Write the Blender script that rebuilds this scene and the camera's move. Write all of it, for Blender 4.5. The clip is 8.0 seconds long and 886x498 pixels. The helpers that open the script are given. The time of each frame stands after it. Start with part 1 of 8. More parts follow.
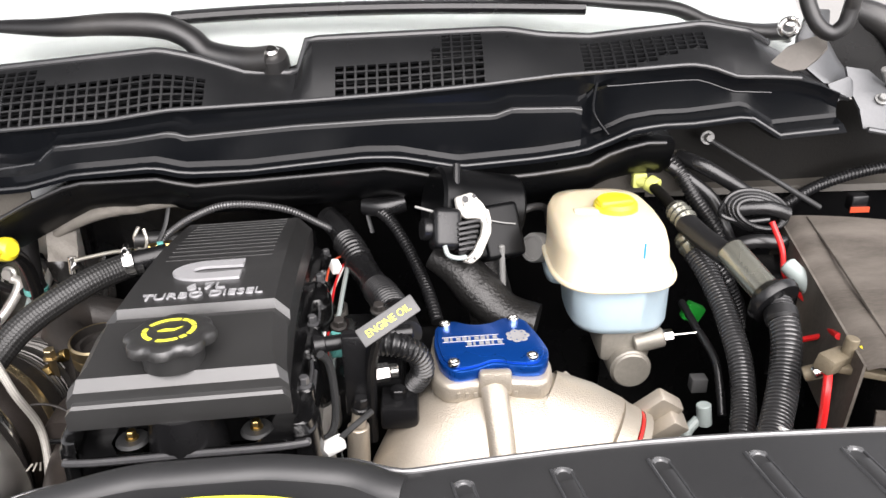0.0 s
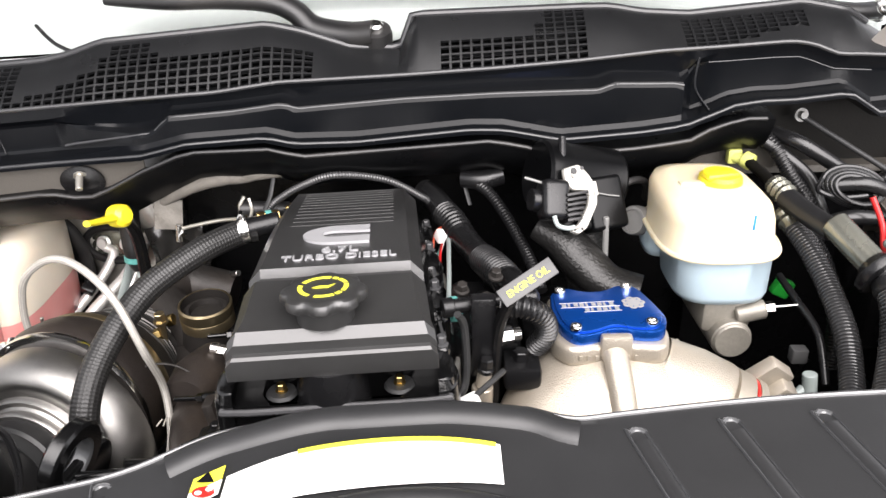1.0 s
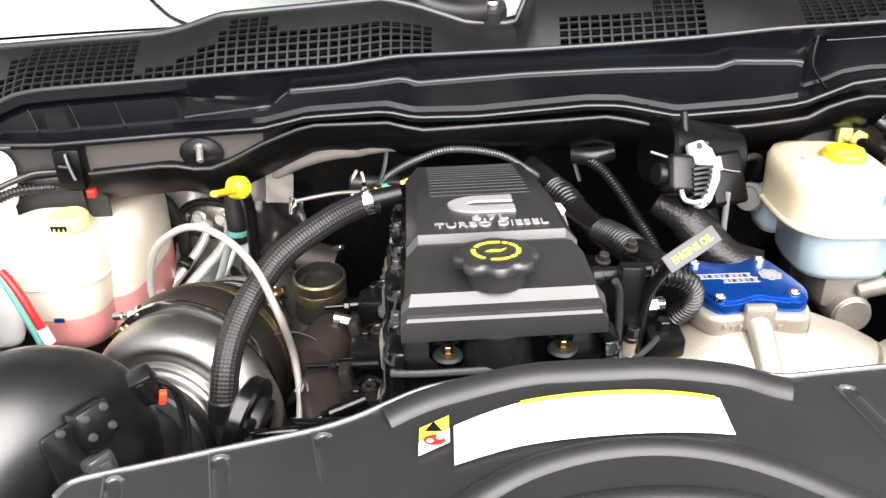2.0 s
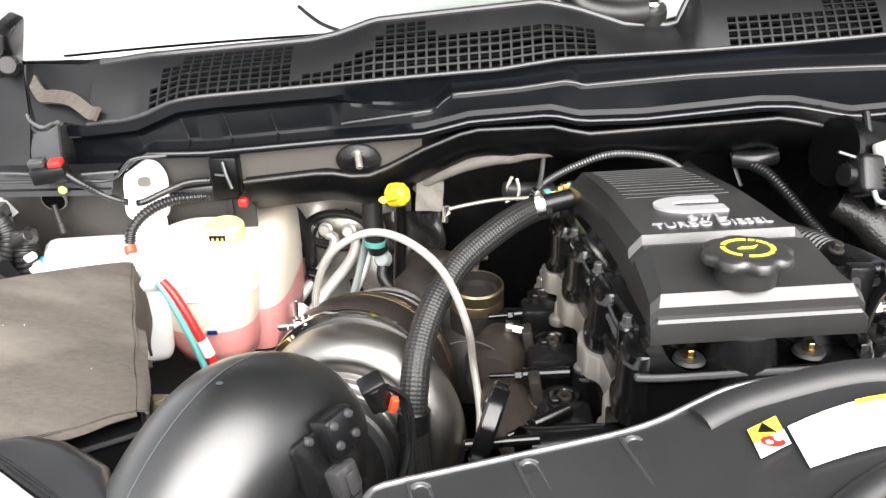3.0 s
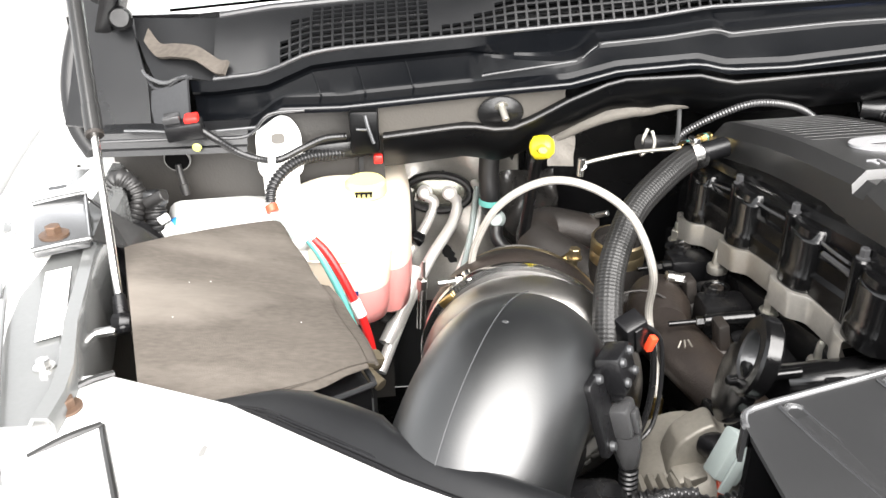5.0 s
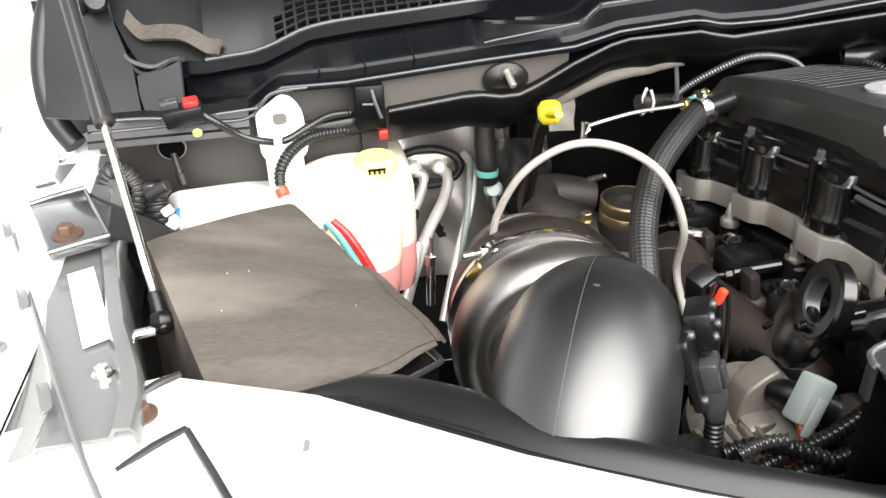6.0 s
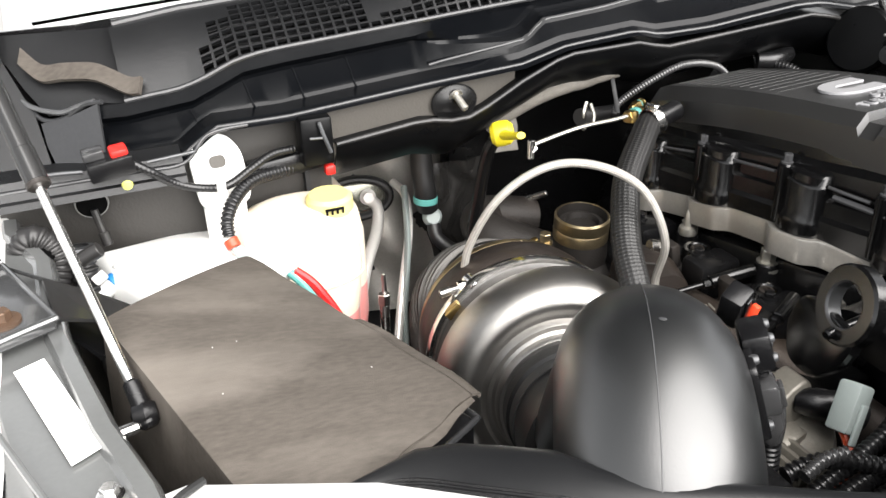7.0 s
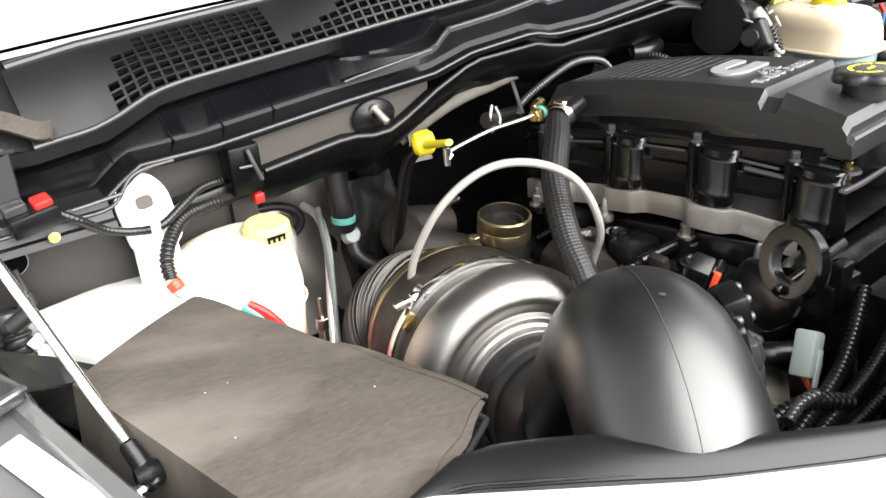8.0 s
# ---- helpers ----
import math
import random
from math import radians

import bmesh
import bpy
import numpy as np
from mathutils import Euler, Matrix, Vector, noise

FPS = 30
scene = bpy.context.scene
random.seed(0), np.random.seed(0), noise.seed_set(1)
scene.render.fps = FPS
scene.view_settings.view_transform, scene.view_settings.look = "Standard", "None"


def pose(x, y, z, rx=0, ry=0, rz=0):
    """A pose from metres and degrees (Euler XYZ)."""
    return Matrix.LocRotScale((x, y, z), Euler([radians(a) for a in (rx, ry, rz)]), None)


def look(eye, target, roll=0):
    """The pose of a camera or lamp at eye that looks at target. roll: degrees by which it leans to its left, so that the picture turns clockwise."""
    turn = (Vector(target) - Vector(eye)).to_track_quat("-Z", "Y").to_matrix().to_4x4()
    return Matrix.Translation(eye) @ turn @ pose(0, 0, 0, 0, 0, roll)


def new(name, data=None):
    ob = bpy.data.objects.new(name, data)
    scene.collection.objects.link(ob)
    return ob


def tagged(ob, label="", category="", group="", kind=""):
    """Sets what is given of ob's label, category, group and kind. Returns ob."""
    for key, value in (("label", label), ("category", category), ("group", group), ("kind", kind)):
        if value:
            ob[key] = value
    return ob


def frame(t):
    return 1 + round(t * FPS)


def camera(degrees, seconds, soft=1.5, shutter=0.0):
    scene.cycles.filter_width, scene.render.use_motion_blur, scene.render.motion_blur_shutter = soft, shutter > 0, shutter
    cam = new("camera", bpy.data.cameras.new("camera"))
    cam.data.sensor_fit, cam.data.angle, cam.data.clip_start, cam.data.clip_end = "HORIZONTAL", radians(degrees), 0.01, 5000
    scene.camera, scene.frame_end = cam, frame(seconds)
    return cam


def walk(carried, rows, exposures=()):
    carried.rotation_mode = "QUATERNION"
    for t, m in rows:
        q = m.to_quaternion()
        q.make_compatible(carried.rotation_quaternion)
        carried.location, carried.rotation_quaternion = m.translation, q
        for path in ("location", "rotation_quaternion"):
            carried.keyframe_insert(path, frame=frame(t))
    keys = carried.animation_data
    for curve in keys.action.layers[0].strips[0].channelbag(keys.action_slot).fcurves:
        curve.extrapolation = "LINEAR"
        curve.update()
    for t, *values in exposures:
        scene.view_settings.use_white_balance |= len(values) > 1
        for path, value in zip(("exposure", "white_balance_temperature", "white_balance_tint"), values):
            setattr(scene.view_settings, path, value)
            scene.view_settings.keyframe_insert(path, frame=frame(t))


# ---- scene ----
cam = camera(57.5, 8.0)
PATH = [
    (0, (-0.037, 0.015, 1.628), (0.015, 1.824, 0.777), -1.1),
    (0.5, (-0.121, -0.017, 1.634), (-0.1, 1.789, 0.774), -2.3),
    (1, (-0.15, -0.015, 1.621), (-0.144, 1.782, 0.742), -1.0),
    (1.5, (-0.196, -0.014, 1.619), (-0.197, 1.779, 0.733), -0.2),
    (1.7, (-0.233, -0.02, 1.613), (-0.243, 1.775, 0.731), -0.6),
    (2, (-0.301, -0.036, 1.606), (-0.31, 1.752, 0.709), -0.6),
    (2.2, (-0.359, -0.058, 1.601), (-0.383, 1.724, 0.693), -1.3),
    (3.3, (-0.554, -0.01, 1.563), (-0.596, 1.81, 0.736), -1.3),
    (3.5, (-0.59, -0.018, 1.555), (-0.614, 1.801, 0.725), -0.6),
    (4, (-0.67, -0.023, 1.542), (-0.639, 1.788, 0.695), -0.1),
    (4.5, (-0.733, -0.021, 1.535), (-0.653, 1.784, 0.678), -0.2),
    (5, (-0.785, -0.01, 1.531), (-0.676, 1.786, 0.658), -0.8),
    (5.2, (-0.808, -0.009, 1.527), (-0.677, 1.782, 0.646), -1.2),
    (6.3, (-0.947, 0.06, 1.518), (-0.544, 1.784, 0.586), -1.9),
    (6.5, (-0.967, 0.092, 1.522), (-0.493, 1.804, 0.602), -1.7),
    (7, (-1.036, 0.136, 1.513), (-0.352, 1.785, 0.612), -2.0),
    (7.5, (-1.121, 0.171, 1.515), (-0.24, 1.725, 0.615), -3.5),
    (8, (-1.141, 0.191, 1.513), (-0.11, 1.661, 0.631), -3.9),
]
EXPOSURES = [(0.0, 1.6, 6500, 14), (1.5, 1.75, 6500, 14), (2.2, 1.95, 6500, 12), (3.5, 2.15, 6500, 10.5), (4.5, 2.32, 6500, 10), (5.2, 2.27, 6500, 10), (6.5, 1.73, 6500, 10), (8.0, 1.78, 6500, 10)]
walk(cam, [(t, look(eye, target, roll)) for t, eye, target, roll in PATH], EXPOSURES)

# ---- daylight: bright overcast, open hood overhead ----
world = bpy.data.worlds.new("sky")
scene.world = world
world.use_nodes = True
wn, wl = world.node_tree.nodes, world.node_tree.links
sky = wn.new("ShaderNodeTexSky")
sky.sky_type, sky.sun_disc = 'NISHITA', False
sky.sun_elevation, sky.sun_rotation = radians(43), radians(162)
hue = wn.new("ShaderNodeHueSaturation")
hue.inputs["Saturation"].default_value = 0.06
wl.new(sky.outputs["Color"], hue.inputs["Color"])
wl.new(hue.outputs["Color"], wn["Background"].inputs["Color"])
wn["Background"].inputs["Strength"].default_value = 0.11
sun_data = bpy.data.lights.new("sun", 'SUN')
sun_data.energy, sun_data.angle, sun_data.color = 3.8, radians(84), (1.0, 0.965, 0.93)
sun = new("sun", sun_data)
sun.matrix_world = look((0.9, -2.9, 4.6), (-0.3, 0.7, 1.1))


# ---- materials ----
def mat(name, base, rough=0.5, metal=0.0, vary=0.15, scale=60.0, bump=0.1, bump_scale=400.0, coat=0.0, spec=0.5, stain=None, stain_amount=0.0, aniso=None):
    """A surface with variation at two scales: broad stains and wear, and fine grain in colour and relief."""
    m = bpy.data.materials.new(name)
    m.use_nodes = True
    n, l = m.node_tree.nodes, m.node_tree.links
    p = n["Principled BSDF"]
    tc = n.new("ShaderNodeTexCoord")
    broad = n.new("ShaderNodeTexNoise")
    broad.inputs["Scale"].default_value, broad.inputs["Detail"].default_value = scale * 0.25, 5.0
    fine = n.new("ShaderNodeTexNoise")
    fine.inputs["Scale"].default_value, fine.inputs["Detail"].default_value = scale * 4, 3.0
    mapping = n.new("ShaderNodeMapping")
    if aniso:
        mapping.inputs["Scale"].default_value = aniso
    l.new(tc.outputs["Object"], mapping.inputs["Vector"])
    for t in (broad, fine):
        l.new(mapping.outputs["Vector"], t.inputs["Vector"])
    mix = n.new("ShaderNodeMix")
    mix.data_type = 'RGBA'
    lo = [max(0.0, c * (1 - vary)) for c in base] + [1]
    hi = [min(1.0, c * (1 + vary)) for c in base] + [1]
    mix.inputs["A"].default_value, mix.inputs["B"].default_value = lo, hi
    add = n.new("ShaderNodeMath")
    add.operation = 'MULTIPLY_ADD'
    add.inputs[1].default_value = 0.5
    half = n.new("ShaderNodeMath")
    half.operation = 'MULTIPLY'
    half.inputs[1].default_value = 0.5
    l.new(fine.outputs["Fac"], half.inputs[0])
    l.new(broad.outputs["Fac"], add.inputs[0])
    l.new(half.outputs[0], add.inputs[2])
    l.new(add.outputs[0], mix.inputs["Factor"])
    colour = mix.outputs["Result"]
    if stain:
        spots = n.new("ShaderNodeTexNoise")
        spots.inputs["Scale"].default_value, spots.inputs["Detail"].default_value = scale * 0.12, 6.0
        l.new(mapping.outputs["Vector"], spots.inputs["Vector"])
        ramp = n.new("ShaderNodeMapRange")
        ramp.inputs["From Min"].default_value, ramp.inputs["From Max"].default_value = 0.5, 0.72
        ramp.inputs["To Max"].default_value = stain_amount
        l.new(spots.outputs["Fac"], ramp.inputs["Value"])
        mix2 = n.new("ShaderNodeMix")
        mix2.data_type = 'RGBA'
        mix2.inputs["B"].default_value = (*stain, 1)
        l.new(colour, mix2.inputs["A"])
        l.new(ramp.outputs["Result"], mix2.inputs["Factor"])
        colour = mix2.outputs["Result"]
    l.new(colour, p.inputs["Base Color"])
    rr = n.new("ShaderNodeMapRange")
    rr.inputs["To Min"].default_value, rr.inputs["To Max"].default_value = max(0.02, rough - 0.08), min(1, rough + 0.08)
    l.new(broad.outputs["Fac"], rr.inputs["Value"])
    l.new(rr.outputs["Result"], p.inputs["Roughness"])
    p.inputs["Metallic"].default_value = metal
    p.inputs["Coat Weight"].default_value = coat
    p.inputs["Coat Roughness"].default_value = rough
    p.inputs["Specular IOR Level"].default_value = spec
    if bump:
        b = n.new("ShaderNodeBump")
        g = n.new("ShaderNodeTexNoise")
        g.inputs["Scale"].default_value, g.inputs["Detail"].default_value = bump_scale, 2.0
        l.new(mapping.outputs["Vector"], g.inputs["Vector"])
        b.inputs["Strength"].default_value, b.inputs["Distance"].default_value = bump, 0.001
        l.new(g.outputs["Fac"], b.inputs["Height"])
        l.new(b.outputs["Normal"], p.inputs["Normal"])
    return m


def translucent(name, base, rough, weight, radius):
    """Cloudy moulded plastic that lets light through."""
    m = mat(name, base, rough, vary=0.05, scale=20, bump=0.05)
    p = m.node_tree.nodes["Principled BSDF"]
    p.inputs["Subsurface Weight"].default_value = weight
    p.inputs["Subsurface Radius"].default_value = radius
    p.inputs["Subsurface Scale"].default_value = 0.02
    return m


def glass(name, tint=(1, 1, 1), rough=0.02):
    m = bpy.data.materials.new(name)
    m.use_nodes = True
    p = m.node_tree.nodes["Principled BSDF"]
    p.inputs["Base Color"].default_value = (*tint, 1)
    p.inputs["Roughness"].default_value = rough
    p.inputs["Transmission Weight"].default_value = 1.0
    p.inputs["IOR"].default_value = 1.5
    return m


PLASTIC = mat("black_moulded_plastic", (0.006, 0.006, 0.0066), 0.26, vary=0.3, spec=0.40, bump=0.2, bump_scale=900, stain=(0.014, 0.0135, 0.013), stain_amount=0.2)
COWL = mat("cowl_plastic", (0.0085, 0.0088, 0.0095), 0.30, vary=0.25, spec=0.40, bump=0.25, bump_scale=1100, stain=(0.018, 0.018, 0.018), stain_amount=0.25)
COWL_GLOSS = mat("cowl_fascia_plastic", (0.0028, 0.0032, 0.0040), 0.17, vary=0.25, bump=0.08, bump_scale=700, spec=0.17, stain=(0.007, 0.007, 0.008), stain_amount=0.12)
# Cover sides: darker than the top, the bay's shade put into the colour.
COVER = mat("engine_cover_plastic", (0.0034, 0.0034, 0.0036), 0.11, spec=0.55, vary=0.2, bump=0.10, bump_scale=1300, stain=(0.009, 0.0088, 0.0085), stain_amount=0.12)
SHIELD = mat("radiator_cover_plastic", (0.0165, 0.0168, 0.0175), 0.42, vary=0.2, bump=0.12, bump_scale=1200, stain=(0.025, 0.025, 0.025), stain_amount=0.2)
RUBBER = mat("black_rubber", (0.008, 0.008, 0.0085), 0.42, vary=0.3, bump=0.15, stain=(0.07, 0.065, 0.06), stain_amount=0.3)
LOOM = mat("split_loom_plastic", (0.008, 0.008, 0.0085), 0.28, vary=0.3, bump=0.1)
ELBOW = mat("painted_intake_black", (0.0045, 0.0050, 0.0055), 0.36, vary=0.2, coat=0.3, spec=1.0, bump=0.08, bump_scale=500, stain=(0.016, 0.016, 0.016), stain_amount=0.2)
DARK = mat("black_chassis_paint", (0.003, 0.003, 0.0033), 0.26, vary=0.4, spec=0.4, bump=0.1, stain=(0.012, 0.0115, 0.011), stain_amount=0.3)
CASTIRON = mat("dark_cast_iron", (0.026, 0.023, 0.021), 0.5, metal=0.3, vary=0.35, bump=0.6, bump_scale=500, stain=(0.07, 0.05, 0.038), stain_amount=0.4)
BROWN = mat("heat_browned_iron", (0.046, 0.038, 0.034), 0.42, metal=0.55, vary=0.35, bump=0.5, bump_scale=500, stain=(0.12, 0.085, 0.055), stain_amount=0.4)
STEEL = mat("machined_steel", (0.55, 0.54, 0.52), 0.28, metal=1.0, vary=0.12, bump=0.08, stain=(0.25, 0.2, 0.15), stain_amount=0.2)
CAST = mat("cast_compressor_alloy", (0.36, 0.35, 0.335), 0.33, metal=1.0, vary=0.12, bump=0.3, bump_scale=1200, stain=(0.26, 0.245, 0.225), stain_amount=0.3)
HORN = mat("sand_cast_aluminium", (0.44, 0.395, 0.33), 0.42, metal=0.6, vary=0.1, bump=0.6, bump_scale=600, stain=(0.30, 0.24, 0.17), stain_amount=0.4)
BLUE = mat("blue_anodised_billet", (0.004, 0.085, 0.44), 0.28, metal=0.75, vary=0.12, bump=0.05, coat=0.3)
CHROME = mat("bright_zinc", (0.8, 0.79, 0.77), 0.18, metal=1.0, vary=0.08, bump=0.05)
SILVER = mat("silver_lettering", (0.34, 0.34, 0.35), 0.4, metal=0.3, vary=0.1, bump=0.1)
BRASS = mat("gold_zinc", (0.42, 0.30, 0.12), 0.3, metal=1.0, vary=0.2, bump=0.1)
BRONZE = mat("straw_zinc_ring", (0.48, 0.39, 0.24), 0.30, metal=0.95, vary=0.15, bump=0.1)
YELLOW = mat("yellow_plastic", (0.66, 0.55, 0.02), 0.35, vary=0.08, bump=0.05)
YELLOWP = mat("yellow_print", (0.72, 0.70, 0.05), 0.5, vary=0.06, bump=0.0)
WHITEP = mat("white_plastic", (0.78, 0.78, 0.76), 0.4, vary=0.06, bump=0.08, stain=(0.45, 0.42, 0.38), stain_amount=0.3)
LABEL = mat("white_label_paper", (0.82, 0.82, 0.80), 0.45, vary=0.03, bump=0.0)
PAINT = mat("white_body_paint", (0.80, 0.80, 0.79), 0.22, vary=0.03, bump=0.02, coat=0.6)
PRIMER = mat("grey_primer_metal", (0.17, 0.17, 0.165), 0.38, metal=0.1, vary=0.12, bump=0.15, stain=(0.18, 0.17, 0.16), stain_amount=0.4)
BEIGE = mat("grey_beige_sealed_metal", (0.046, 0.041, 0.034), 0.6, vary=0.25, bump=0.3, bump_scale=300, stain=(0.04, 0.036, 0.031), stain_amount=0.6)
# Near-black base: shade of hood and hinge is put into the colour.
OLIVE = mat("shaded_olive_metal", (0.0052, 0.0048, 0.0042), 0.5, vary=0.35, spec=0.14, bump=0.3, bump_scale=300, stain=(0.0032, 0.003, 0.0028), stain_amount=0.6)
GREYMETAL = mat("grey_undercoat_metal", (0.022, 0.0225, 0.023), 0.5, vary=0.15, spec=0.35, bump=0.15, stain=(0.014, 0.014, 0.014), stain_amount=0.4)
FELT = mat("taupe_thermal_felt", (0.076, 0.067, 0.058), 0.85, vary=0.6, scale=45, aniso=(0.6, 1.6, 1.0), bump=0.6, bump_scale=1100, spec=0.10, stain=(0.175, 0.156, 0.137), stain_amount=0.8)
RED = mat("red_plastic", (0.62, 0.02, 0.015), 0.35, vary=0.1, bump=0.03)
REDWIRE = mat("red_cable_jacket", (0.50, 0.012, 0.012), 0.38, vary=0.1, bump=0.03)
TEAL = mat("teal_wire_jacket", (0.10, 0.33, 0.30), 0.4, vary=0.1, bump=0.03)
GREEN = mat("green_plastic", (0.02, 0.45, 0.05), 0.4, vary=0.1, bump=0.03)
ORANGE = mat("orange_plastic", (0.42, 0.055, 0.02), 0.4, vary=0.1, bump=0.03)
REDORANGE = mat("red_orange_plastic", (0.72, 0.06, 0.02), 0.4, vary=0.1, bump=0.03)
GREYCONN = mat("pale_grey_plastic", (0.28, 0.32, 0.31), 0.45, vary=0.08, bump=0.08)
RUST = mat("rusty_bolt", (0.11, 0.07, 0.048), 0.55, metal=0.5, vary=0.3, bump=0.5, stain=(0.16, 0.08, 0.035), stain_amount=0.5)
PALECAP = mat("pale_yellow_plastic", (0.62, 0.55, 0.22), 0.4, vary=0.1, bump=0.05)
FOIL = mat("crumpled_foil_insulation", (0.52, 0.50, 0.46), 0.42, metal=0.55, vary=0.25, bump=1.0, bump_scale=70)
ALU = mat("drawn_aluminium_pipe", (0.82, 0.80, 0.76), 0.36, metal=0.45, vary=0.08, bump=0.1)
BODYPAD = mat("grey_fabric_insulation", (0.085, 0.077, 0.068), 0.7, vary=0.2, bump=0.8, bump_scale=120)
CONCRETE = mat("pale_concrete", (0.21, 0.207, 0.20), 0.85, vary=0.15, scale=6, bump=0.4, bump_scale=80)
SKYSHEEN = mat("pale_sky_reflection", (0.42, 0.42, 0.42), 0.6, vary=0.1, bump=0.2)
GLASSEDGE = mat("pale_green_rubber_sheen", (0.22, 0.36, 0.30), 0.25, vary=0.1, bump=0.05)
GREYLOOM = mat("dusty_corrugated_plastic", (0.034, 0.034, 0.035), 0.2, spec=0.8, vary=0.25, bump=0.1, stain=(0.03, 0.029, 0.028), stain_amount=0.3)
GREYTAG = mat("grey_printed_tag", (0.06, 0.06, 0.06), 0.5, vary=0.08, bump=0.1)
YELLOWGREEN = mat("pale_yellow_green_plastic", (0.50, 0.52, 0.14), 0.4, vary=0.1, bump=0.05)
CANMETAL = mat("dull_can_metal", (0.20, 0.20, 0.17), 0.26, metal=0.8, vary=0.15, bump=0.05)
CLEARGREY = mat("clear_grey_plastic", (0.040, 0.040, 0.041), 0.18, spec=0.8, vary=0.15, bump=0.05)
HINGE = mat("bare_stamped_steel", (0.075, 0.077, 0.080), 0.34, metal=0.5, vary=0.25, bump=0.15, stain=(0.04, 0.04, 0.04), stain_amount=0.4)
CLIPWHITE = mat("scuffed_off_white_plastic", (0.40, 0.39, 0.36), 0.45, vary=0.25, bump=0.3, stain=(0.16, 0.15, 0.14), stain_amount=0.5)
INK = mat("blue_marker_ink", (0.02, 0.20, 0.52), 0.5, vary=0.1, bump=0.0)
VOID = mat("unlit_black_opening", (0.0015, 0.0015, 0.0015), 0.9, spec=0.05, vary=0.2, bump=0.0)
DULLCAST = mat("dull_sand_cast_alloy", (0.23, 0.215, 0.185), 0.42, metal=0.35, vary=0.3, bump=0.35, bump_scale=350, stain=(0.08, 0.070, 0.058), stain_amount=0.5)
BRACKETPAINT = mat("glossy_dark_bracket_paint", (0.045, 0.046, 0.047), 0.14, vary=0.2, coat=1.0, spec=0.8, bump=0.05, stain=(0.03, 0.028, 0.025), stain_amount=0.3)
TAN = mat("tan_patch_plastic", (0.20, 0.135, 0.075), 0.55, vary=0.25, bump=0.2)
SLEEVE = mat("crumpled_silver_mesh", (0.022, 0.0215, 0.021), 0.34, metal=0.5, vary=0.9, scale=90, spec=0.5, bump=1.0, bump_scale=260, stain=(0.006, 0.006, 0.006), stain_amount=0.8)
GASKET = mat("machined_alloy_joint", (0.44, 0.42, 0.385), 0.32, metal=0.6, vary=0.25, bump=0.2, stain=(0.22, 0.19, 0.15), stain_amount=0.5)
# Cover top: lighter than the sides, the light it gets put into the colour.
COVERTOP = mat("lit_satin_cover_top", (0.018, 0.0179, 0.0178), 0.34, spec=0.85, vary=0.2, bump=0.2, bump_scale=1500, stain=(0.024, 0.0238, 0.0235), stain_amount=0.3)
CORRODED = mat("corroded_terminal", (0.15, 0.125, 0.085), 0.6, metal=0.4, vary=0.35, bump=0.5, bump_scale=500)
SEAM = mat("pale_moulding_line", (0.045, 0.046, 0.048), 0.4, vary=0.6, scale=200)
FRAYED = mat("frayed_pale_fabric", (0.13, 0.120, 0.105), 0.75, vary=0.4, scale=140, bump=1.0, bump_scale=200, stain=(0.05, 0.045, 0.04), stain_amount=0.6)
# Edge beads paler than their plastic: the sky's glint is put into the colour.
COVEREDGE = mat("cover_edge_sheen", (0.05, 0.05, 0.052), 0.22, vary=0.3, bump=0.05)
EDGE = mat("grey_edge_sheen_plastic", (0.028, 0.0285, 0.030), 0.22, spec=0.5, vary=0.3, bump=0.05)
SHIELDEDGE = mat("bright_edge_sheen", (0.06, 0.061, 0.063), 0.22, spec=1.0, coat=0.8, vary=0.3, bump=0.05)
FLANGEBLACK = mat("sealed_black_flange", (0.0022, 0.0023, 0.0026), 0.30, spec=0.16, vary=0.3, bump=0.1, stain=(0.006, 0.006, 0.006), stain_amount=0.2)
WRAP = mat("crumpled_clear_wrap", (0.020, 0.019, 0.018), 0.20, vary=0.3, spec=0.6, bump=0.03, bump_scale=60)
BRACKET = mat("glossy_black_steel", (0.02, 0.02, 0.02), 0.24, vary=0.3, bump=0.05, stain=(0.03, 0.028, 0.025), stain_amount=0.3)
DUCT = mat("satin_black_duct_plastic", (0.008, 0.0083, 0.009), 0.34, vary=0.25, bump=0.03, bump_scale=700, spec=0.40, stain=(0.02, 0.02, 0.02), stain_amount=0.15)
FLEX = mat("ribbed_stainless", (0.075, 0.072, 0.068), 0.38, metal=0.9, vary=0.25, bump=0.1)
ZINC = mat("dull_zinc_plate", (0.52, 0.50, 0.45), 0.35, metal=0.85, vary=0.15, bump=0.1)
RAIL = mat("glossy_grey_painted_rail", (0.115, 0.118, 0.117), 0.18, vary=0.12, coat=0.8, bump=0.05, stain=(0.085, 0.085, 0.083), stain_amount=0.35)
DUSTY = mat("dusty_dark_bulkhead", (0.023, 0.021, 0.0185), 0.6, vary=0.3, bump=0.3, bump_scale=300, stain=(0.034, 0.031, 0.028), stain_amount=0.5)
GLASS = glass("windscreen_glass", (0.90, 0.95, 0.93))
RESV = translucent("aged_translucent_plastic", (0.60, 0.52, 0.37), 0.35, 0.35, (1.0, 0.7, 0.4))
RESV_LOW = translucent("fluid_filled_plastic", (0.40, 0.50, 0.56), 0.3, 0.3, (0.8, 0.9, 1.0))
DEGAS = translucent("white_translucent_plastic", (0.74, 0.66, 0.54), 0.35, 0.35, (1.0, 0.8, 0.6))
COOLANT = translucent("plastic_with_pink_coolant", (0.72, 0.30, 0.28), 0.3, 0.35, (1.0, 0.3, 0.3))


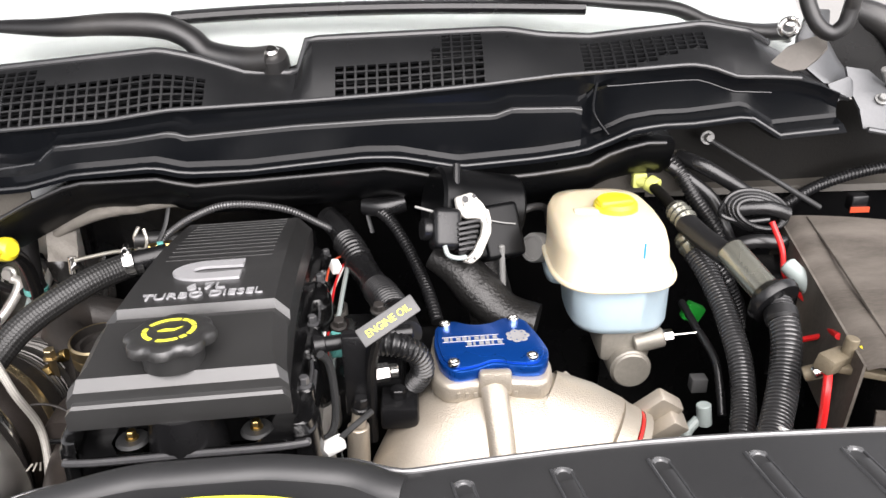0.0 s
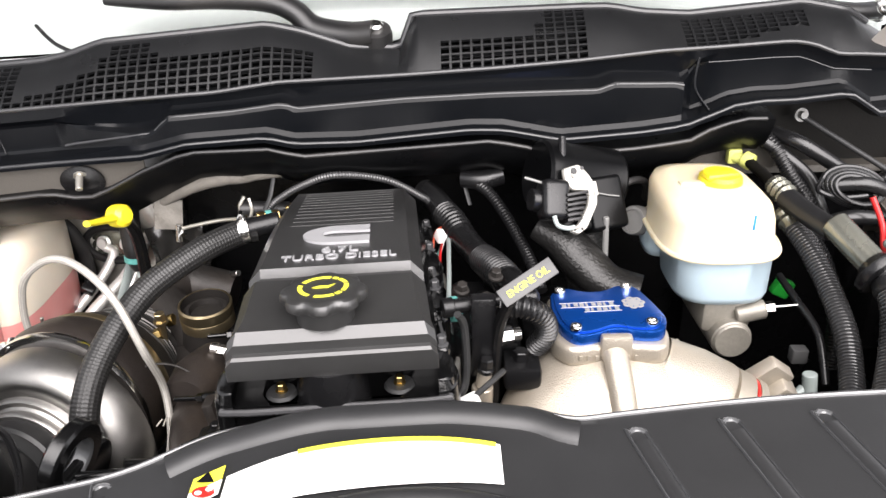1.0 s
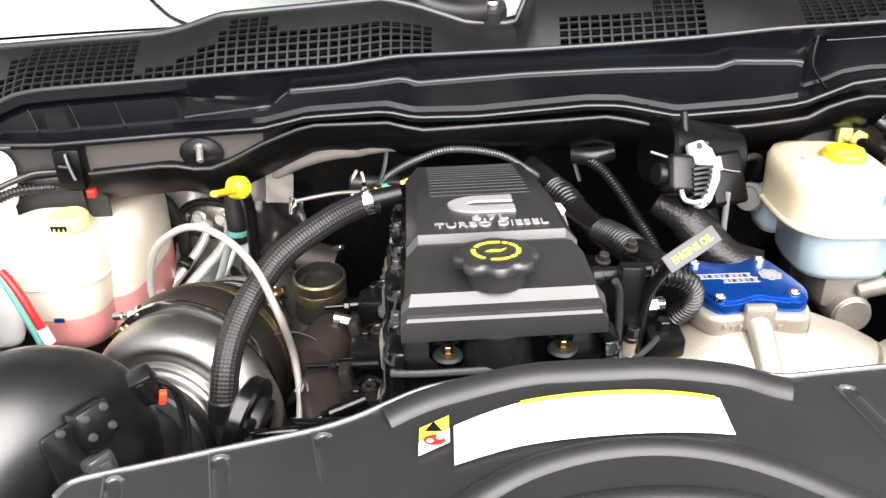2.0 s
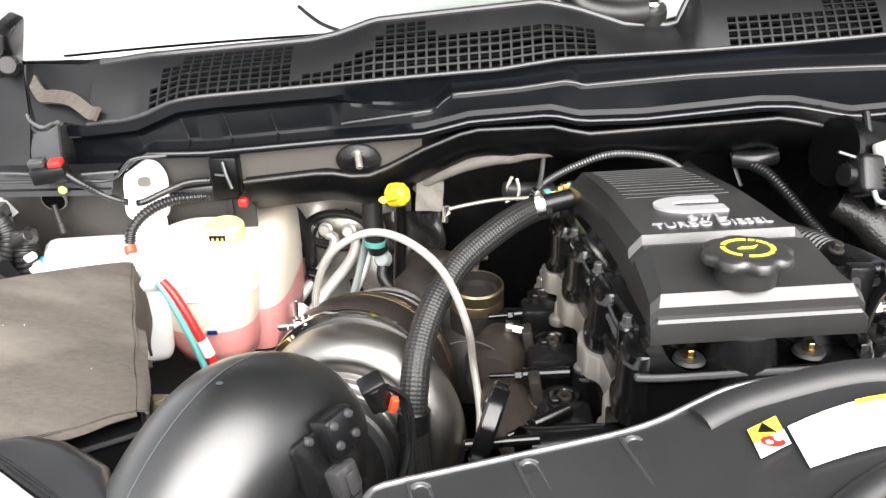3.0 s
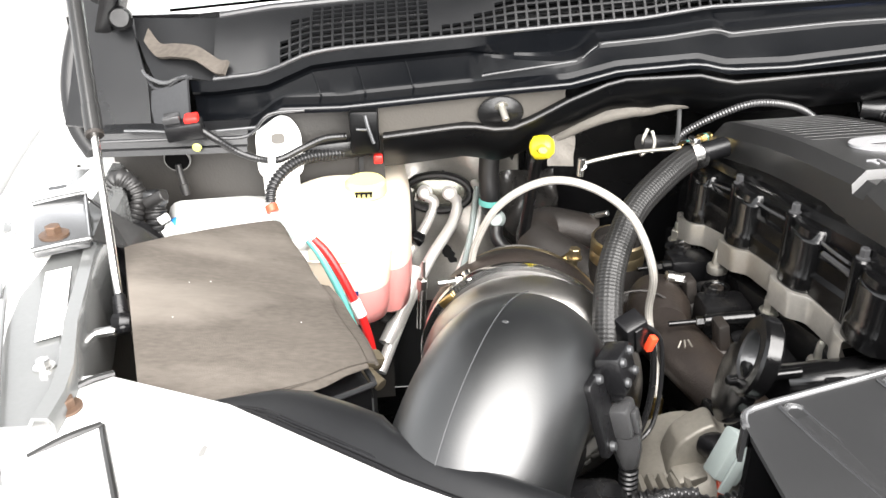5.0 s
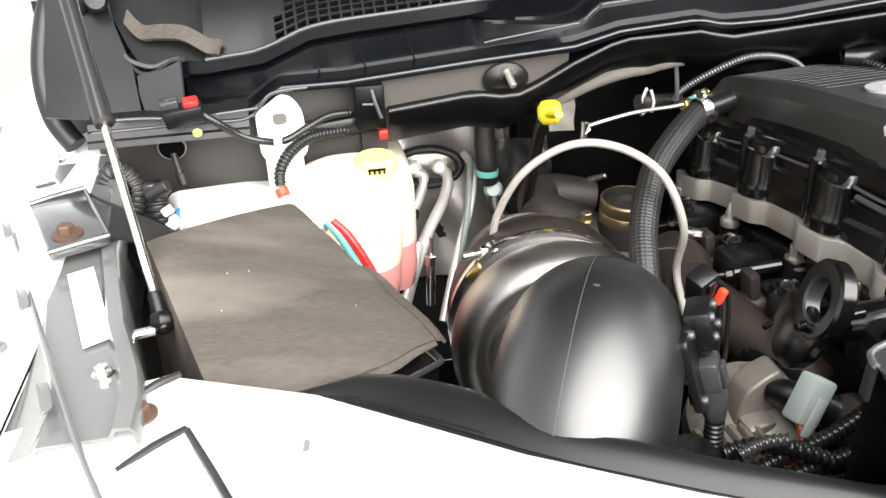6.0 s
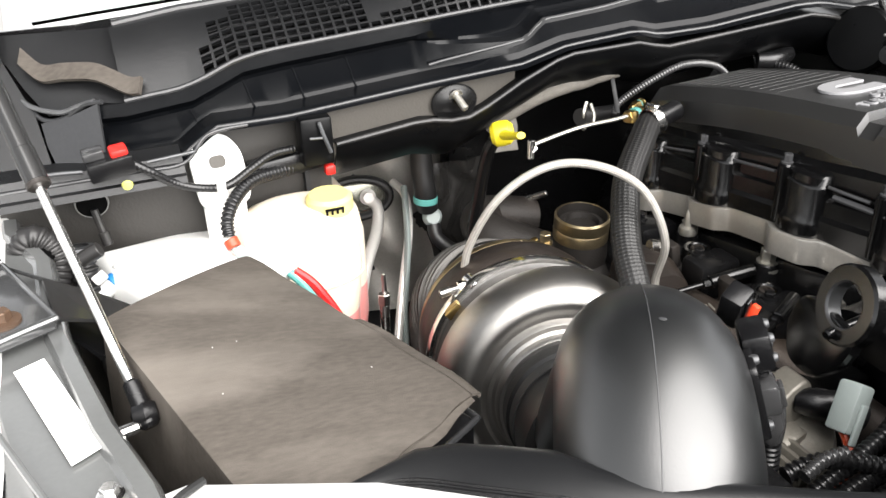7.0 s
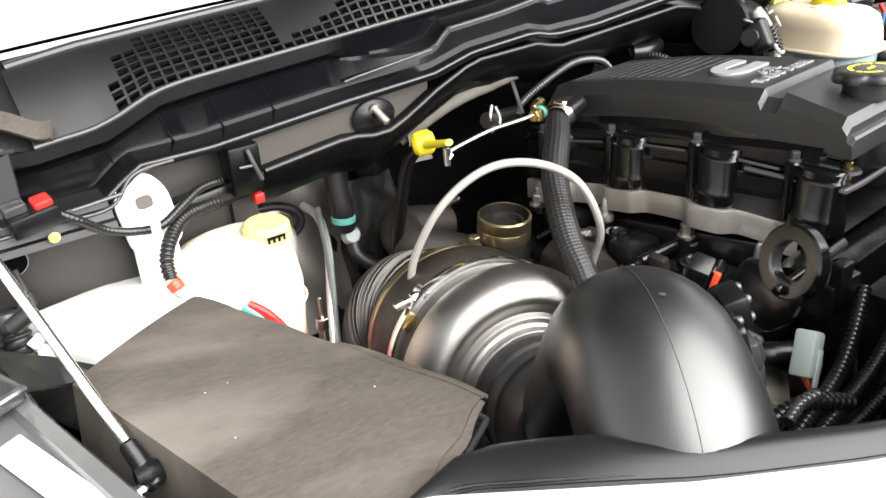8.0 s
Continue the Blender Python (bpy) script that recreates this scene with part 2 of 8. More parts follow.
def woven(name, dark, light, around, pitch, rough, metal=0.0):
    """A braid that runs both ways round a hose: around strands, one turn of the weave every pitch metres."""
    m = mat(name, light, rough, metal=metal, vary=0.2, scale=200, bump=0)
    n, l = m.node_tree.nodes, m.node_tree.links
    p = n["Principled BSDF"]
    base = p.inputs["Base Color"].links[0].from_socket
    uv = n.new("ShaderNodeUVMap")
    xyz = n.new("ShaderNodeSeparateXYZ")
    l.new(uv.outputs["UV"], xyz.inputs["Vector"])
    waves = []
    for sign in (1, -1):
        a = n.new("ShaderNodeMath")
        a.operation = 'MULTIPLY'
        a.inputs[1].default_value = around * 2 * math.pi
        l.new(xyz.outputs["X"], a.inputs[0])
        b = n.new("ShaderNodeMath")
        b.operation = 'MULTIPLY_ADD'
        b.inputs[1].default_value = sign * 2 * math.pi / pitch
        l.new(xyz.outputs["Y"], b.inputs[0])
        l.new(a.outputs[0], b.inputs[2])
        c = n.new("ShaderNodeMath")
        c.operation = 'SINE'
        l.new(b.outputs[0], c.inputs[0])
        waves.append(c)
    w = n.new("ShaderNodeMath")
    w.operation = 'MULTIPLY'
    l.new(waves[0].outputs[0], w.inputs[0])
    l.new(waves[1].outputs[0], w.inputs[1])
    r = n.new("ShaderNodeMapRange")
    r.inputs["From Min"].default_value, r.inputs["From Max"].default_value = -0.5, 0.5
    l.new(w.outputs[0], r.inputs["Value"])
    mix = n.new("ShaderNodeMix")
    mix.data_type = 'RGBA'
    mix.inputs["A"].default_value = (*dark, 1)
    l.new(base, mix.inputs["B"])
    l.new(r.outputs["Result"], mix.inputs["Factor"])
    l.new(mix.outputs["Result"], p.inputs["Base Color"])
    bump = n.new("ShaderNodeBump")
    bump.inputs["Strength"].default_value, bump.inputs["Distance"].default_value = 0.5, 0.001
    l.new(r.outputs["Result"], bump.inputs["Height"])
    l.new(bump.outputs["Normal"], p.inputs["Normal"])
    return m


BLACKBRAID = woven("black_woven_braid", (0.007, 0.007, 0.007), (0.022, 0.0215, 0.021), 9, 0.0085, 0.46)
WHITEBRAID = woven("silver_woven_braid", (0.30, 0.285, 0.26), (0.50, 0.48, 0.44), 5, 0.004, 0.35, 0.3)


# ---- mesh tools ----
def thing(name, label, category, group="", kind="", at=(0, 0, 0)):
    """An empty at a thing's base, to hold its parts."""
    ob = new(name)
    ob.location = at
    ob.empty_display_size = 0.02
    return tagged(ob, label, category, group, kind)


def finish(bm, smooth=35):
    bmesh.ops.recalc_face_normals(bm, faces=bm.faces)
    if smooth:
        for f in bm.faces:
            f.smooth = True
        for e in bm.edges:
            e.smooth = len(e.link_faces) == 2 and e.calc_face_angle(3.0) < radians(smooth)


def part(name, bm, material, parent=None, label="", smooth=35):
    """One mesh object in world coordinates, under a thing or a part."""
    finish(bm, smooth)
    me = bpy.data.meshes.new(name)
    bm.to_mesh(me)
    bm.free()
    me.materials.append(material)
    ob = new(name, me)
    if parent:
        ob.parent = parent
        root = Vector((0, 0, 0))
        up = parent
        while up:
            root += up.location
            up = up.parent
        ob.matrix_parent_inverse = Matrix.Translation(-root)
    return tagged(ob, label)


def moved(bm, m):
    bmesh.ops.transform(bm, matrix=m, verts=bm.verts)
    return bm


def box(x0, x1, y0, y1, z0, z1, bevel=0.003, seg=2):
    bm = bmesh.new()
    bmesh.ops.create_cube(bm, size=1)
    bmesh.ops.transform(bm, matrix=Matrix.Translation(((x0 + x1) / 2, (y0 + y1) / 2, (z0 + z1) / 2)) @ Matrix.Diagonal((x1 - x0, y1 - y0, z1 - z0, 1)), verts=bm.verts)
    if bevel:
        bmesh.ops.bevel(bm, geom=bm.edges[:], offset=bevel, segments=seg, affect='EDGES', profile=0.5)
    return bm


def join(*bms):
    out = bms[0]
    for b in bms[1:]:
        me = bpy.data.meshes.new("tmp")
        b.to_mesh(me)
        b.free()
        out.from_mesh(me)
        bpy.data.meshes.remove(me)
    return out


def frame_of(axis):
    a = Vector(axis).normalized()
    return a.to_track_quat('Z', 'Y').to_matrix().to_4x4()


def lathe(profile, origin=(0, 0, 0), axis=(0, 0, 1), seg=40, closed=False):
    """Turn (radius, height) pairs about an axis through origin."""
    bm = bmesh.new()
    rings = []
    for r, h in profile:
        if r < 1e-6:
            rings.append([bm.verts.new((0, 0, h))])
        else:
            rings.append([bm.verts.new((r * math.cos(2 * math.pi * k / seg), r * math.sin(2 * math.pi * k / seg), h)) for k in range(seg)])
    for a, b in zip(rings, rings[1:]):
        for k in range(seg):
            j = (k + 1) % seg
            if len(a) == 1 and len(b) == 1:
                continue
            if len(a) == 1:
                bm.faces.new((a[0], b[k], b[j]))
            elif len(b) == 1:
                bm.faces.new((a[k], a[j], b[0]))
            else:
                bm.faces.new((a[k], a[j], b[j], b[k]))
    return moved(bm, Matrix.Translation(origin) @ frame_of(axis))


def cyl(p0, p1, r, r1=None, seg=24, bevel=0.001):
    p0, p1 = Vector(p0), Vector(p1)
    h = (p1 - p0).length
    r1 = r if r1 is None else r1
    b = min(bevel, h * 0.3, r * 0.5)
    return lathe([(0, 0), (r - b, 0), (r, b), (r1, h - b), (r1 - b, h), (0, h)], p0, p1 - p0, seg)


def spline(pts, n=10):
    """A smooth curve through the points."""
    P = [Vector(p) for p in pts]
    if len(P) == 2:
        return [P[0].lerp(P[1], k / n) for k in range(n + 1)]
    out = []
    for i in range(len(P) - 1):
        p0, p1, p2, p3 = P[max(i - 1, 0)], P[i], P[i + 1], P[min(i + 2, len(P) - 1)]
        for k in range(n):
            t = k / n
            out.append(0.5 * ((2 * p1) + (p2 - p0) * t + (2 * p0 - 5 * p1 + 4 * p2 - p3) * t * t + (3 * p1 - p0 - 3 * p2 + p3) * t ** 3))
    out.append(P[-1])
    return out


def tube(pts, r, seg=14, n=10, caps=True, ribs=0.0, pitch=0.006, radii=None, squash=1.0):
    """A hose through points. ribs: depth of its corrugation at that pitch. radii: one radius for each given point."""
    path = spline(pts, n)
    lens = [0.0]
    for a, b in zip(path, path[1:]):
        lens.append(lens[-1] + (b - a).length)
    total = lens[-1]
    if ribs:
        steps = 4 * max(4, int(total / pitch))
        fine, j = [], 0
        for k in range(steps + 1):
            d = total * k / steps
            while j < len(lens) - 2 and lens[j + 1] < d:
                j += 1
            span = max(lens[j + 1] - lens[j], 1e-9)
            fine.append(path[j].lerp(path[j + 1], min(1, (d - lens[j]) / span)))
        path = fine
    bm = bmesh.new()
    up = Vector((0, 0, 1))
    t0 = (path[1] - path[0]).normalized()
    if abs(t0.dot(up)) > 0.9:
        up = Vector((1, 0, 0))
    side = t0.cross(up).normalized()
    rings = []
    m = len(path) - 1
    for k, p in enumerate(path):
        t = (path[min(k + 1, m)] - path[max(k - 1, 0)]).normalized()
        side = (side - t * side.dot(t)).normalized()
        other = t.cross(side)
        rad = r
        if radii:
            f = k / m * (len(radii) - 1)
            i = min(int(f), len(radii) - 2)
            rad = radii[i] + (radii[i + 1] - radii[i]) * (f - i)
        if ribs:
            rad -= ribs * (0.0, 0.1, 1.0, 0.9)[k % 4]
        rings.append([bm.verts.new(p + side * (rad * math.cos(2 * math.pi * q / seg)) + other * (rad * squash * math.sin(2 * math.pi * q / seg))) for q in range(seg)])
    uv = bm.loops.layers.uv.new("along")
    dist = [0.0]
    for a, b in zip(path, path[1:]):
        dist.append(dist[-1] + (b - a).length)
    for k, (a, b) in enumerate(zip(rings, rings[1:])):
        for q in range(seg):
            j = (q + 1) % seg
            f = bm.faces.new((a[q], a[j], b[j], b[q]))
            for loop, w in zip(f.loops, ((q, k), (q + 1, k), (q + 1, k + 1), (q, k + 1))):
                loop[uv].uv = (w[0] / seg, dist[w[1]])
    if caps:
        bm.faces.new(rings[0][::-1])
        bm.faces.new(rings[-1])
    return bm


def sheet(rows, thick=0.0, wrap=False):
    """A surface through rows of points; thick gives it depth along its normals."""
    bm = bmesh.new()
    V = [[bm.verts.new(p) for p in row] for row in rows]
    for a, b in zip(V, V[1:]):
        for k in range(len(a) - 1 + (1 if wrap else 0)):
            j = (k + 1) % len(a)
            bm.faces.new((a[k], a[j], b[j], b[k]))
    if thick:
        bmesh.ops.recalc_face_normals(bm, faces=bm.faces)
        bmesh.ops.solidify(bm, geom=bm.faces[:], thickness=thick)
    return bm


def plate(outline, thick, bevel=0.0, seg=2, m=None):
    """A flat plate from a 2D outline, its top at z 0, its edges rounded."""
    bm = bmesh.new()
    f = bm.faces.new([bm.verts.new((x, y, 0)) for x, y in outline])
    r = bmesh.ops.extrude_face_region(bm, geom=[f])
    bmesh.ops.translate(bm, vec=(0, 0, -thick), verts=[v for v in r["geom"] if isinstance(v, bmesh.types.BMVert)])
    bmesh.ops.recalc_face_normals(bm, faces=bm.faces)
    if bevel:
        es = [e for e in bm.edges if any(abs(f.normal.z) > 0.9 for f in e.link_faces)]
        bmesh.ops.bevel(bm, geom=es, offset=bevel, segments=seg, affect='EDGES', profile=0.5)
    return moved(bm, m) if m else bm


def rounded(outline, r, n=4):
    """Round the corners of a 2D outline."""
    out = []
    k = len(outline)
    for i in range(k):
        p, a, b = Vector(outline[i]), Vector(outline[i - 1]), Vector(outline[(i + 1) % k])
        da, db = (a - p), (b - p)
        d = min(r, da.length * 0.45, db.length * 0.45)
        s, e = p + da.normalized() * d, p + db.normalized() * d
        for q in range(n + 1):
            t = q / n
            out.append(tuple((1 - t) ** 2 * s + 2 * t * (1 - t) * p + t * t * e))
    return out


def lerp_table(table, x):
    if x <= table[0][0]:
        return table[0][1]
    for (a, u), (b, v) in zip(table, table[1:]):
        if x <= b:
            return u + (v - u) * (x - a) / (b - a)
    return table[-1][1]


def lettering(text, size, depth, m, align='CENTER', squeeze=1.0):
    c = bpy.data.curves.new("lettering", 'FONT')
    c.body, c.size, c.extrude, c.align_x = text, size, depth, align
    c.resolution_u = 3
    o = bpy.data.objects.new("lettering", c)
    me = bpy.data.meshes.new_from_object(o)
    bm = bmesh.new()
    bm.from_mesh(me)
    bpy.data.objects.remove(o)
    bpy.data.curves.remove(c)
    bpy.data.meshes.remove(me)
    return moved(bm, m @ Matrix.Diagonal((squeeze, 1, 1, 1)))


def bolt(p, axis, r, h, material, parent, name="bolt", washer=1.5, hexed=True, label=""):
    """A flanged bolt: washer face and a six-sided head."""
    w = lathe([(0, 0), (r * washer, 0), (r * washer, h * 0.22), (r * 1.05, h * 0.3), (0, h * 0.3)], p, axis, 20)
    head = lathe([(r, h * 0.2), (r, h * 0.9), (r * 0.85, h), (0, h)], p, axis, 6 if hexed else 20)
    return part(name, join(w, head), material, parent, label, smooth=25)


def clamp_ring(p, axis, r, width, material, parent, name="hose_clamp", label=""):
    ring = lathe([(r, -width / 2), (r + 0.0012, -width / 2), (r + 0.0012, width / 2), (r, width / 2)], p, axis, 28)
    a = Vector(axis).normalized()
    s = a.cross(Vector((0, 0, 1))).normalized()
    up = s.cross(a)
    q = Vector(p) + up * (r + 0.004)
    screw = join(cyl(q - s * 0.008, q + s * 0.008, 0.0035, seg=12), cyl(q + s * 0.008, q + s * 0.012, 0.0045, seg=6))
    return part(name, join(ring, screw), material, parent, label)


# ---- setting: ground, truck shell round the engine bay ----
tagged(part("ground", sheet([[(-150, -150, 0), (150, -150, 0)], [(-150, 150, 0), (150, 150, 0)]]), CONCRETE), "pale grey concrete yard under the truck", "ground", kind="structure")

# heights of the cowl along its width
LIP = [(-1.02, 1.271), (-0.95, 1.279), (-0.89, 1.304), (-0.844, 1.309), (-0.684, 1.3205), (-0.57, 1.329), (-0.45, 1.337), (-0.366, 1.349), (-0.196, 1.356), (-0.07, 1.363), (0.04, 1.371), (0.15, 1.382), (0.23, 1.386), (0.31, 1.391), (0.34, 1.391), (0.385, 1.374), (0.47, 1.369), (0.505, 1.360), (0.565, 1.334)]
TOP = [(-1.115, 1.334), (-1.02, 1.338), (-0.943, 1.349), (-0.824, 1.358), (-0.709, 1.366), (-0.67, 1.374), (-0.619, 1.391), (-0.386, 1.411), (-0.34, 1.401), (-0.27, 1.378), (-0.20, 1.376), (-0.183, 1.421), (0.05, 1.427), (0.09, 1.427), (0.136, 1.419), (0.2, 1.415), (0.357, 1.429), (0.425, 1.416), (0.487, 1.378)]
LEDGE = [(-1.02, 1.206), (-0.975, 1.207), (-0.934, 1.236), (-0.853, 1.236), (-0.686, 1.249), (-0.55, 1.260), (-0.489, 1.275), (-0.381, 1.282), (-0.344, 1.273), (-0.26, 1.274), (-0.196, 1.280), (-0.108, 1.288), (-0.063, 1.287), (0.014, 1.272), (0.12, 1.280), (0.187, 1.289), (0.216, 1.299), (0.243, 1.312), (0.28, 1.318), (0.324, 1.319), (0.40, 1.326), (0.445, 1.298), (0.47, 1.30), (0.57, 1.306)]
FLANGE = [(-0.80, 1.197), (-0.686, 1.209), (-0.636, 1.200), (-0.598, 1.215), (-0.554, 1.238), (-0.49, 1.264), (-0.38, 1.267), (-0.336, 1.256), (-0.196, 1.265), (-0.078, 1.273), (-0.025, 1.262), (0.014, 1.251), (0.12, 1.259), (0.187, 1.268), (0.222, 1.288), (0.265, 1.298), (0.30, 1.297)]
BOX = [(-0.68, 1.262), (-0.66, 1.268), (-0.536, 1.287), (-0.514, 1.307), (-0.426, 1.314), (-0.356, 1.323), (-0.343, 1.316), (-0.196, 1.327), (-0.071, 1.332), (0.064, 1.334), (0.086, 1.342), (0.168, 1.341), (0.185, 1.337)]
body = thing("truck_body", "white painted pickup body around an open engine bay", "truck", kind="structure", at=(-0.2, 0.7, 0.6))
part("bay_floor", box(-1.1, 0.75, 0.15, 1.3, 0.55, 0.6, 0.005), DARK, body)
part("firewall", sheet([[(x, 1.22 + 0.01 * math.sin(9 * x), z) for x in np.linspace(-0.585, 0.75, 24)] for z in (0.6, 0.9, 1.1, 1.2, 1.275)], 0.006), DARK, body)
part("recess_side", sheet([[(-0.575, y, z) for y in (1.21, 1.26, 1.312)] for z in (0.6, 0.9, 1.12, 1.275)], 0.006), DARK, body)
part("recess_side", sheet([[(-0.835 - 0.1 * (y - 1.05), y, z) for y in (1.05, 1.15, 1.31)] for z in (0.6, 0.9, 1.12, 1.235)], 0.006), GREYMETAL, body)
part("firewall_recess", sheet([[(x, 1.305, z) for x in np.linspace(-0.86, -0.56, 8)] for z in (0.6, 0.9, 1.12, 1.20)], 0.006), GREYMETAL, body, "grey sealed bulkhead recess")
part("inner_wing_panel", sheet([[(-1.085 - 0.02 * k, y, z) for y in (0.42, 0.6, 0.8, 1.0, 1.1)] for k, z in enumerate((0.6, 0.85, 1.05, 1.12))], 0.006), BEIGE, body)
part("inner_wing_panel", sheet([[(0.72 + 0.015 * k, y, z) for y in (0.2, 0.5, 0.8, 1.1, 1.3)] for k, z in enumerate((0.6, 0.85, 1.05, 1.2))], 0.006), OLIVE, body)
part("radiator_support", box(-0.95, 0.75, 0.16, 0.24, 0.6, 1.17, 0.01), DARK, body)
part("bulkhead_panel", sheet([[(x, 1.055 + 0.05 * max(0, (-0.85 - x)) + 0.012 * math.sin(14 * x), z) for x in np.linspace(-1.17, -0.80, 28)] for z in (0.75, 0.95, 1.10, 1.17, 1.195)] + [[(x, 1.058 + 0.05 * max(0, (-0.85 - x)) + 0.012 * math.sin(14 * x), lerp_table(LEDGE, x) - 0.002) for x in np.linspace(-1.17, -0.80, 28)]], 0.005), DUSTY, body, "grey-beige sealed bulkhead panel")
part("bulkhead_panel", sheet([[(x, 1.165 + 0.006 * math.sin(11 * x), z) for x in np.linspace(0.26, 0.80, 16)] for z in (1.185, 1.22, 1.26, 1.31)], 0.005), OLIVE, body, "olive-grey bulkhead panel, darkened as in shade")
part("bulkhead_ledge", sheet([[(x, y, z) for x in np.linspace(0.30, 0.80, 12)] for y, z in ((1.168, 1.192), (1.135, 1.188), (1.133, 1.178))], 0.004), BEIGE, body)
part("bulkhead_lower", sheet([[(x, 1.175, z) for x in np.linspace(0.26, 0.80, 8)] for z in (0.6, 0.9, 1.185)], 0.005), DARK, body)

part("cowl_end_backing", sheet([[(x, 1.195, z) for x in (-1.24, -1.1, -0.97)] for z in (1.10, 1.22, 1.335)], 0.005), DARK, body)

# hood held open above the bay, dark on its underside
hood = thing("hood", "raised white hood with a black insulated underside", "hood", at=(-0.3, 1.2, 1.5))
part("hood_panel", sheet([[(-1.17 + 1.80 * u, 1.28 - 0.86 * v, 1.50 + 0.98 * v + 0.05 * math.sin(math.pi * u)) for u in np.linspace(0, 1, 13)] for v in np.linspace(0, 1, 9)], 0.02), PAINT, hood)
part("hood_liner", sheet([[(-1.14 + 1.74 * u, 1.25 - 0.80 * v, 1.475 + 0.93 * v + 0.05 * math.sin(math.pi * u)) for u in np.linspace(0, 1, 13)] for v in np.linspace(0, 1, 9)], 0.008), DARK, hood)

# windscreen, pale sheet for its sky reflection, and roof of the cab
screen = thing("windscreen", "sloping windscreen glass behind the cowl panel", "windscreen", kind="structure", at=(-0.26, 1.4, 1.5))
def screen_point(u, v, off=0.0):
    x = -1.10 + 1.68 * u
    bow = ((x + 0.26) / 0.84) ** 2
    return (x, 1.135 + 0.07 * bow + 0.62 * v, 1.385 - 0.045 * bow + 0.36 * v + off)
pane = part("glass_pane", sheet([[screen_point(u, v) for u in np.linspace(0, 1, 25)] for v in np.linspace(0, 1, 7)], 0.005), GLASS, screen)
pane.visible_shadow = False
part("screen_surround", sheet([[screen_point(u, v, -0.008) for u in np.linspace(0, 1, 25)] for v in (-0.06, -0.03, -0.005)], 0.004), DARK, screen, "black ceramic edge band")
# Added pale sheet along the glass: sky reflection put into its colour.
part("reflection_sheet", sheet([[screen_point(u, v, -0.022 - 0.10 * max(0.0, v)) for u in np.linspace(-0.02, 1.02, 25)] for v in (-0.02, 0.1, 0.3, 0.6, 0.95)] + [[(-1.12 + 1.74 * u, 1.9, 1.1) for u in np.linspace(0, 1, 25)]], 0.01), SKYSHEEN, screen, "pale sheet under the glass for the reflected sky")
part("cab_roof", box(-1.05, 0.55, 1.80, 3.4, 1.80, 1.86, 0.02), PAINT, screen)
part("cab_rear", box(-1.05, 0.55, 3.35, 3.4, 0.9, 1.82, 0.01), DARK, screen)

# ---- cowl panel ----
cowl = thing("cowl", "black plastic cowl with four air intake grilles below the windscreen", "cowl", kind="structure", at=(-0.26, 1.08, 1.3))

def lip_y(x):
    return 1.062 + 0.05 * max(0, abs(x + 0.3) - 0.62)

def cowl_point(x, v):
    """On the sloping upper face: v 0 at the lip, 1 at the glass."""
    zl, zt = lerp_table(LIP, x), lerp_table(TOP, x)
    yl = lip_y(x)
    return Vector((x, yl + 0.07 * v, zl + (zt - zl) * (v + 0.10 * math.sin(math.pi * v))))

# the grilles: columns at a fixed pitch, with the rows each one has
PITCH, BAR = 0.0143, 0.0030
def grille_rows(x):
    """Top of the grille as a share of the slope at x, or None between grilles."""
    if -0.94 < x < -0.735:
        return 0.38 if x < -0.915 else (0.72 if x < -0.885 else 0.95)
    if -0.728 < x < -0.325:
        if x < -0.62:
            return 0.14 + 0.34 * (x + 0.728) / 0.105
        if x < -0.605:
            return 0.72
        return 0.95 if x < -0.545 else (0.72 if x < -0.53 else 0.58)
    if -0.148 < x < 0.052:
        return 0.46 if x < -0.012 else (0.72 if x < 0.0 else 0.97)
    if 0.18 < x < 0.356:
        return 0.84
    return None

def grille_low(x):
    return 0.04 if x < 0.1 else 0.04 + 0.40 * max(0.0, (x - 0.24) / 0.12)

ncol = int(round(1.49 / PITCH))
ROWV = 0.111
panel_bm = bmesh.new()
grille_bms, spans = [], [(-0.94, -0.735), (-0.728, -0.325), (-0.148, 0.052), (0.18, 0.356)]
for _ in spans:
    grille_bms.append(bmesh.new())
cache = {}
def cowl_vert(bm, i, x, v):
    key = (i, round(x, 5), round(v, 5))
    if key not in cache:
        cache[key] = bm.verts.new(cowl_point(x, v))
    return cache[key]
for c in range(ncol):
    x0 = -1.02 + c * PITCH
    xm = x0 + PITCH / 2
    for xa, xb, gap in ((x0, x0 + BAR, False), (x0 + BAR, x0 + PITCH, True)):
        v = 0.0
        for r in range(9):
            for va, vb, open_row in ((r * ROWV, r * ROWV + 0.026, False), (r * ROWV + 0.026, (r + 1) * ROWV, True)):
                top = grille_rows(xm)
                inside = top is not None and grille_low(xm) <= (va + vb) / 2 <= top
                if inside:
                    gi = next(k for k, s in enumerate(spans) if s[0] <= xm <= s[1])
                    if not (gap and open_row):
                        vs = [cowl_vert(grille_bms[gi], gi, *q) for q in ((xa, va), (xb, va), (xb, vb), (xa, vb))]
                        grille_bms[gi].faces.new(vs)
                else:
                    vs = [cowl_vert(panel_bm, 9, *q) for q in ((xa, va), (xb, va), (xb, vb), (xa, vb))]
                    panel_bm.faces.new(vs)
for bm in (panel_bm, *grille_bms):
    bmesh.ops.recalc_face_normals(bm, faces=bm.faces)
    bmesh.ops.solidify(bm, geom=bm.faces[:], thickness=0.005)
part("upper_panel", panel_bm, COWL, cowl)
for bm in grille_bms:
    part("intake_grille", bm, COWL, cowl, "black lattice air intake grille", smooth=20)
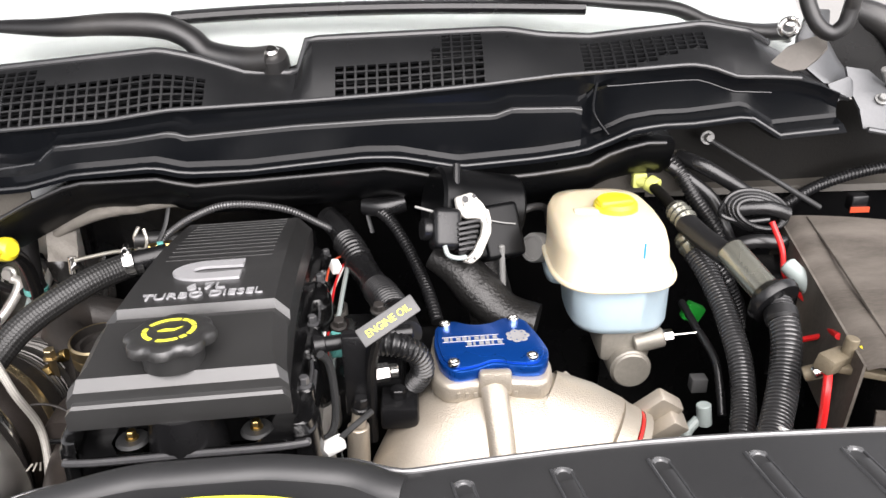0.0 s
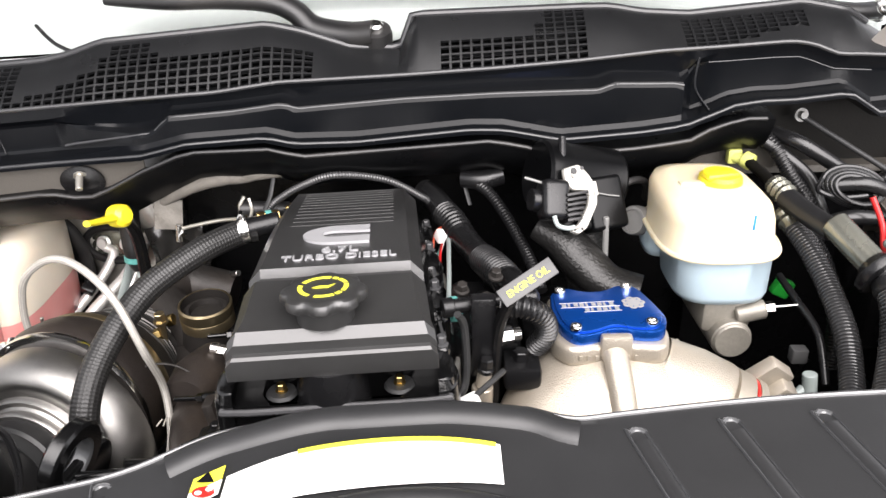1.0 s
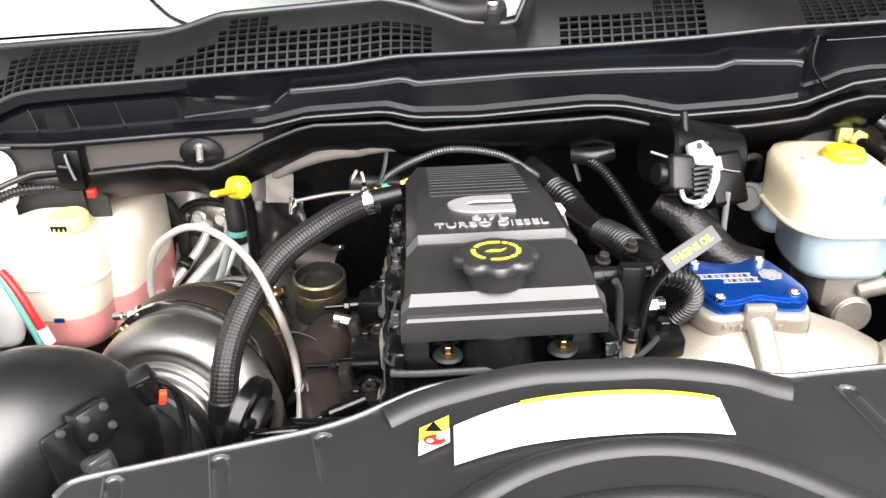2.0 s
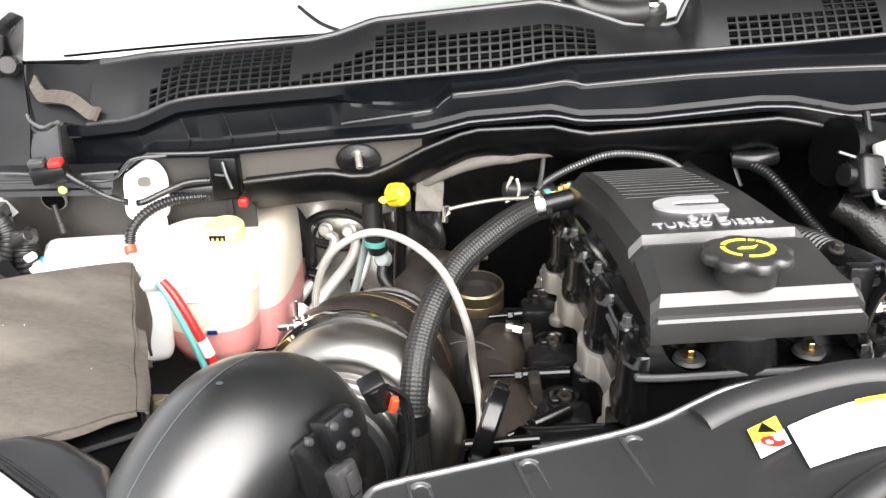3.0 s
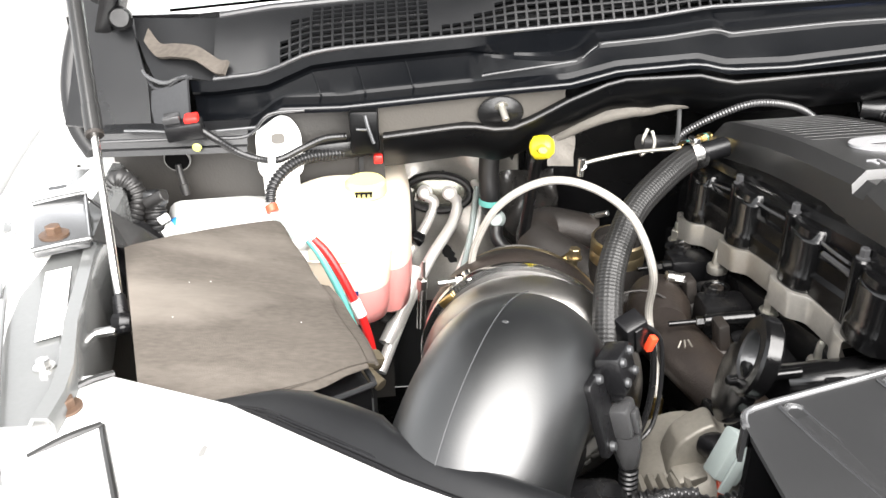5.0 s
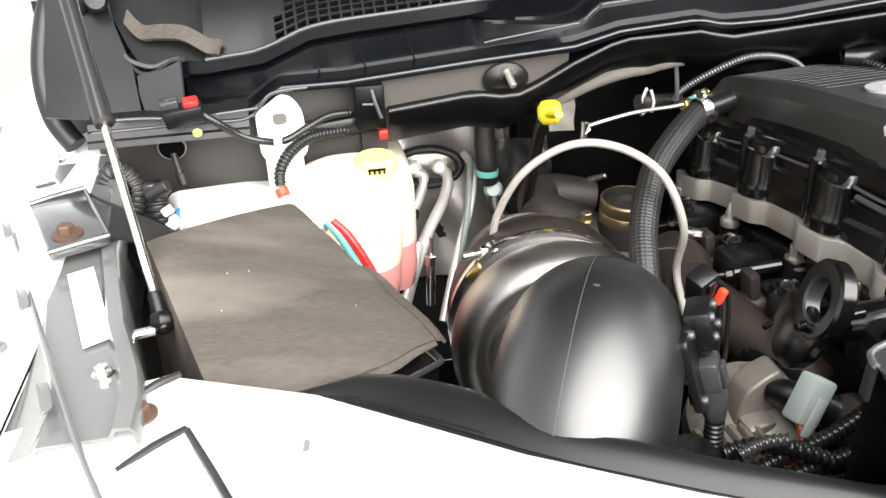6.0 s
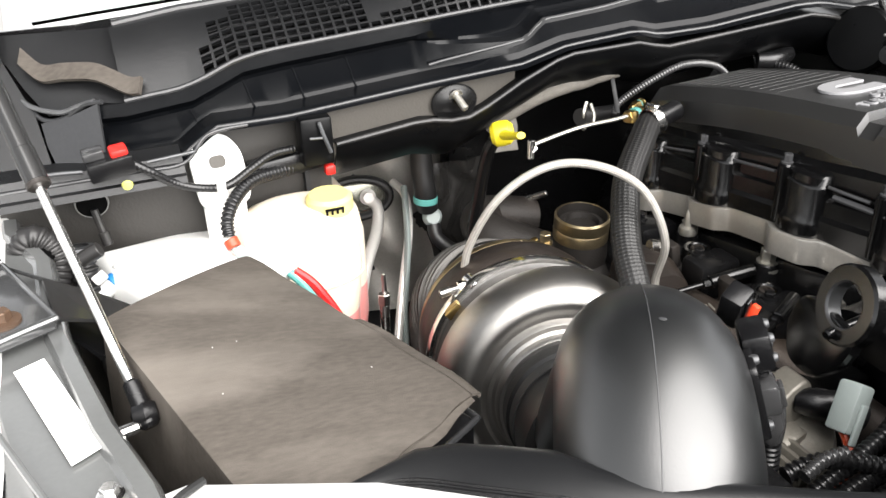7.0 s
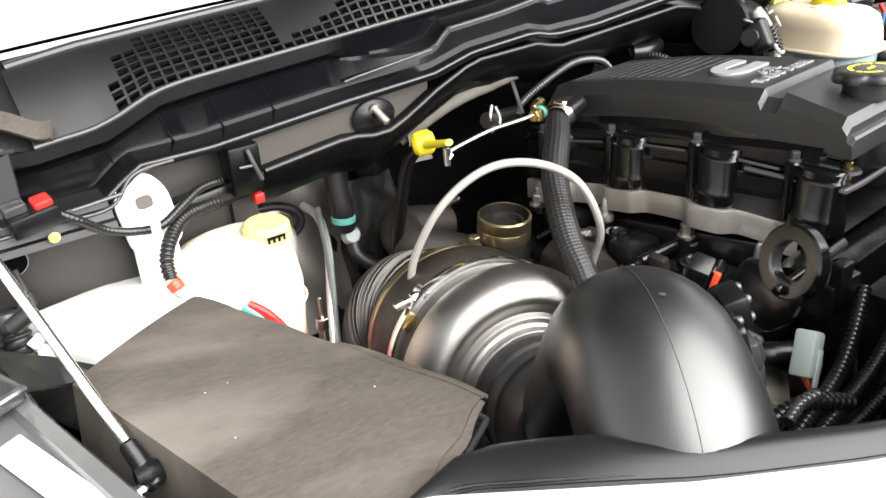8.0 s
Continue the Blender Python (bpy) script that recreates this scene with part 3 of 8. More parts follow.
part("plenum_tray", sheet([[(x, y, lerp_table(LIP, x) + dz) for x in np.linspace(-1.0, 0.46, 30)] for y, dz in ((1.085, -0.04), (1.12, -0.035), (1.145, -0.02))] + [[(x, lip_y(x) + 0.085, lerp_table(TOP, x) - 0.004) for x in np.linspace(-1.0, 0.46, 30)]], 0.003), DARK, cowl, "dark plenum floor under the grilles")
for xa, xb in spans:
    for k in range(5):
        v = 0.10 + 0.19 * k
        part("louvre", sheet([[cowl_point(x, v + dv) + Vector((0, 0.004 + dd, -0.011 - dd)) for x in np.linspace(xa + 0.004, xb - 0.004, 24)] for dv, dd in ((0.0, 0.0), (0.10, 0.006))], 0.0015), COWL, cowl, smooth=0)
xs = np.linspace(-1.05, 0.535, 160)
# beads in EDGE draw the painted glint along the cowl's rounded edges
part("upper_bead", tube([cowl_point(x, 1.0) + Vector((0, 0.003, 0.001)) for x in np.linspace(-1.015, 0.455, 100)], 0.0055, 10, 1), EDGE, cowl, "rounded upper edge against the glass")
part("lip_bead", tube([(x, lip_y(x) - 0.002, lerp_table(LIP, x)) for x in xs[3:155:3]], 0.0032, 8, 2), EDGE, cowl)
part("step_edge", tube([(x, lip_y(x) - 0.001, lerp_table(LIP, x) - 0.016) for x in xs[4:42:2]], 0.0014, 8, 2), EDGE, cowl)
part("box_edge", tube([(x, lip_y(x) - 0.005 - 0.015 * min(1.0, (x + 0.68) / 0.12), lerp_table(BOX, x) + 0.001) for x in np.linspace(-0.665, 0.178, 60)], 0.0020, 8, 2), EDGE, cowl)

def fascia_box(x):
    """How far the raised box stands proud of the fascia."""
    return max(0.0, min(1.0, (x + 0.68) / 0.12, (0.195 - x) / 0.02))

rows = []
for s in range(10):
    row = []
    for x in xs:
        zl, zd = lerp_table(LIP, x), lerp_table(LEDGE, x)
        b = fascia_box(x)
        zb = lerp_table(BOX, x) if b > 0 else zl - 0.025
        yl = lip_y(x)
        plain = [(yl, zl - 0.002), (yl - 0.001, zl - 0.015), (yl + 0.002, zl - 0.018), (yl + 0.009, zl - 0.022), (yl + 0.011, zl - 0.028), (yl + 0.0108, zd + 0.011), (yl + 0.009, zd + 0.004), (yl - 0.022, zd + 0.002), (yl - 0.028, zd - 0.002), (yl - 0.008, zd - 0.006)]
        boxed = [(yl, zl - 0.002), (yl + 0.003, zl - 0.008), (yl + 0.005, zb + 0.010), (yl - 0.004, zb + 0.004), (yl - 0.018, zb + 0.001), (yl - 0.0215, zb - 0.004), (yl - 0.0225, zd + 0.012), (yl - 0.027, zd + 0.004), (yl - 0.036, zd - 0.001), (yl - 0.008, zd - 0.004)]
        if x > 0.195:
            w = min(1.0, (x - 0.195) / 0.03)
            flat = [(yl, zl - 0.002), (yl + 0.002, zl - 0.006), (yl + 0.004, zl - 0.010), (yl + 0.006, zl - 0.016), (yl + 0.007, zl - 0.024), (yl + 0.005, zd + 0.012), (yl + 0.001, zd + 0.005), (yl - 0.022, zd + 0.002), (yl - 0.028, zd - 0.002), (yl - 0.008, zd - 0.006)]
            plain = [tuple(p + (q - p) * w for p, q in zip(u, v)) for u, v in zip(plain, flat)]
        row.append((x, *(plain[s][k] + (boxed[s][k] - plain[s][k]) * b for k in (0, 1))))
    rows.append(row)
part("fascia", sheet(rows, 0.003), COWL_GLOSS, cowl, "black stepped front fascia", smooth=14)
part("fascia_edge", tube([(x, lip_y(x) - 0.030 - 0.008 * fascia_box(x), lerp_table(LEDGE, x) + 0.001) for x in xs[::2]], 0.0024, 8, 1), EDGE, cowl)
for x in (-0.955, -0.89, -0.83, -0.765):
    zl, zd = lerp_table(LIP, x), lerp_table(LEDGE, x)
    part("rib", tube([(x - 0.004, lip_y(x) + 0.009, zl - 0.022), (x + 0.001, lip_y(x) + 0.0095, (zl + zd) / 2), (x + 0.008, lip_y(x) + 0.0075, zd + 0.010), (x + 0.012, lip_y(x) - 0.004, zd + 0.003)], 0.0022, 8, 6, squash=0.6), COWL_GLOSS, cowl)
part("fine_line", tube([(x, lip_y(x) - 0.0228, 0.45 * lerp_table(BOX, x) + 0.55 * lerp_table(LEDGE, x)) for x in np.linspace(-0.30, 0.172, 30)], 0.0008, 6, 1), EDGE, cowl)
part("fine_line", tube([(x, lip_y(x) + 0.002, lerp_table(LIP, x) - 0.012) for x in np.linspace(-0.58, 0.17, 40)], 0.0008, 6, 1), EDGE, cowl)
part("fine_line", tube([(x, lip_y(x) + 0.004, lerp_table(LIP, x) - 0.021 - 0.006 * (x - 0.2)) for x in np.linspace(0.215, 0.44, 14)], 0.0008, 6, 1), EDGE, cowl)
for x in (-0.40, -0.03):
    part("push_clip", lathe([(0, 0.004), (0.006, 0.003), (0.0085, 0.0)], (x, 1.030, lerp_table(LEDGE, x) + 0.002), (0, -0.4, 1), 16), COWL_GLOSS, cowl)
part("panel_edge", tube([(0.20, 1.060, 1.372), (0.195, 1.050, 1.335), (0.215, 1.042, 1.305)], 0.002, 8, 4), COWL_GLOSS, cowl)

flange = thing("cowl_lower_flange", "black steel flange with rubber seal under the cowl", "flange", kind="structure", at=(-0.25, 1.03, 1.25))
xf = np.linspace(-0.80, 0.30, 90)
part("flange_sheet", sheet([[(x, y, lerp_table(FLANGE, x) + dz) for x in xf] for y, dz in ((1.10, 0.012), (1.045, 0.004), (1.022, 0.0), (1.024, -0.012), (1.040, -0.035), (1.075, -0.06))], 0.003), FLANGEBLACK, flange, smooth=50)
part("seal_bead", tube([(x, 1.021, lerp_table(FLANGE, x) + 0.001) for x in xf[::2]], 0.0032, 8, 1), RUBBER, flange)
part("beam_face", sheet([[(x, 1.040, z0 + k * (lerp_table(LEDGE, x) - 0.003 - z0)) for x in np.linspace(-0.82, -0.555, 20) for z0 in (lerp_table(FLANGE, x) - 0.002,)] for k in (0, 0.5, 1)], 0.003), BEIGE, flange, "grey-beige sealed beam face")
part("rear_beam_face", sheet([[(x, 1.10, z) for x in (0.08, 0.2, 0.34)] for z in (1.20, 1.24, 1.262)], 0.003), BEIGE, flange)


# ---- wings and front panel ----
wing = thing("fender", "white painted front fender beside a grey inner rail", "fender", at=(-1.3, 0.7, 0.9))
part("outer_skin", sheet([[(x, y, z) for y in np.linspace(0.1, 1.75, 18)] for x, z in ((-1.150, 1.140), (-1.165, 1.158), (-1.19, 1.160), (-1.22, 1.150), (-1.30, 1.150), (-1.42, 1.12), (-1.50, 1.02), (-1.52, 0.6))], 0.004), PAINT, wing, smooth=60)
rail_in = [(0.545, -1.050), (0.58, -1.057), (0.644, -1.076), (0.80, -1.108), (0.95, -1.118), (1.02, -1.15)]
part("inner_rail", sheet([[(lerp_table(rail_in, y) - dx, y, 1.155 + 0.03 * max(0, y - 0.75) + dz) for y in np.linspace(0.50, 1.05, 16)] for dx, dz in ((-0.002, -0.10), (0.0, -0.006), (0.004, 0.0), (0.016, 0.001), (0.020, -0.006), (0.068, -0.006), (0.074, -0.012), (0.11, -0.02))], 0.003), RAIL, wing, "grey primed inner rail", smooth=40)
part("side_label", plate([(-1.148, 0.752), (-1.126, 0.763), (-1.087, 0.628), (-1.108, 0.616)], 0.0006, m=Matrix.Translation((0, 0, 1.1525))), LABEL, wing, "blank white paper label")
bolt((-1.086, 0.578, 1.149), (0, 0, 1), 0.006, 0.009, CHROME, wing)
part("bracket", join(plate(rounded([(-1.212, 0.895), (-1.160, 0.925), (-1.112, 0.792), (-1.164, 0.768)], 0.004), 0.010, 0.002, m=Matrix.Translation((0, 0, 1.170))), tube([(-1.213, 0.896, 1.1705), (-1.186, 0.912, 1.1715), (-1.160, 0.926, 1.1715)], 0.0032, 8, 4), tube([(-1.165, 0.767, 1.1705), (-1.138, 0.779, 1.1715), (-1.112, 0.791, 1.1715)], 0.0032, 8, 4), tube([(-1.160, 0.924, 1.170), (-1.136, 0.858, 1.1705), (-1.112, 0.792, 1.170)], 0.0022, 8, 4)), BRACKETPAINT, wing, "glossy black hinge reinforcement bracket")
part("brace", sheet([[(-1.155, 0.915, 1.170), (-1.125, 0.880, 1.168), (-1.114, 0.80, 1.166)], [(-1.10, 0.880, 1.150), (-1.080, 0.865, 1.148), (-1.082, 0.815, 1.148)], [(-1.045, 0.850, 1.128), (-1.042, 0.848, 1.128), (-1.048, 0.838, 1.126)]], 0.003), BRACKET, wing, "black triangular brace", smooth=0)
bolt((-1.154, 0.804, 1.170), (0, 0, 1), 0.0085, 0.012, RUST, wing, washer=1.8)
part("slot_hole", plate(rounded([(-0.012, -0.005), (0.012, -0.005), (0.012, 0.005), (-0.012, 0.005)], 0.005, 5), 0.0006, m=Matrix.Translation((-1.222, 0.996, 1.1535)) @ pose(0, 0, 0, 0, 0, 25)), DARK, wing, "oval drain slot")
bolt((-1.228, 1.080, 1.151), (0, 0, 1), 0.007, 0.009, CHROME, wing, washer=1.7)
part("flange_ridge", tube([(-1.225, 0.865, 1.151), (-1.150, 0.655, 1.158), (-1.089, 0.494, 1.157), (-1.062, 0.431, 1.150)], 0.0025, 8, 8), RAIL, wing)
for y in (0.86, 0.70, 0.545):
    x = -1.150 - 0.345 * (y - 0.655)
    part("flange_tab", moved(plate(rounded([(-0.004, -0.022), (0.005, -0.016), (0.005, 0.016), (-0.004, 0.022)], 0.003), 0.003, 0.001), Matrix.Translation((x - 0.008, y, 1.161)) @ pose(0, 0, 0, 0, 0, 19)), RAIL, wing)
# Crease in grey: the dark reflection on white paint put into the colour.
part("shoulder_crease", tube([(-1.255, 0.84, 1.1515), (-1.285, 0.95, 1.152), (-1.315, 1.10, 1.152), (-1.345, 1.26, 1.151)], 0.004, 8, 6, squash=0.3), PRIMER, wing, "shoulder crease with its dark reflection painted grey")

header = thing("header_panel", "white painted header panel ahead of the battery", "body panel", at=(-0.9, 0.35, 0.9))
edge = [(-1.16, 0.535), (-1.085, 0.553), (-1.062, 0.578), (-1.039, 0.582), (-0.924, 0.530), (-0.788, 0.431), (-0.69, 0.372), (-0.60, 0.327)]
part("panel_skin", sheet([[(x - 0.30 * d, y - d * 0.85, 1.140 - 0.004 * (k == 0) - 0.10 * d * d) for x, y in edge] for k, d in enumerate((0.0, 0.004, 0.08, 0.2, 0.34))], 0.003), PAINT, header, smooth=50)
for p in ((-1.054, 0.531, 1.1405),):
    bolt(p, (0, 0, 1), 0.008, 0.010, RUST, header, washer=1.6)

for p in ((-1.175, 0.62, 1.1595), (-1.18, 0.47, 1.1600), (-1.172, 0.90, 1.1590)):
    bolt(p, (0, 0, 1), 0.006, 0.008, PRIMER, wing, washer=1.7)
part("panel_gap", tube([(-1.152, 0.30, 1.141), (-1.152, 0.60, 1.141), (-1.150, 0.90, 1.142), (-1.150, 1.05, 1.146)], 0.0016, 6, 6), DARK, wing)
for p, q in (((-1.062, 0.474), (-1.019, 0.507)), ((-1.019, 0.507), (-0.980, 0.414)), ((-1.060, 0.557), (-1.030, 0.577))):
    part("bracket_lip", tube([(*p, 1.1395), ((p[0] + q[0]) / 2, (p[1] + q[1]) / 2, 1.1425), (*q, 1.1410)], 0.0032, 8, 4), BRACKET, header, "dark folded bracket lip")
part("bracket_plate", plate(rounded([(-1.062, 0.474), (-1.019, 0.507), (-0.980, 0.414), (-1.035, 0.385)], 0.006), 0.002, 0.0008, m=Matrix.Translation((0, 0, 1.1415))), PAINT, header, "white bolted latch plate")
part("paint_chip", plate(rounded([(-0.003, -0.006), (0.002, -0.005), (0.003, 0.006), (-0.001, 0.007)], 0.002), 0.0004, m=Matrix.Translation((-0.935, 0.470, 1.1405))), PRIMER, header, "small dark paint chip")

# gas strut of the hood
strut = thing("gas_strut", "black gas strut with a bright steel rod holding the hood", "gas strut", at=(-1.06, 0.695, 1.12))
B, J, T = Vector((-1.060, 0.696, 1.122)), Vector((-1.104, 0.842, 1.272)), None
d = (J - B).normalized()
part("rod", cyl(B + d * 0.028, J, 0.0042, seg=20), CHROME, strut, "bright steel piston rod")
part("cylinder", cyl(J + d * 0.030, J + d * 0.42, 0.0088, seg=28), BRACKET, strut, "glossy black cylinder")
part("collar", cyl(J - d * 0.001, J + d * 0.032, 0.0096, seg=28, bevel=0.001), BRACKET, strut, "glossy black end collar")
for k in range(7):
    q = J + d * (0.235 + 0.011 * k)
    part("printed_bar", moved(box(-0.0022, 0.0022, -0.0006, 0.0006, -0.0034, 0.0034, 0), Matrix.Translation(q + Vector((0.0030, -0.0085, 0.0)))), TEAL, strut)
part("end_cap", cyl(J - d * 0.005, J, 0.0099, seg=28, bevel=0.001), CASTIRON, strut, "browned end ring")
part("socket", join(cyl(B - d * 0.012, B + d * 0.030, 0.0085, 0.0065, seg=20, bevel=0.003), lathe([(0, -0.011), (0.008, -0.009), (0.011, 0), (0.008, 0.009), (0, 0.011)], B, (1, 0, 0), 20)), PLASTIC, strut)
part("ball_stud", cyl(B + Vector((-0.006, -0.006, -0.006)), B + Vector((-0.034, -0.012, -0.006)), 0.0055, seg=16), CHROME, strut)

# ---- radiator cover ----
shield = thing("radiator_cover", "black plastic radiator cover with ribs and a white label", "radiator cover", at=(-0.1, 0.3, 1.2))
REAR = [(-0.572, 0.386), (-0.569, 0.396), (-0.560, 0.403), (-0.536, 0.4095), (-0.47, 0.4215), (-0.402, 0.434), (-0.374, 0.440), (-0.345, 0.451), (-0.314, 0.464), (-0.232, 0.475), (-0.148, 0.476), (-0.086, 0.469), (-0.060, 0.456), (-0.03, 0.458), (0.018, 0.465), (0.133, 0.473), (0.30, 0.474), (0.46, 0.466)]
RISE = [(-0.58, 1.206), (-0.53, 1.209), (-0.39, 1.224), (-0.33, 1.238), (-0.25, 1.246), (-0.15, 1.250), (-0.06, 1.252), (0.0, 1.254), (0.2, 1.259), (0.46, 1.259)]
def shield_z(x, d):
    """Height of the cover a distance d ahead of its rear edge."""
    arch = 0.010 * math.exp(-((x + 0.19) / 0.115) ** 4)
    return lerp_table(RISE, x) + arch * min(1, d / 0.02) - 0.05 * d
def shield_point(x, d, off=0.0):
    return (x + 0.04 * d * (x + 0.2), lerp_table(REAR, x) - d, shield_z(x, d) + off)
xr = np.concatenate([[-0.572, -0.5705, -0.569, -0.565], np.linspace(-0.560, -0.38, 12), np.linspace(-0.37, -0.03, 42), np.linspace(-0.01, 0.46, 16)])
part("cover_skin", sheet([[(x, shield_point(x, 0)[1] + 0.001, shield_point(x, 0)[2] - 0.03) for x in xr], *[[shield_point(x, d, -0.003 * (d == 0)) for x in xr] for d in (0, 0.003, 0.012, 0.03, 0.06, 0.10, 0.16, 0.24, 0.36)]], 0.003), SHIELD, shield, smooth=45)
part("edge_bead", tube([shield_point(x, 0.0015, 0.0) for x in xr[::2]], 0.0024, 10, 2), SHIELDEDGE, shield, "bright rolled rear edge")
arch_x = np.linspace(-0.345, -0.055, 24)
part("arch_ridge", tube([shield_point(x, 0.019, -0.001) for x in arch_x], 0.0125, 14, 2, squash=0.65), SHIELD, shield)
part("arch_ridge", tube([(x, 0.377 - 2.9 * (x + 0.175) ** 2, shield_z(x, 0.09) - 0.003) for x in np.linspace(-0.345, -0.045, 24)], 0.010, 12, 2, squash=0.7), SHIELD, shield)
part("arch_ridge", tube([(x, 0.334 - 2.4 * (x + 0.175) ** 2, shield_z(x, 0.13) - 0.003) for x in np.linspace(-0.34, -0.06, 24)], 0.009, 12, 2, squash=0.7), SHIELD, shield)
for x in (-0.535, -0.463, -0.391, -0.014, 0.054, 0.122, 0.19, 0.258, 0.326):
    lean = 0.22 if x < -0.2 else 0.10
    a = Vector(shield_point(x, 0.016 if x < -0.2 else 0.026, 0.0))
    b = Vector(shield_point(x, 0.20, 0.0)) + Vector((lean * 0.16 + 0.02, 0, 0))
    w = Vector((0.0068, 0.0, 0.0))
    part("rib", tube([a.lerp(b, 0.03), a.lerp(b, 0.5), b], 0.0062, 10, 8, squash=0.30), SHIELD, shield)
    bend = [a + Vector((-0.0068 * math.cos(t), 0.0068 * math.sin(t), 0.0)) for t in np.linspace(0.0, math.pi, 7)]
    # rib outline and end lighter than the skin, a highlight put into the colour
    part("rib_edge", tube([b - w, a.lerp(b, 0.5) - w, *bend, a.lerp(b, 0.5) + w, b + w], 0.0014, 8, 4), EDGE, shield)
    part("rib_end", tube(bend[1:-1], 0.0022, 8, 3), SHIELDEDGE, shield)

def on_shield(x, y, off):
    d = lerp_table(REAR, x) - y
    return (x, y, shield_z(x, d) + off)
def strip(xa, xb, ya, yb, off, n=14):
    """A thin label that follows the cover's arch; ya and yb give its lower and upper edges."""
    return sheet([[on_shield(x, f(x), off) for x in np.linspace(xa, xb, n)] for f in (ya, yb)], 0.0005)
low = lambda x: 0.386 - 0.85 * (x + 0.165) ** 2
high = lambda x: 0.4285 - 1.6 * (x + 0.185) ** 2
part("label", strip(-0.297, -0.112, low, high, 0.0030), LABEL, shield, "blank white information label")
part("label_stripe", strip(-0.250, -0.115, lambda x: high(x) - 0.004, high, 0.0042), YELLOWP, shield, "yellow stripe along the label")
part("warning_sticker", strip(-0.321, -0.3005, lambda x: high(x) + 0.0005, lambda x: high(x) + 0.0130, 0.0030, 4), YELLOWP, shield, "yellow warning triangle sticker")
part("warning_symbol", plate([(-0.006, -0.004), (0.006, -0.004), (0, 0.006)], 0.0005, m=Matrix.Translation(on_shield(-0.311, high(-0.311) + 0.006, 0.0048))), PLASTIC, shield)
part("warning_sticker", strip(-0.321, -0.3000, lambda x: high(x) - 0.0135, lambda x: high(x) - 0.0005, 0.0030, 4), LABEL, shield, "red and white prohibition sticker")
SY = Matrix.Translation(on_shield(-0.310, high(-0.310) - 0.007, 0.0046)) @ Matrix.Rotation(radians(-3), 4, 'X')
part("warning_symbol", moved(plate([(0.0078 * math.cos(a), 0.0055 * math.sin(a)) for a in np.linspace(0, 2 * math.pi, 25)[:-1]], 0.0004), SY), RED, shield, "red prohibition disc")
for x, y in ((-0.0032, -0.0018), (0.0032, 0.0018)):
    part("warning_symbol", moved(plate([(x + 0.0024 * math.cos(a), y + 0.0019 * math.sin(a)) for a in np.linspace(0, 2 * math.pi, 13)[:-1]], 0.0004, m=Matrix.Translation((0, 0, 0.0007))), SY), LABEL, shield)

# ---- engine: valve cover, fill cap, lettering ----
ENG = Matrix.Translation((-0.254, 0.680, 1.252)) @ pose(0, 0, 0, 0, -1.2, 3.0)
engine = thing("valve_cover", "black plastic diesel valve cover with raised silver lettering", "engine cover", at=(-0.254, 0.8, 1.1))
def cover_section(y, w, z, chamfer, depth):
    """Half-octagonal section across the upper cover at y."""
    return [(-w, y, z - depth), (-w, y, z - chamfer), (-w + chamfer * 0.9, y, z), (w - chamfer * 0.9, y, z), (w, y, z - chamfer), (w, y, z - depth)]
TOPLINE = [(-0.09, 0.003), (0.02, 0.002), (0.06, -0.001), (0.10, -0.004), (0.14, -0.008), (0.18, -0.013), (0.22, -0.0195), (0.26, -0.027), (0.30, -0.035), (0.42, -0.060)]
def rear_z(y):
    return lerp_table(TOPLINE, y)
secs = [cover_section(y, w, z, c, z + b) for y, w, z, c, b in ((-0.0925, 0.0945, -0.042, 0.004, 0.050), (-0.0915, 0.0950, -0.0300, 0.006, 0.050), (-0.0890, 0.0945, -0.0275, 0.007, 0.050), (-0.0850, 0.0943, -0.0265, 0.007, 0.050), (-0.0842, 0.0940, -0.0180, 0.008, 0.050), (-0.0770, 0.0930, -0.0085, 0.010, 0.050), (-0.0600, 0.0905, -0.0065, 0.012, 0.050), (-0.0040, 0.0880, 0.0030, 0.014, 0.052), (-0.0005, 0.0880, -0.0050, 0.014, 0.050), (0.0180, 0.0875, -0.0060, 0.014, 0.050))]
secs += [cover_section(y, w, rear_z(y) + dz, c, d) for y, w, dz, c, d in ((0.022, 0.0875, 0.001, 0.014, 0.05), *((0.06 + 0.04 * k, 0.0868, 0.0, 0.014 + 0.0005 * k, 0.05) for k in range(7)), (0.325, 0.0865, 0.0, 0.018, 0.05), (0.342, 0.0855, -0.004, 0.018, 0.05), (0.352, 0.083, -0.016, 0.016, 0.04))]
bm = sheet(secs)
bm.faces.new([v for v in sorted([v for v in bm.verts if abs(v.co.y + 0.0925) < 1e-5], key=lambda v: math.atan2(v.co.z + 0.047, v.co.x))])
part("upper_cover", moved(bm, ENG), COVERTOP, engine, "satin black upper cover", smooth=20)
for s in (-1, 1):
    # walls in the shaded COVER, under a top in the lit COVERTOP
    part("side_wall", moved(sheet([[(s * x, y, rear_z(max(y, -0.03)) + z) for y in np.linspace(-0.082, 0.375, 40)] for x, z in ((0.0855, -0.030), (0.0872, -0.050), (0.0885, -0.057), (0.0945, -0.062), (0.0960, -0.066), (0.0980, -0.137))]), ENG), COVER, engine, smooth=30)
for k in range(12):
    y = 0.150 + 0.0155 * k
    part("groove_rib", moved(tube([(-0.058, y, rear_z(y) - 0.0004), (0.058, y, rear_z(y) - 0.0004)], 0.0010, 8, 4), ENG), COVERTOP, engine)
TEXT = ENG @ pose(0, 0, 0.0030, -3.6, 0, 0)
part("lettering", lettering("TURBO DIESEL", 0.0185, 0.0012, TEXT @ pose(0.002, 0.0385, 0.001), squeeze=0.98), SILVER, engine, "raised silver letters", smooth=0)
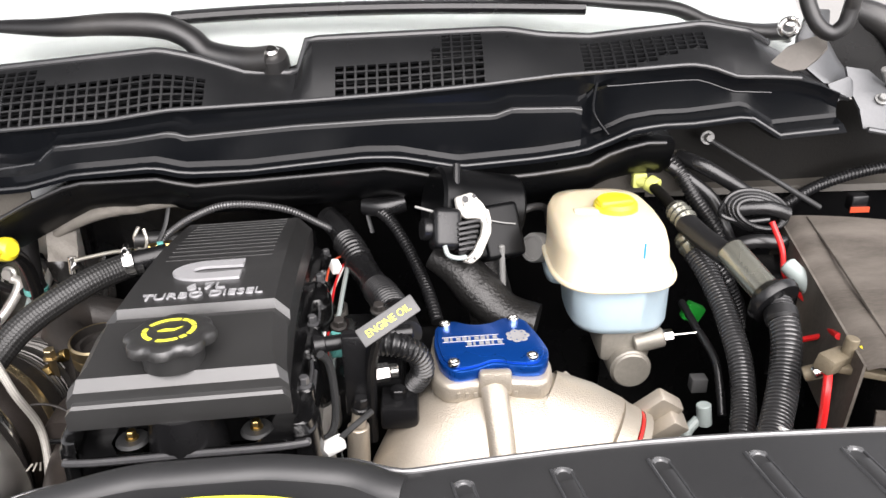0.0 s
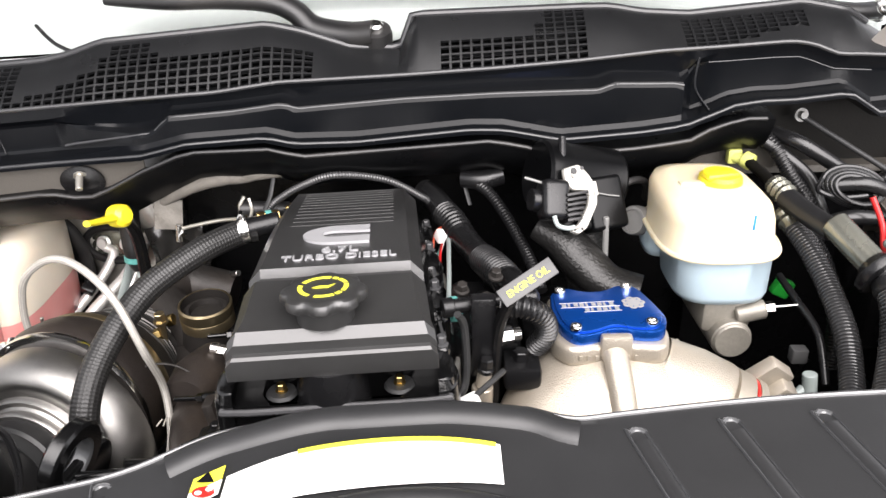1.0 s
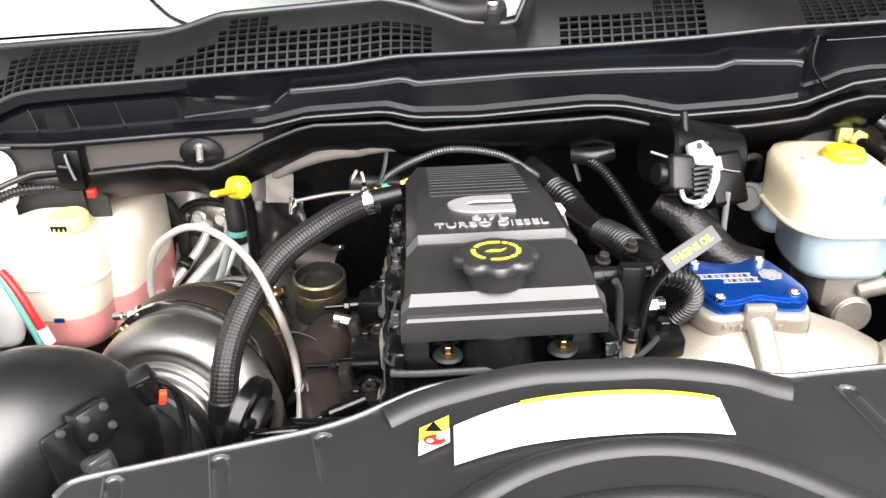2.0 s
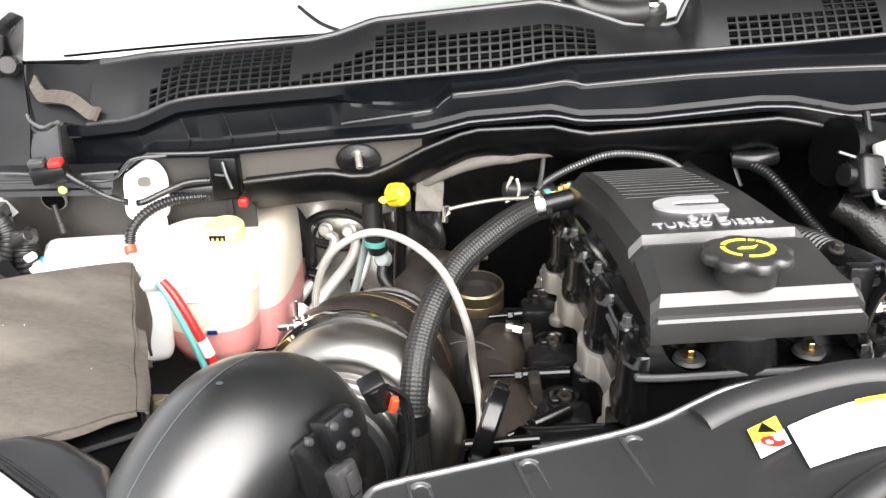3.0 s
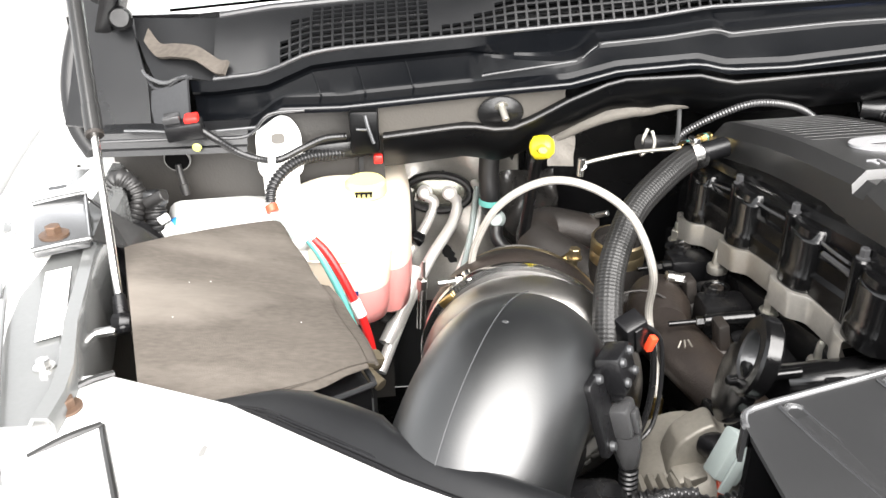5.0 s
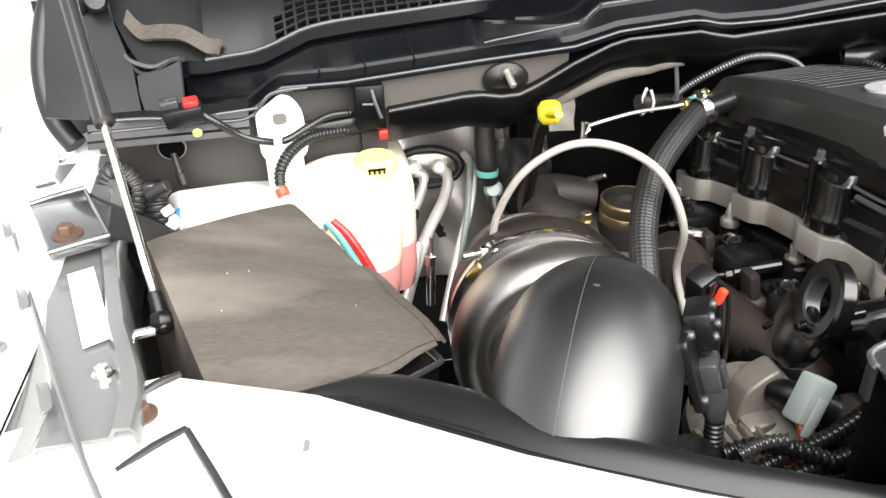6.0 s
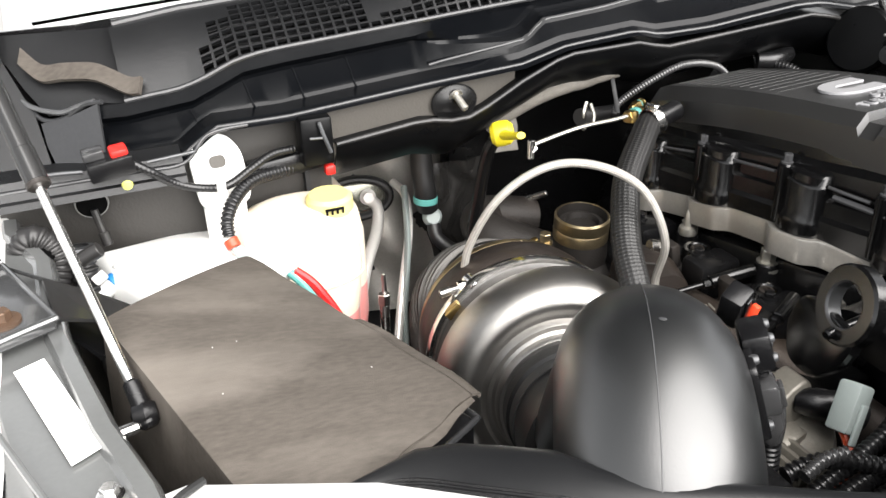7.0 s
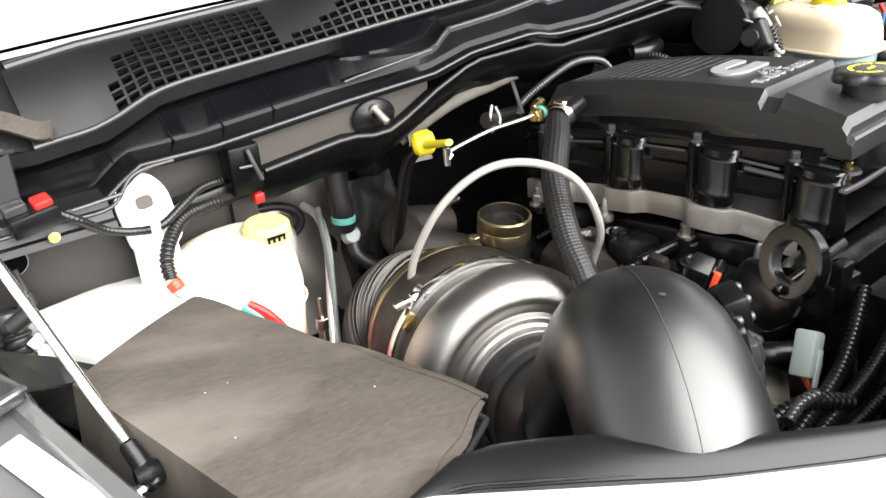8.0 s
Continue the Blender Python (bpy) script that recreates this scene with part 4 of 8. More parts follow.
part("lettering", lettering("6.7L", 0.0185, 0.0012, TEXT @ pose(0.002, 0.0575, 0.001), squeeze=1.25), SILVER, engine, "raised silver letters", smooth=0)
arc = [(0.030 * math.cos(a) * 1.35 - 0.004, 0.022 * math.sin(a)) for a in np.linspace(radians(100), radians(262), 18)]
inner = [(0.013 * math.cos(a) * 1.35 - 0.004, 0.008 * math.sin(a)) for a in np.linspace(radians(262), radians(100), 14)]
badge = arc + [(0.036, -0.022), (0.036, -0.006)] + inner[:1] + inner + [(0.036, 0.006), (0.036, 0.022)]
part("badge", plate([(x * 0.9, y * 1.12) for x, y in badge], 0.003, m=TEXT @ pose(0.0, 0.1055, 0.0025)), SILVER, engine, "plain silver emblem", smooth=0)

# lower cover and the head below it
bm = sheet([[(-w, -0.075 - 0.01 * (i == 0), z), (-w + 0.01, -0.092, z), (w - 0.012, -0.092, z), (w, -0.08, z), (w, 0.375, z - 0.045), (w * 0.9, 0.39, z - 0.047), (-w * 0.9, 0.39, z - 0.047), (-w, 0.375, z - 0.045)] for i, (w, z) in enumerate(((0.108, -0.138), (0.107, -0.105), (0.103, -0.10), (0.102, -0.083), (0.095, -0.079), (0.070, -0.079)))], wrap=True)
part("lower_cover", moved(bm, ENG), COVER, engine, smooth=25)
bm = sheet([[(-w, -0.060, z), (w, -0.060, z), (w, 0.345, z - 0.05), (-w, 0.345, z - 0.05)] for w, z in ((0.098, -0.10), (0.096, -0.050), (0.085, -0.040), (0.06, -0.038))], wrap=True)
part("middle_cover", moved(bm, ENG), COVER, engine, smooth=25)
part("front_ledge", moved(tube([(-0.104, 0.02, -0.084), (-0.103, -0.080, -0.082), (-0.095, -0.0955, -0.082), (0.0, -0.0965, -0.082), (0.095, -0.0955, -0.082), (0.103, -0.080, -0.082), (0.104, 0.02, -0.084)], 0.0034, 8, 5), ENG), COVEREDGE, engine)
part("front_boss", moved(lathe([(0, 0.03), (0.030, 0.03), (0.034, 0.0), (0.036, -0.02)], (-0.005, -0.066, -0.080), (0, 0, 1), 24), ENG), PLASTIC, engine)
for x in (-0.052, 0.058):
    p = ENG @ Vector((x, -0.072, -0.078))
    bolt(p, (0, 0, 1), 0.0045, 0.009, BRASS, engine, washer=1.3)
    part("washer", lathe([(0, 0.001), (0.013, 0.001), (0.015, -0.002)], p, (0, 0, 1), 24), GREYMETAL, engine)
# pillars and cover bolts along both sides
for y in (-0.066, 0.058, 0.190, 0.315):
    z = rear_z(max(-0.03, y))
    for s in (-1, 1):
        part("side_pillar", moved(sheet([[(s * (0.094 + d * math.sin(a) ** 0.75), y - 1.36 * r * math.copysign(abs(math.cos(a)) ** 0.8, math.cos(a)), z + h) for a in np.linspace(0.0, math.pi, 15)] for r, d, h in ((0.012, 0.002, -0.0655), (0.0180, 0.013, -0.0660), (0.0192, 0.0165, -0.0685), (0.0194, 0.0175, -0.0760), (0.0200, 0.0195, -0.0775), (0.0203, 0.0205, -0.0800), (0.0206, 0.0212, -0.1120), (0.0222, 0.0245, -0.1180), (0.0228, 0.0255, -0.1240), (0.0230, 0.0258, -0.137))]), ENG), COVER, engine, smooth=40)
for y in (-0.035, 0.089, 0.219, 0.345):
    z = rear_z(y) - 0.065
    for s in (-1, 1):
        part("bolt_post", moved(cyl((s * 0.1005, y, z - 0.070), (s * 0.1000, y, z), 0.0092, seg=16, bevel=0.002), ENG), COVER, engine)
        bolt(ENG @ Vector((s * 0.1000, y, z - 0.001)), (0, 0, 1), 0.0050, 0.012, COVEREDGE, engine, washer=1.4)
for s in (-1, 1):
    for y0, y1 in ((-0.02, 0.030), (0.102, 0.165), (0.232, 0.290)):
        part("step_moulding", moved(tube([(s * 0.1015, y0, rear_z(max(0, y0)) - 0.078), (s * 0.1030, (y0 + y1) / 2, rear_z(max(0, (y0 + y1) / 2)) - 0.078), (s * 0.1015, y1, rear_z(max(0, y1)) - 0.078)], 0.0020, 8, 4), ENG), COVEREDGE, engine)
def gasket_x(y, side):
    """The joint swells out in a flat lug below each pillar."""
    near = min(abs(y - c) for c in (-0.066, 0.058, 0.190, 0.315))
    return side * (0.110 + 0.0135 / (1 + math.exp((near - 0.030) / 0.0035)))
for side in (-1, 1):
    part("rocker_gasket", moved(sheet([[(gasket_x(y, side) - side * dx, y, rear_z(y) - 0.137 - dz) for y in np.linspace(-0.062, 0.37, 140)] for dx, dz in ((0.03, 0.0), (0.001, 0.0), (0.0, 0.002), (0.0, 0.030), (0.03, 0.031))]), ENG), GASKET, engine, "bare alloy joint between cover and head")
part("cylinder_head", moved(box(-0.108, 0.12, -0.10, 0.45, -0.42, -0.168, 0.008), ENG @ pose(0, 0, 0, -8.4, 0, 0)), DARK, engine, "black painted iron cylinder head")

cap = thing("oil_fill_cap", "black ribbed oil filler cap with a yellow printed ring", "oil cap", at=(-0.2535, 0.620, 1.25))
CAPM = Matrix.Translation((-0.2555, 0.620, 1.2550)) @ pose(0, 0, 0, -5, -1.2, 3)
bm = bmesh.new()
rings = []
for h, rs, lobe in ((-0.012, 0.026, 0.0), (0.0050, 0.027, 0.0), (0.0065, 0.0375, 0.12), (0.0085, 0.0395, 0.13), (0.0130, 0.0398, 0.12), (0.0165, 0.0385, 0.11), (0.0185, 0.0350, 0.08), (0.0192, 0.030, 0.0)):
    rings.append([bm.verts.new((rs * (1 - lobe * (0.5 - 0.5 * math.cos(8 * a)) ** 2) * math.cos(a), rs * (1 - lobe * (0.5 - 0.5 * math.cos(8 * a)) ** 2) * math.sin(a), h)) for a in np.linspace(0, 2 * math.pi, 65)[:-1]])
for a, b in zip(rings, rings[1:]):
    for k in range(64):
        bm.faces.new((a[k], a[(k + 1) % 64], b[(k + 1) % 64], b[k]))
bm.faces.new(rings[-1])
part("cap_body", moved(bm, CAPM), COVERTOP, cap)
for a0, a1 in ((20, 48), (54, 68), (74, 150), (166, 182), (188, 236), (252, 300), (306, 322), (330, 372)):
    bm = sheet([[(r * math.cos(radians(a)), r * math.sin(radians(a)), 0.0196) for a in np.linspace(a0, a1, 8)] for r in (0.0188, 0.0230)], 0.0003)
    part("printed_ring", moved(bm, CAPM), YELLOWP, cap, "yellow printed ring segment", smooth=0)
part("printed_symbol", moved(plate([(-0.010, -0.002), (-0.004, 0.002), (0.004, 0.001), (0.011, 0.005), (0.005, -0.003), (-0.006, -0.0035)], 0.0003, m=Matrix.Translation((0, 0, 0.0198))), CAPM), YELLOWP, cap, smooth=0)

# ---- cast intake horn with blue billet plate ----
horn = thing("intake_horn", "sand-cast aluminium intake horn bolted beside the engine", "intake horn", at=(0.04, 0.7, 1.0))
def oval(c, right, up, a, b, n=36, power=2.0):
    c, right, up = Vector(c), Vector(right).normalized(), Vector(up).normalized()
    out = []
    for k in range(n):
        t = 2 * math.pi * k / n
        ct, st = math.cos(t), math.sin(t)
        out.append(c + right * (a * math.copysign(abs(ct) ** (2 / power), ct)) + up * (b * math.copysign(abs(st) ** (2 / power), st)))
    return out
def horn_section(y, top, left, right, h, n=33):
    """Half a flattened arch across the horn."""
    out = []
    for u in np.linspace(-1, 1, n):
        u = math.sin(u * math.pi / 2)
        out.append((0.03 + (left if u < 0 else right) * u, y, top - h * (1 - max(0.0, 1 - abs(u) ** 2.2) ** (1 / 2.2))))
    return [(out[0][0], y, out[0][2] - 0.12)] + out + [(out[-1][0], y, out[-1][2] - 0.12)]
bm = sheet([horn_section(*s) for s in ((0.81, 1.100, 0.05, 0.07, 0.06), (0.785, 1.118, 0.075, 0.10, 0.075), (0.755, 1.136, 0.10, 0.140, 0.090), (0.725, 1.138, 0.118, 0.158, 0.098), (0.70, 1.132, 0.130, 0.165, 0.102), (0.675, 1.117, 0.138, 0.170, 0.102), (0.65, 1.096, 0.142, 0.172, 0.105), (0.62, 1.066, 0.144, 0.172, 0.105), (0.59, 1.02, 0.142, 0.170, 0.10), (0.57, 0.96, 0.14, 0.165, 0.09))], 0.0)
part("horn_casting", bm, HORN, horn, smooth=60)
part("plate_flange", plate(rounded([(-0.034, 0.722), (-0.016, 0.698), (0.010, 0.702), (0.034, 0.708), (0.058, 0.702), (0.088, 0.700), (0.098, 0.730), (0.092, 0.770), (0.080, 0.818), (-0.026, 0.816), (-0.032, 0.768)], 0.014), 0.024, 0.006, 3, m=Matrix.Translation((0, 0, 1.1515))), HORN, horn, smooth=45)
part("cast_tab", moved(box(-0.017, 0.017, -0.006, 0.006, -0.016, 0.014, 0.004), Matrix.Translation((0.034, 0.7065, 1.150))), HORN, horn)
for k in range(6):
    part("cast_mark", moved(box(-0.0018, 0.0018, -0.0006, 0.0006, -0.003, 0.003, 0.0003), Matrix.Translation((-0.004 + 0.0085 * k + 0.016 * (k > 2), 0.6985, 1.140))), HORN, horn, smooth=0)
for x in (-0.008, 0.072):
    part("flange_boss", cyl((x, 0.716, 1.10), (x, 0.717, 1.149), 0.017, 0.0135, bevel=0.003), HORN, horn)
part("centre_rib", tube([(0.032, 0.705, 1.143), (0.034, 0.692, 1.135), (0.037, 0.664, 1.108), (0.040, 0.62, 1.060)], 0.014, 12, 6, squash=0.75), HORN, horn)
part("mould_line", tube([(0.118, 0.770, 1.113), (0.138, 0.730, 1.108), (0.148, 0.69, 1.098), (0.152, 0.65, 1.075)], 0.004, 8, 6), HORN, horn)
oc = Vector((0.148, 0.700, 1.040))
oa = Vector((0.82, -0.30, -0.42)).normalized()
part("side_outlet", sheet([oval(oc + oa * k, oa.cross(Vector((0, 0, 1))), oa.cross(Vector((0, -1, 0))), r, r) for k, r in ((-0.09, 0.062), (-0.05, 0.070), (-0.015, 0.072), (0.0, 0.070))], wrap=True), HORN, horn)
part("joint_flange", lathe([(0.060, -0.014), (0.075, -0.012), (0.0765, 0.006), (0.060, 0.008)], oc, oa, 36), HORN, horn)
part("joint_seal", lathe([(0.060, 0.008), (0.0745, 0.0085), (0.0745, 0.0115), (0.060, 0.012)], oc, oa, 36), RED, horn, "red silicone seal ring")
part("clamp_lug", join(moved(box(-0.020, 0.020, -0.009, 0.009, -0.030, 0.030, 0.004), Matrix.Translation((0.212, 0.742, 1.078)) @ pose(0, 0, 0, 25, 38, 20)), moved(box(-0.014, 0.014, -0.012, 0.012, -0.022, 0.022, 0.003), Matrix.Translation((0.226, 0.735, 1.062)) @ pose(0, 0, 0, 25, 38, 20))), HORN, horn)
part("outer_flange", lathe([(0.060, 0.012), (0.0755, 0.012), (0.0765, 0.020), (0.066, 0.024), (0.055, 0.026)], oc, oa, 36), HORN, horn)
part("charge_pipe", tube([oc + oa * 0.006, oc + oa * 0.04 + Vector((0, -0.02, -0.02)), (0.26, 0.62, 0.93)], 0.052, 24, 6), HORN, horn)
part("sensor_boss", join(cyl((-0.112, 0.690, 1.02), (-0.108, 0.692, 1.112), 0.013, 0.0115), cyl((-0.108, 0.692, 1.112), (-0.105, 0.694, 1.132), 0.008, 0.0075)), HORN, horn)
bolt((-0.105, 0.694, 1.130), (0.1, 0, 1), 0.0075, 0.016, PLASTIC, horn, washer=1.25)
plate_thing = thing("billet_plate", "blue anodised billet plate with engraved silver emblem", "cover plate", at=(0.03, 0.76, 1.155))
BP = Matrix.Translation((0.030, 0.758, 1.1650)) @ pose(0, 0, 0, 0.5, -1, 2)
out = rounded([(-0.052, -0.034), (-0.040, -0.056), (-0.018, -0.052), (0.004, -0.040), (0.026, -0.052), (0.052, -0.054), (0.062, -0.026), (0.056, 0.010), (0.046, 0.050), (0.026, 0.054), (0.008, 0.040), (-0.016, 0.040), (-0.036, 0.054), (-0.052, 0.044), (-0.056, 0.006)], 0.012)
out = [(x * 1.03, y * 0.93) for x, y in out]
part("plate_body", plate(out, 0.014, 0.002, m=BP), BLUE, plate_thing, smooth=30)
part("plate_step", plate([(x * 0.93, y * 0.93 + 0.001) for x, y in out], 0.003, 0.0012, m=BP @ Matrix.Translation((0, 0, 0.0025))), BLUE, plate_thing, smooth=30)
for x, y in ((-0.0390, -0.0395), (0.0430, -0.0365), (-0.043, 0.038), (0.034, 0.041)):
    part("socket_screw", moved(lathe([(0.0065, 0), (0.0065, 0.003), (0.0058, 0.004), (0.0035, 0.004), (0.003, 0.002), (0, 0.002)], (x, y, 0.002), (0, 0, 1), 24), BP), CHROME, plate_thing, "bright socket-head screw")
for k, (x0, n) in enumerate(((-0.046, 9), (-0.022, 6))):
    bm = join(*[box(x0 + 0.0066 * i, x0 + 0.0066 * i + (0.0026 if i % 3 == 1 else 0.0048), 0.0035 - 0.0105 * k, 0.0095 - 0.0105 * k, 0.0028, 0.0032, 0) for i in range(n)])
    part("engraved_bar", moved(bm, BP), SILVER, plate_thing, "plain silver engraving", smooth=0)
    part("engraved_outline", moved(join(*[tube([(x0 - 0.002, y, 0.0030), (x0 + 0.030, y, 0.0030), (x0 + 0.0066 * n, y, 0.0030)], 0.0004, 6, 1) for y in (0.0112 - 0.0105 * k, 0.0018 - 0.0105 * k)]), BP), SILVER, plate_thing, "thin engraved outline")
for k in range(7):
    a = 2 * math.pi * k / 7
    part("engraved_gear", moved(lathe([(0.0010, 0.0033), (0.0042, 0.0033), (0.0048, 0.003)], (0.034 + 0.0085 * math.cos(a), 0.006 + 0.0085 * math.sin(a), 0), (0, 0, 1), 10), BP), SILVER, plate_thing, "plain silver engraving", smooth=0)
part("engraved_gear", moved(lathe([(0, 0.0033), (0.0050, 0.0033), (0.0060, 0.003)], (0.034, 0.006, 0), (0, 0, 1), 12), BP), SILVER, plate_thing, "plain silver engraving", smooth=0)

# ---- brake fluid reservoir on its master cylinder ----
brake = thing("brake_master_cylinder", "translucent brake fluid reservoir with yellow cap on a grey cylinder", "brake reservoir", at=(0.2, 0.92, 1.0))
def squircle(cx, cy, a, b, z, n=40, power=3.2):
    return [(cx + a * math.copysign(abs(math.cos(t)) ** (2 / power), math.cos(t)), cy + b * math.copysign(abs(math.sin(t)) ** (2 / power), math.sin(t)), z) for t in np.linspace(0, 2 * math.pi, n + 1)[:-1]]
def shell(levels, top=True, bottom=True):
    bm = sheet([squircle(*lv) for lv in levels], wrap=True)
    bm.verts.ensure_lookup_table()
    n = 40
    if bottom:
        bm.faces.new([bm.verts[k] for k in range(n)][::-1])
    if top:
        bm.faces.new([bm.verts[len(bm.verts) - n + k] for k in range(n)])
    return bm
part("upper_shell", shell([(0.196, 0.928, 0.0745, 0.091, 1.179), (0.196, 0.928, 0.0745, 0.091, 1.182), (0.195, 0.930, 0.0710, 0.087, 1.187), (0.194, 0.933, 0.0700, 0.086, 1.215), (0.192, 0.936, 0.0680, 0.083, 1.230), (0.189, 0.940, 0.0600, 0.074, 1.240), (0.187, 0.944, 0.0400, 0.050, 1.245)]), RESV, brake, "cream aged translucent upper shell", smooth=60)
part("lower_bowl", shell([(0.206, 0.915, 0.048, 0.048, 1.106), (0.206, 0.915, 0.0575, 0.0585, 1.110), (0.205, 0.917, 0.0620, 0.0640, 1.119), (0.203, 0.920, 0.0650, 0.0680, 1.168), (0.197, 0.927, 0.0730, 0.0890, 1.175), (0.196, 0.928, 0.0745, 0.0910, 1.179)]), RESV_LOW, brake, "pale bluish fluid-filled bowl", smooth=60)
part("rear_bowl", shell([(0.156, 0.985, 0.020, 0.024, 1.126), (0.156, 0.985, 0.028, 0.032, 1.130), (0.157, 0.983, 0.032, 0.036, 1.142), (0.160, 0.978, 0.034, 0.038, 1.177)]), RESV_LOW, brake, "second fluid chamber", smooth=60)
rim = squircle(0.196, 0.928, 0.0750, 0.0915, 1.180, 40)
part("flange_rim", tube(rim + rim[:1], 0.0034, 8, 2), RESV, brake, "welded rim between the two shells")
part("cap", join(cyl((0.204, 0.934, 1.236), (0.204, 0.933, 1.256), 0.0285, 0.0265, bevel=0.004), moved(box(-0.024, 0.020, -0.011, 0.011, -0.003, 0.006, 0.004), Matrix.Translation((0.203, 0.928, 1.255)) @ pose(0, 0, 0, 0, 0, 12))), YELLOW, brake, "yellow filler cap")
part("cap_step", box(0.150, 0.184, 0.918, 0.936, 1.236, 1.248, 0.004), RESV, brake, "moulded step beside the cap")
part("side_port", lathe([(0, 0.003), (0.014, 0.003), (0.0145, 0.006), (0.0185, 0.006), (0.020, 0.002), (0.020, -0.012), (0.013, -0.016), (0.013, -0.04)], (0.112, 0.978, 1.173), (-0.72, -0.62, 0.32), 28), PRIMER, brake, "clear grey disc-shaped sensor end")
part("level_mark", box(0.2180, 0.2205, 0.8445, 0.8462, 1.217, 1.236, 0), INK, brake, "small blue ink mark")
part("cylinder_body", join(cyl((0.214, 0.985, 1.060), (0.218, 0.850, 1.060), 0.026, bevel=0.004), lathe([(0, 0.002), (0.022, 0.002), (0.024, 0.0), (0.024, -0.004)], (0.218, 0.850, 1.060), (0, -1, 0), 28), cyl((0.222, 0.868, 1.088), (0.260, 0.870, 1.096), 0.0130, bevel=0.002), box(0.180, 0.245, 0.865, 0.95, 1.062, 1.108, 0.010)), DULLCAST, brake, "dull grey cast master cylinder", smooth=40)
part("bleed_nipple", join(cyl((0.258, 0.870, 1.0955), (0.272, 0.871, 1.0965), 0.0085, seg=6), cyl((0.270, 0.871, 1.0965), (0.310, 0.872, 1.099), 0.0020)), CHROME, brake)

# ---- battery under a thermal cover ----
pad = thing("battery", "battery under a worn taupe felt thermal cover", "battery", group="batteries under felt", at=(-0.95, 0.75, 0.95))
PADC = [(-0.935, 0.924), (-0.817, 0.612), (-0.990, 0.505), (-1.080, 0.795)]
PADZ = (1.129, 1.120, 1.124, 1.160)
def pad_height(u, v):
    br, fr, fl, bl = PADZ
    return (bl + (br - bl) * u) * (1 - v) + (fl + (fr - fl) * u) * v
def pad_point(u, v):
    br, fr, fl, bl = (Vector(p) for p in PADC)
    p = bl.lerp(br, u).lerp(fl.lerp(fr, u), v)
    fade = math.sin(math.pi * u) ** 0.5 * math.sin(math.pi * v) ** 0.5
    crease = 0.0011 * math.sin(13 * v + 4 * u + 1.3 * math.sin(6 * u)) * (0.3 + v * (1 - v) * 2.5) + 0.0006 * math.sin(31 * v - 7 * u + 2 * math.sin(5 * u)) + 0.0003 * math.sin(17 * u + 5 * v) + 0.0002 * math.sin(53 * v + 9 * u)
    sag = 0.003 * math.sin(math.pi * u) + crease * fade - 0.0015 * (abs(2 * u - 1) ** 12) - 0.0015 * (abs(2 * v - 1) ** 12)
    wob = 0.0015 * math.sin(23 * v) * (u > 0.99) + 0.0012 * math.sin(19 * u) * (v > 0.99)
    return (p.x + wob, p.y - wob, pad_height(u, v) + sag)
part("felt_top", sheet([[pad_point(u, v) for u in np.linspace(0, 1, 36)] for v in np.linspace(0, 1, 70)], 0.0035), FELT, pad, "taupe felt sheet with soft creases", smooth=70)
def skirt(side, drop, out):
    """A side flap hanging from one edge of the felt."""
    rows = []
    for k in range(4):
        row = []
        for t in np.linspace(0, 1, 18):
            u, v = {"left": (0, t), "rear": (t, 0), "right": (1, t), "front": (t, 1)}[side]
            x, y, z = pad_point(u, v)
            dx, dy = {"left": (-1, -0.2), "rear": (-0.2, 1), "right": (1, 0.3), "front": (0.4, -1)}[side]
            w = out * k + 0.003 * math.sin(7 * t + k) * (k > 0)
            row.append((x + dx * w, y + dy * w, z - 0.002 - drop * k / 3 * (max(0.06, min(1.0, 2.2 - 4 * t)) if side == "right" else 1.0)))
        rows.append(row)
    return sheet(rows, 0.003)
rnd = random.Random(4)
for k in range(4):
    u, v = rnd.uniform(0.15, 0.85), rnd.uniform(0.3, 0.85)
    part("lint", moved(box(-0.0004, 0.0004, -0.0004, 0.0004, 0.0, 0.0006, 0.0002, 1), Matrix.Translation(Vector(pad_point(u, v)) + Vector((0, 0, 0.0018)))), LABEL, pad)
part("felt_side", skirt("left", 0.16, 0.004), FELT, pad, smooth=70)
part("felt_side", skirt("rear", 0.16, 0.001), FELT, pad, smooth=70)
part("felt_side", skirt("right", 0.085, 0.003), FELT, pad, smooth=70)
part("felt_side", skirt("front", 0.005, 0.001), FELT, pad, smooth=70)
part("battery_case", plate([(p[0] + 0.002, p[1]) for p in ((-0.933, 0.905), (-0.818, 0.614), (-0.965, 0.523), (-1.065, 0.79))], 0.19, 0.004, m=Matrix.Translation((0, 0, 1.093))), PLASTIC, pad, "black battery case")
part("case_rim", tube([(-0.838, 0.690, 1.092), (-0.822, 0.640, 1.092), (-0.814, 0.617, 1.092), (-0.819, 0.609, 1.092), (-0.868, 0.581, 1.092), (-0.93, 0.543, 1.092)], 0.003, 8, 4), EDGE, pad, "pale case rim")
part("terminal_clamp", join(moved(box(-0.016, 0.016, -0.009, 0.009, -0.008, 0.008, 0.003), Matrix.Translation((-0.822, 0.690, 1.068)) @ pose(0, 0, 0, 10, 20, 30)), cyl((-0.831, 0.690, 1.062), (-0.808, 0.666, 1.052), 0.007), cyl((-0.826, 0.685, 1.061), (-0.826, 0.685, 1.080), 0.006)), CORRODED, pad, "tarnished terminal clamp")

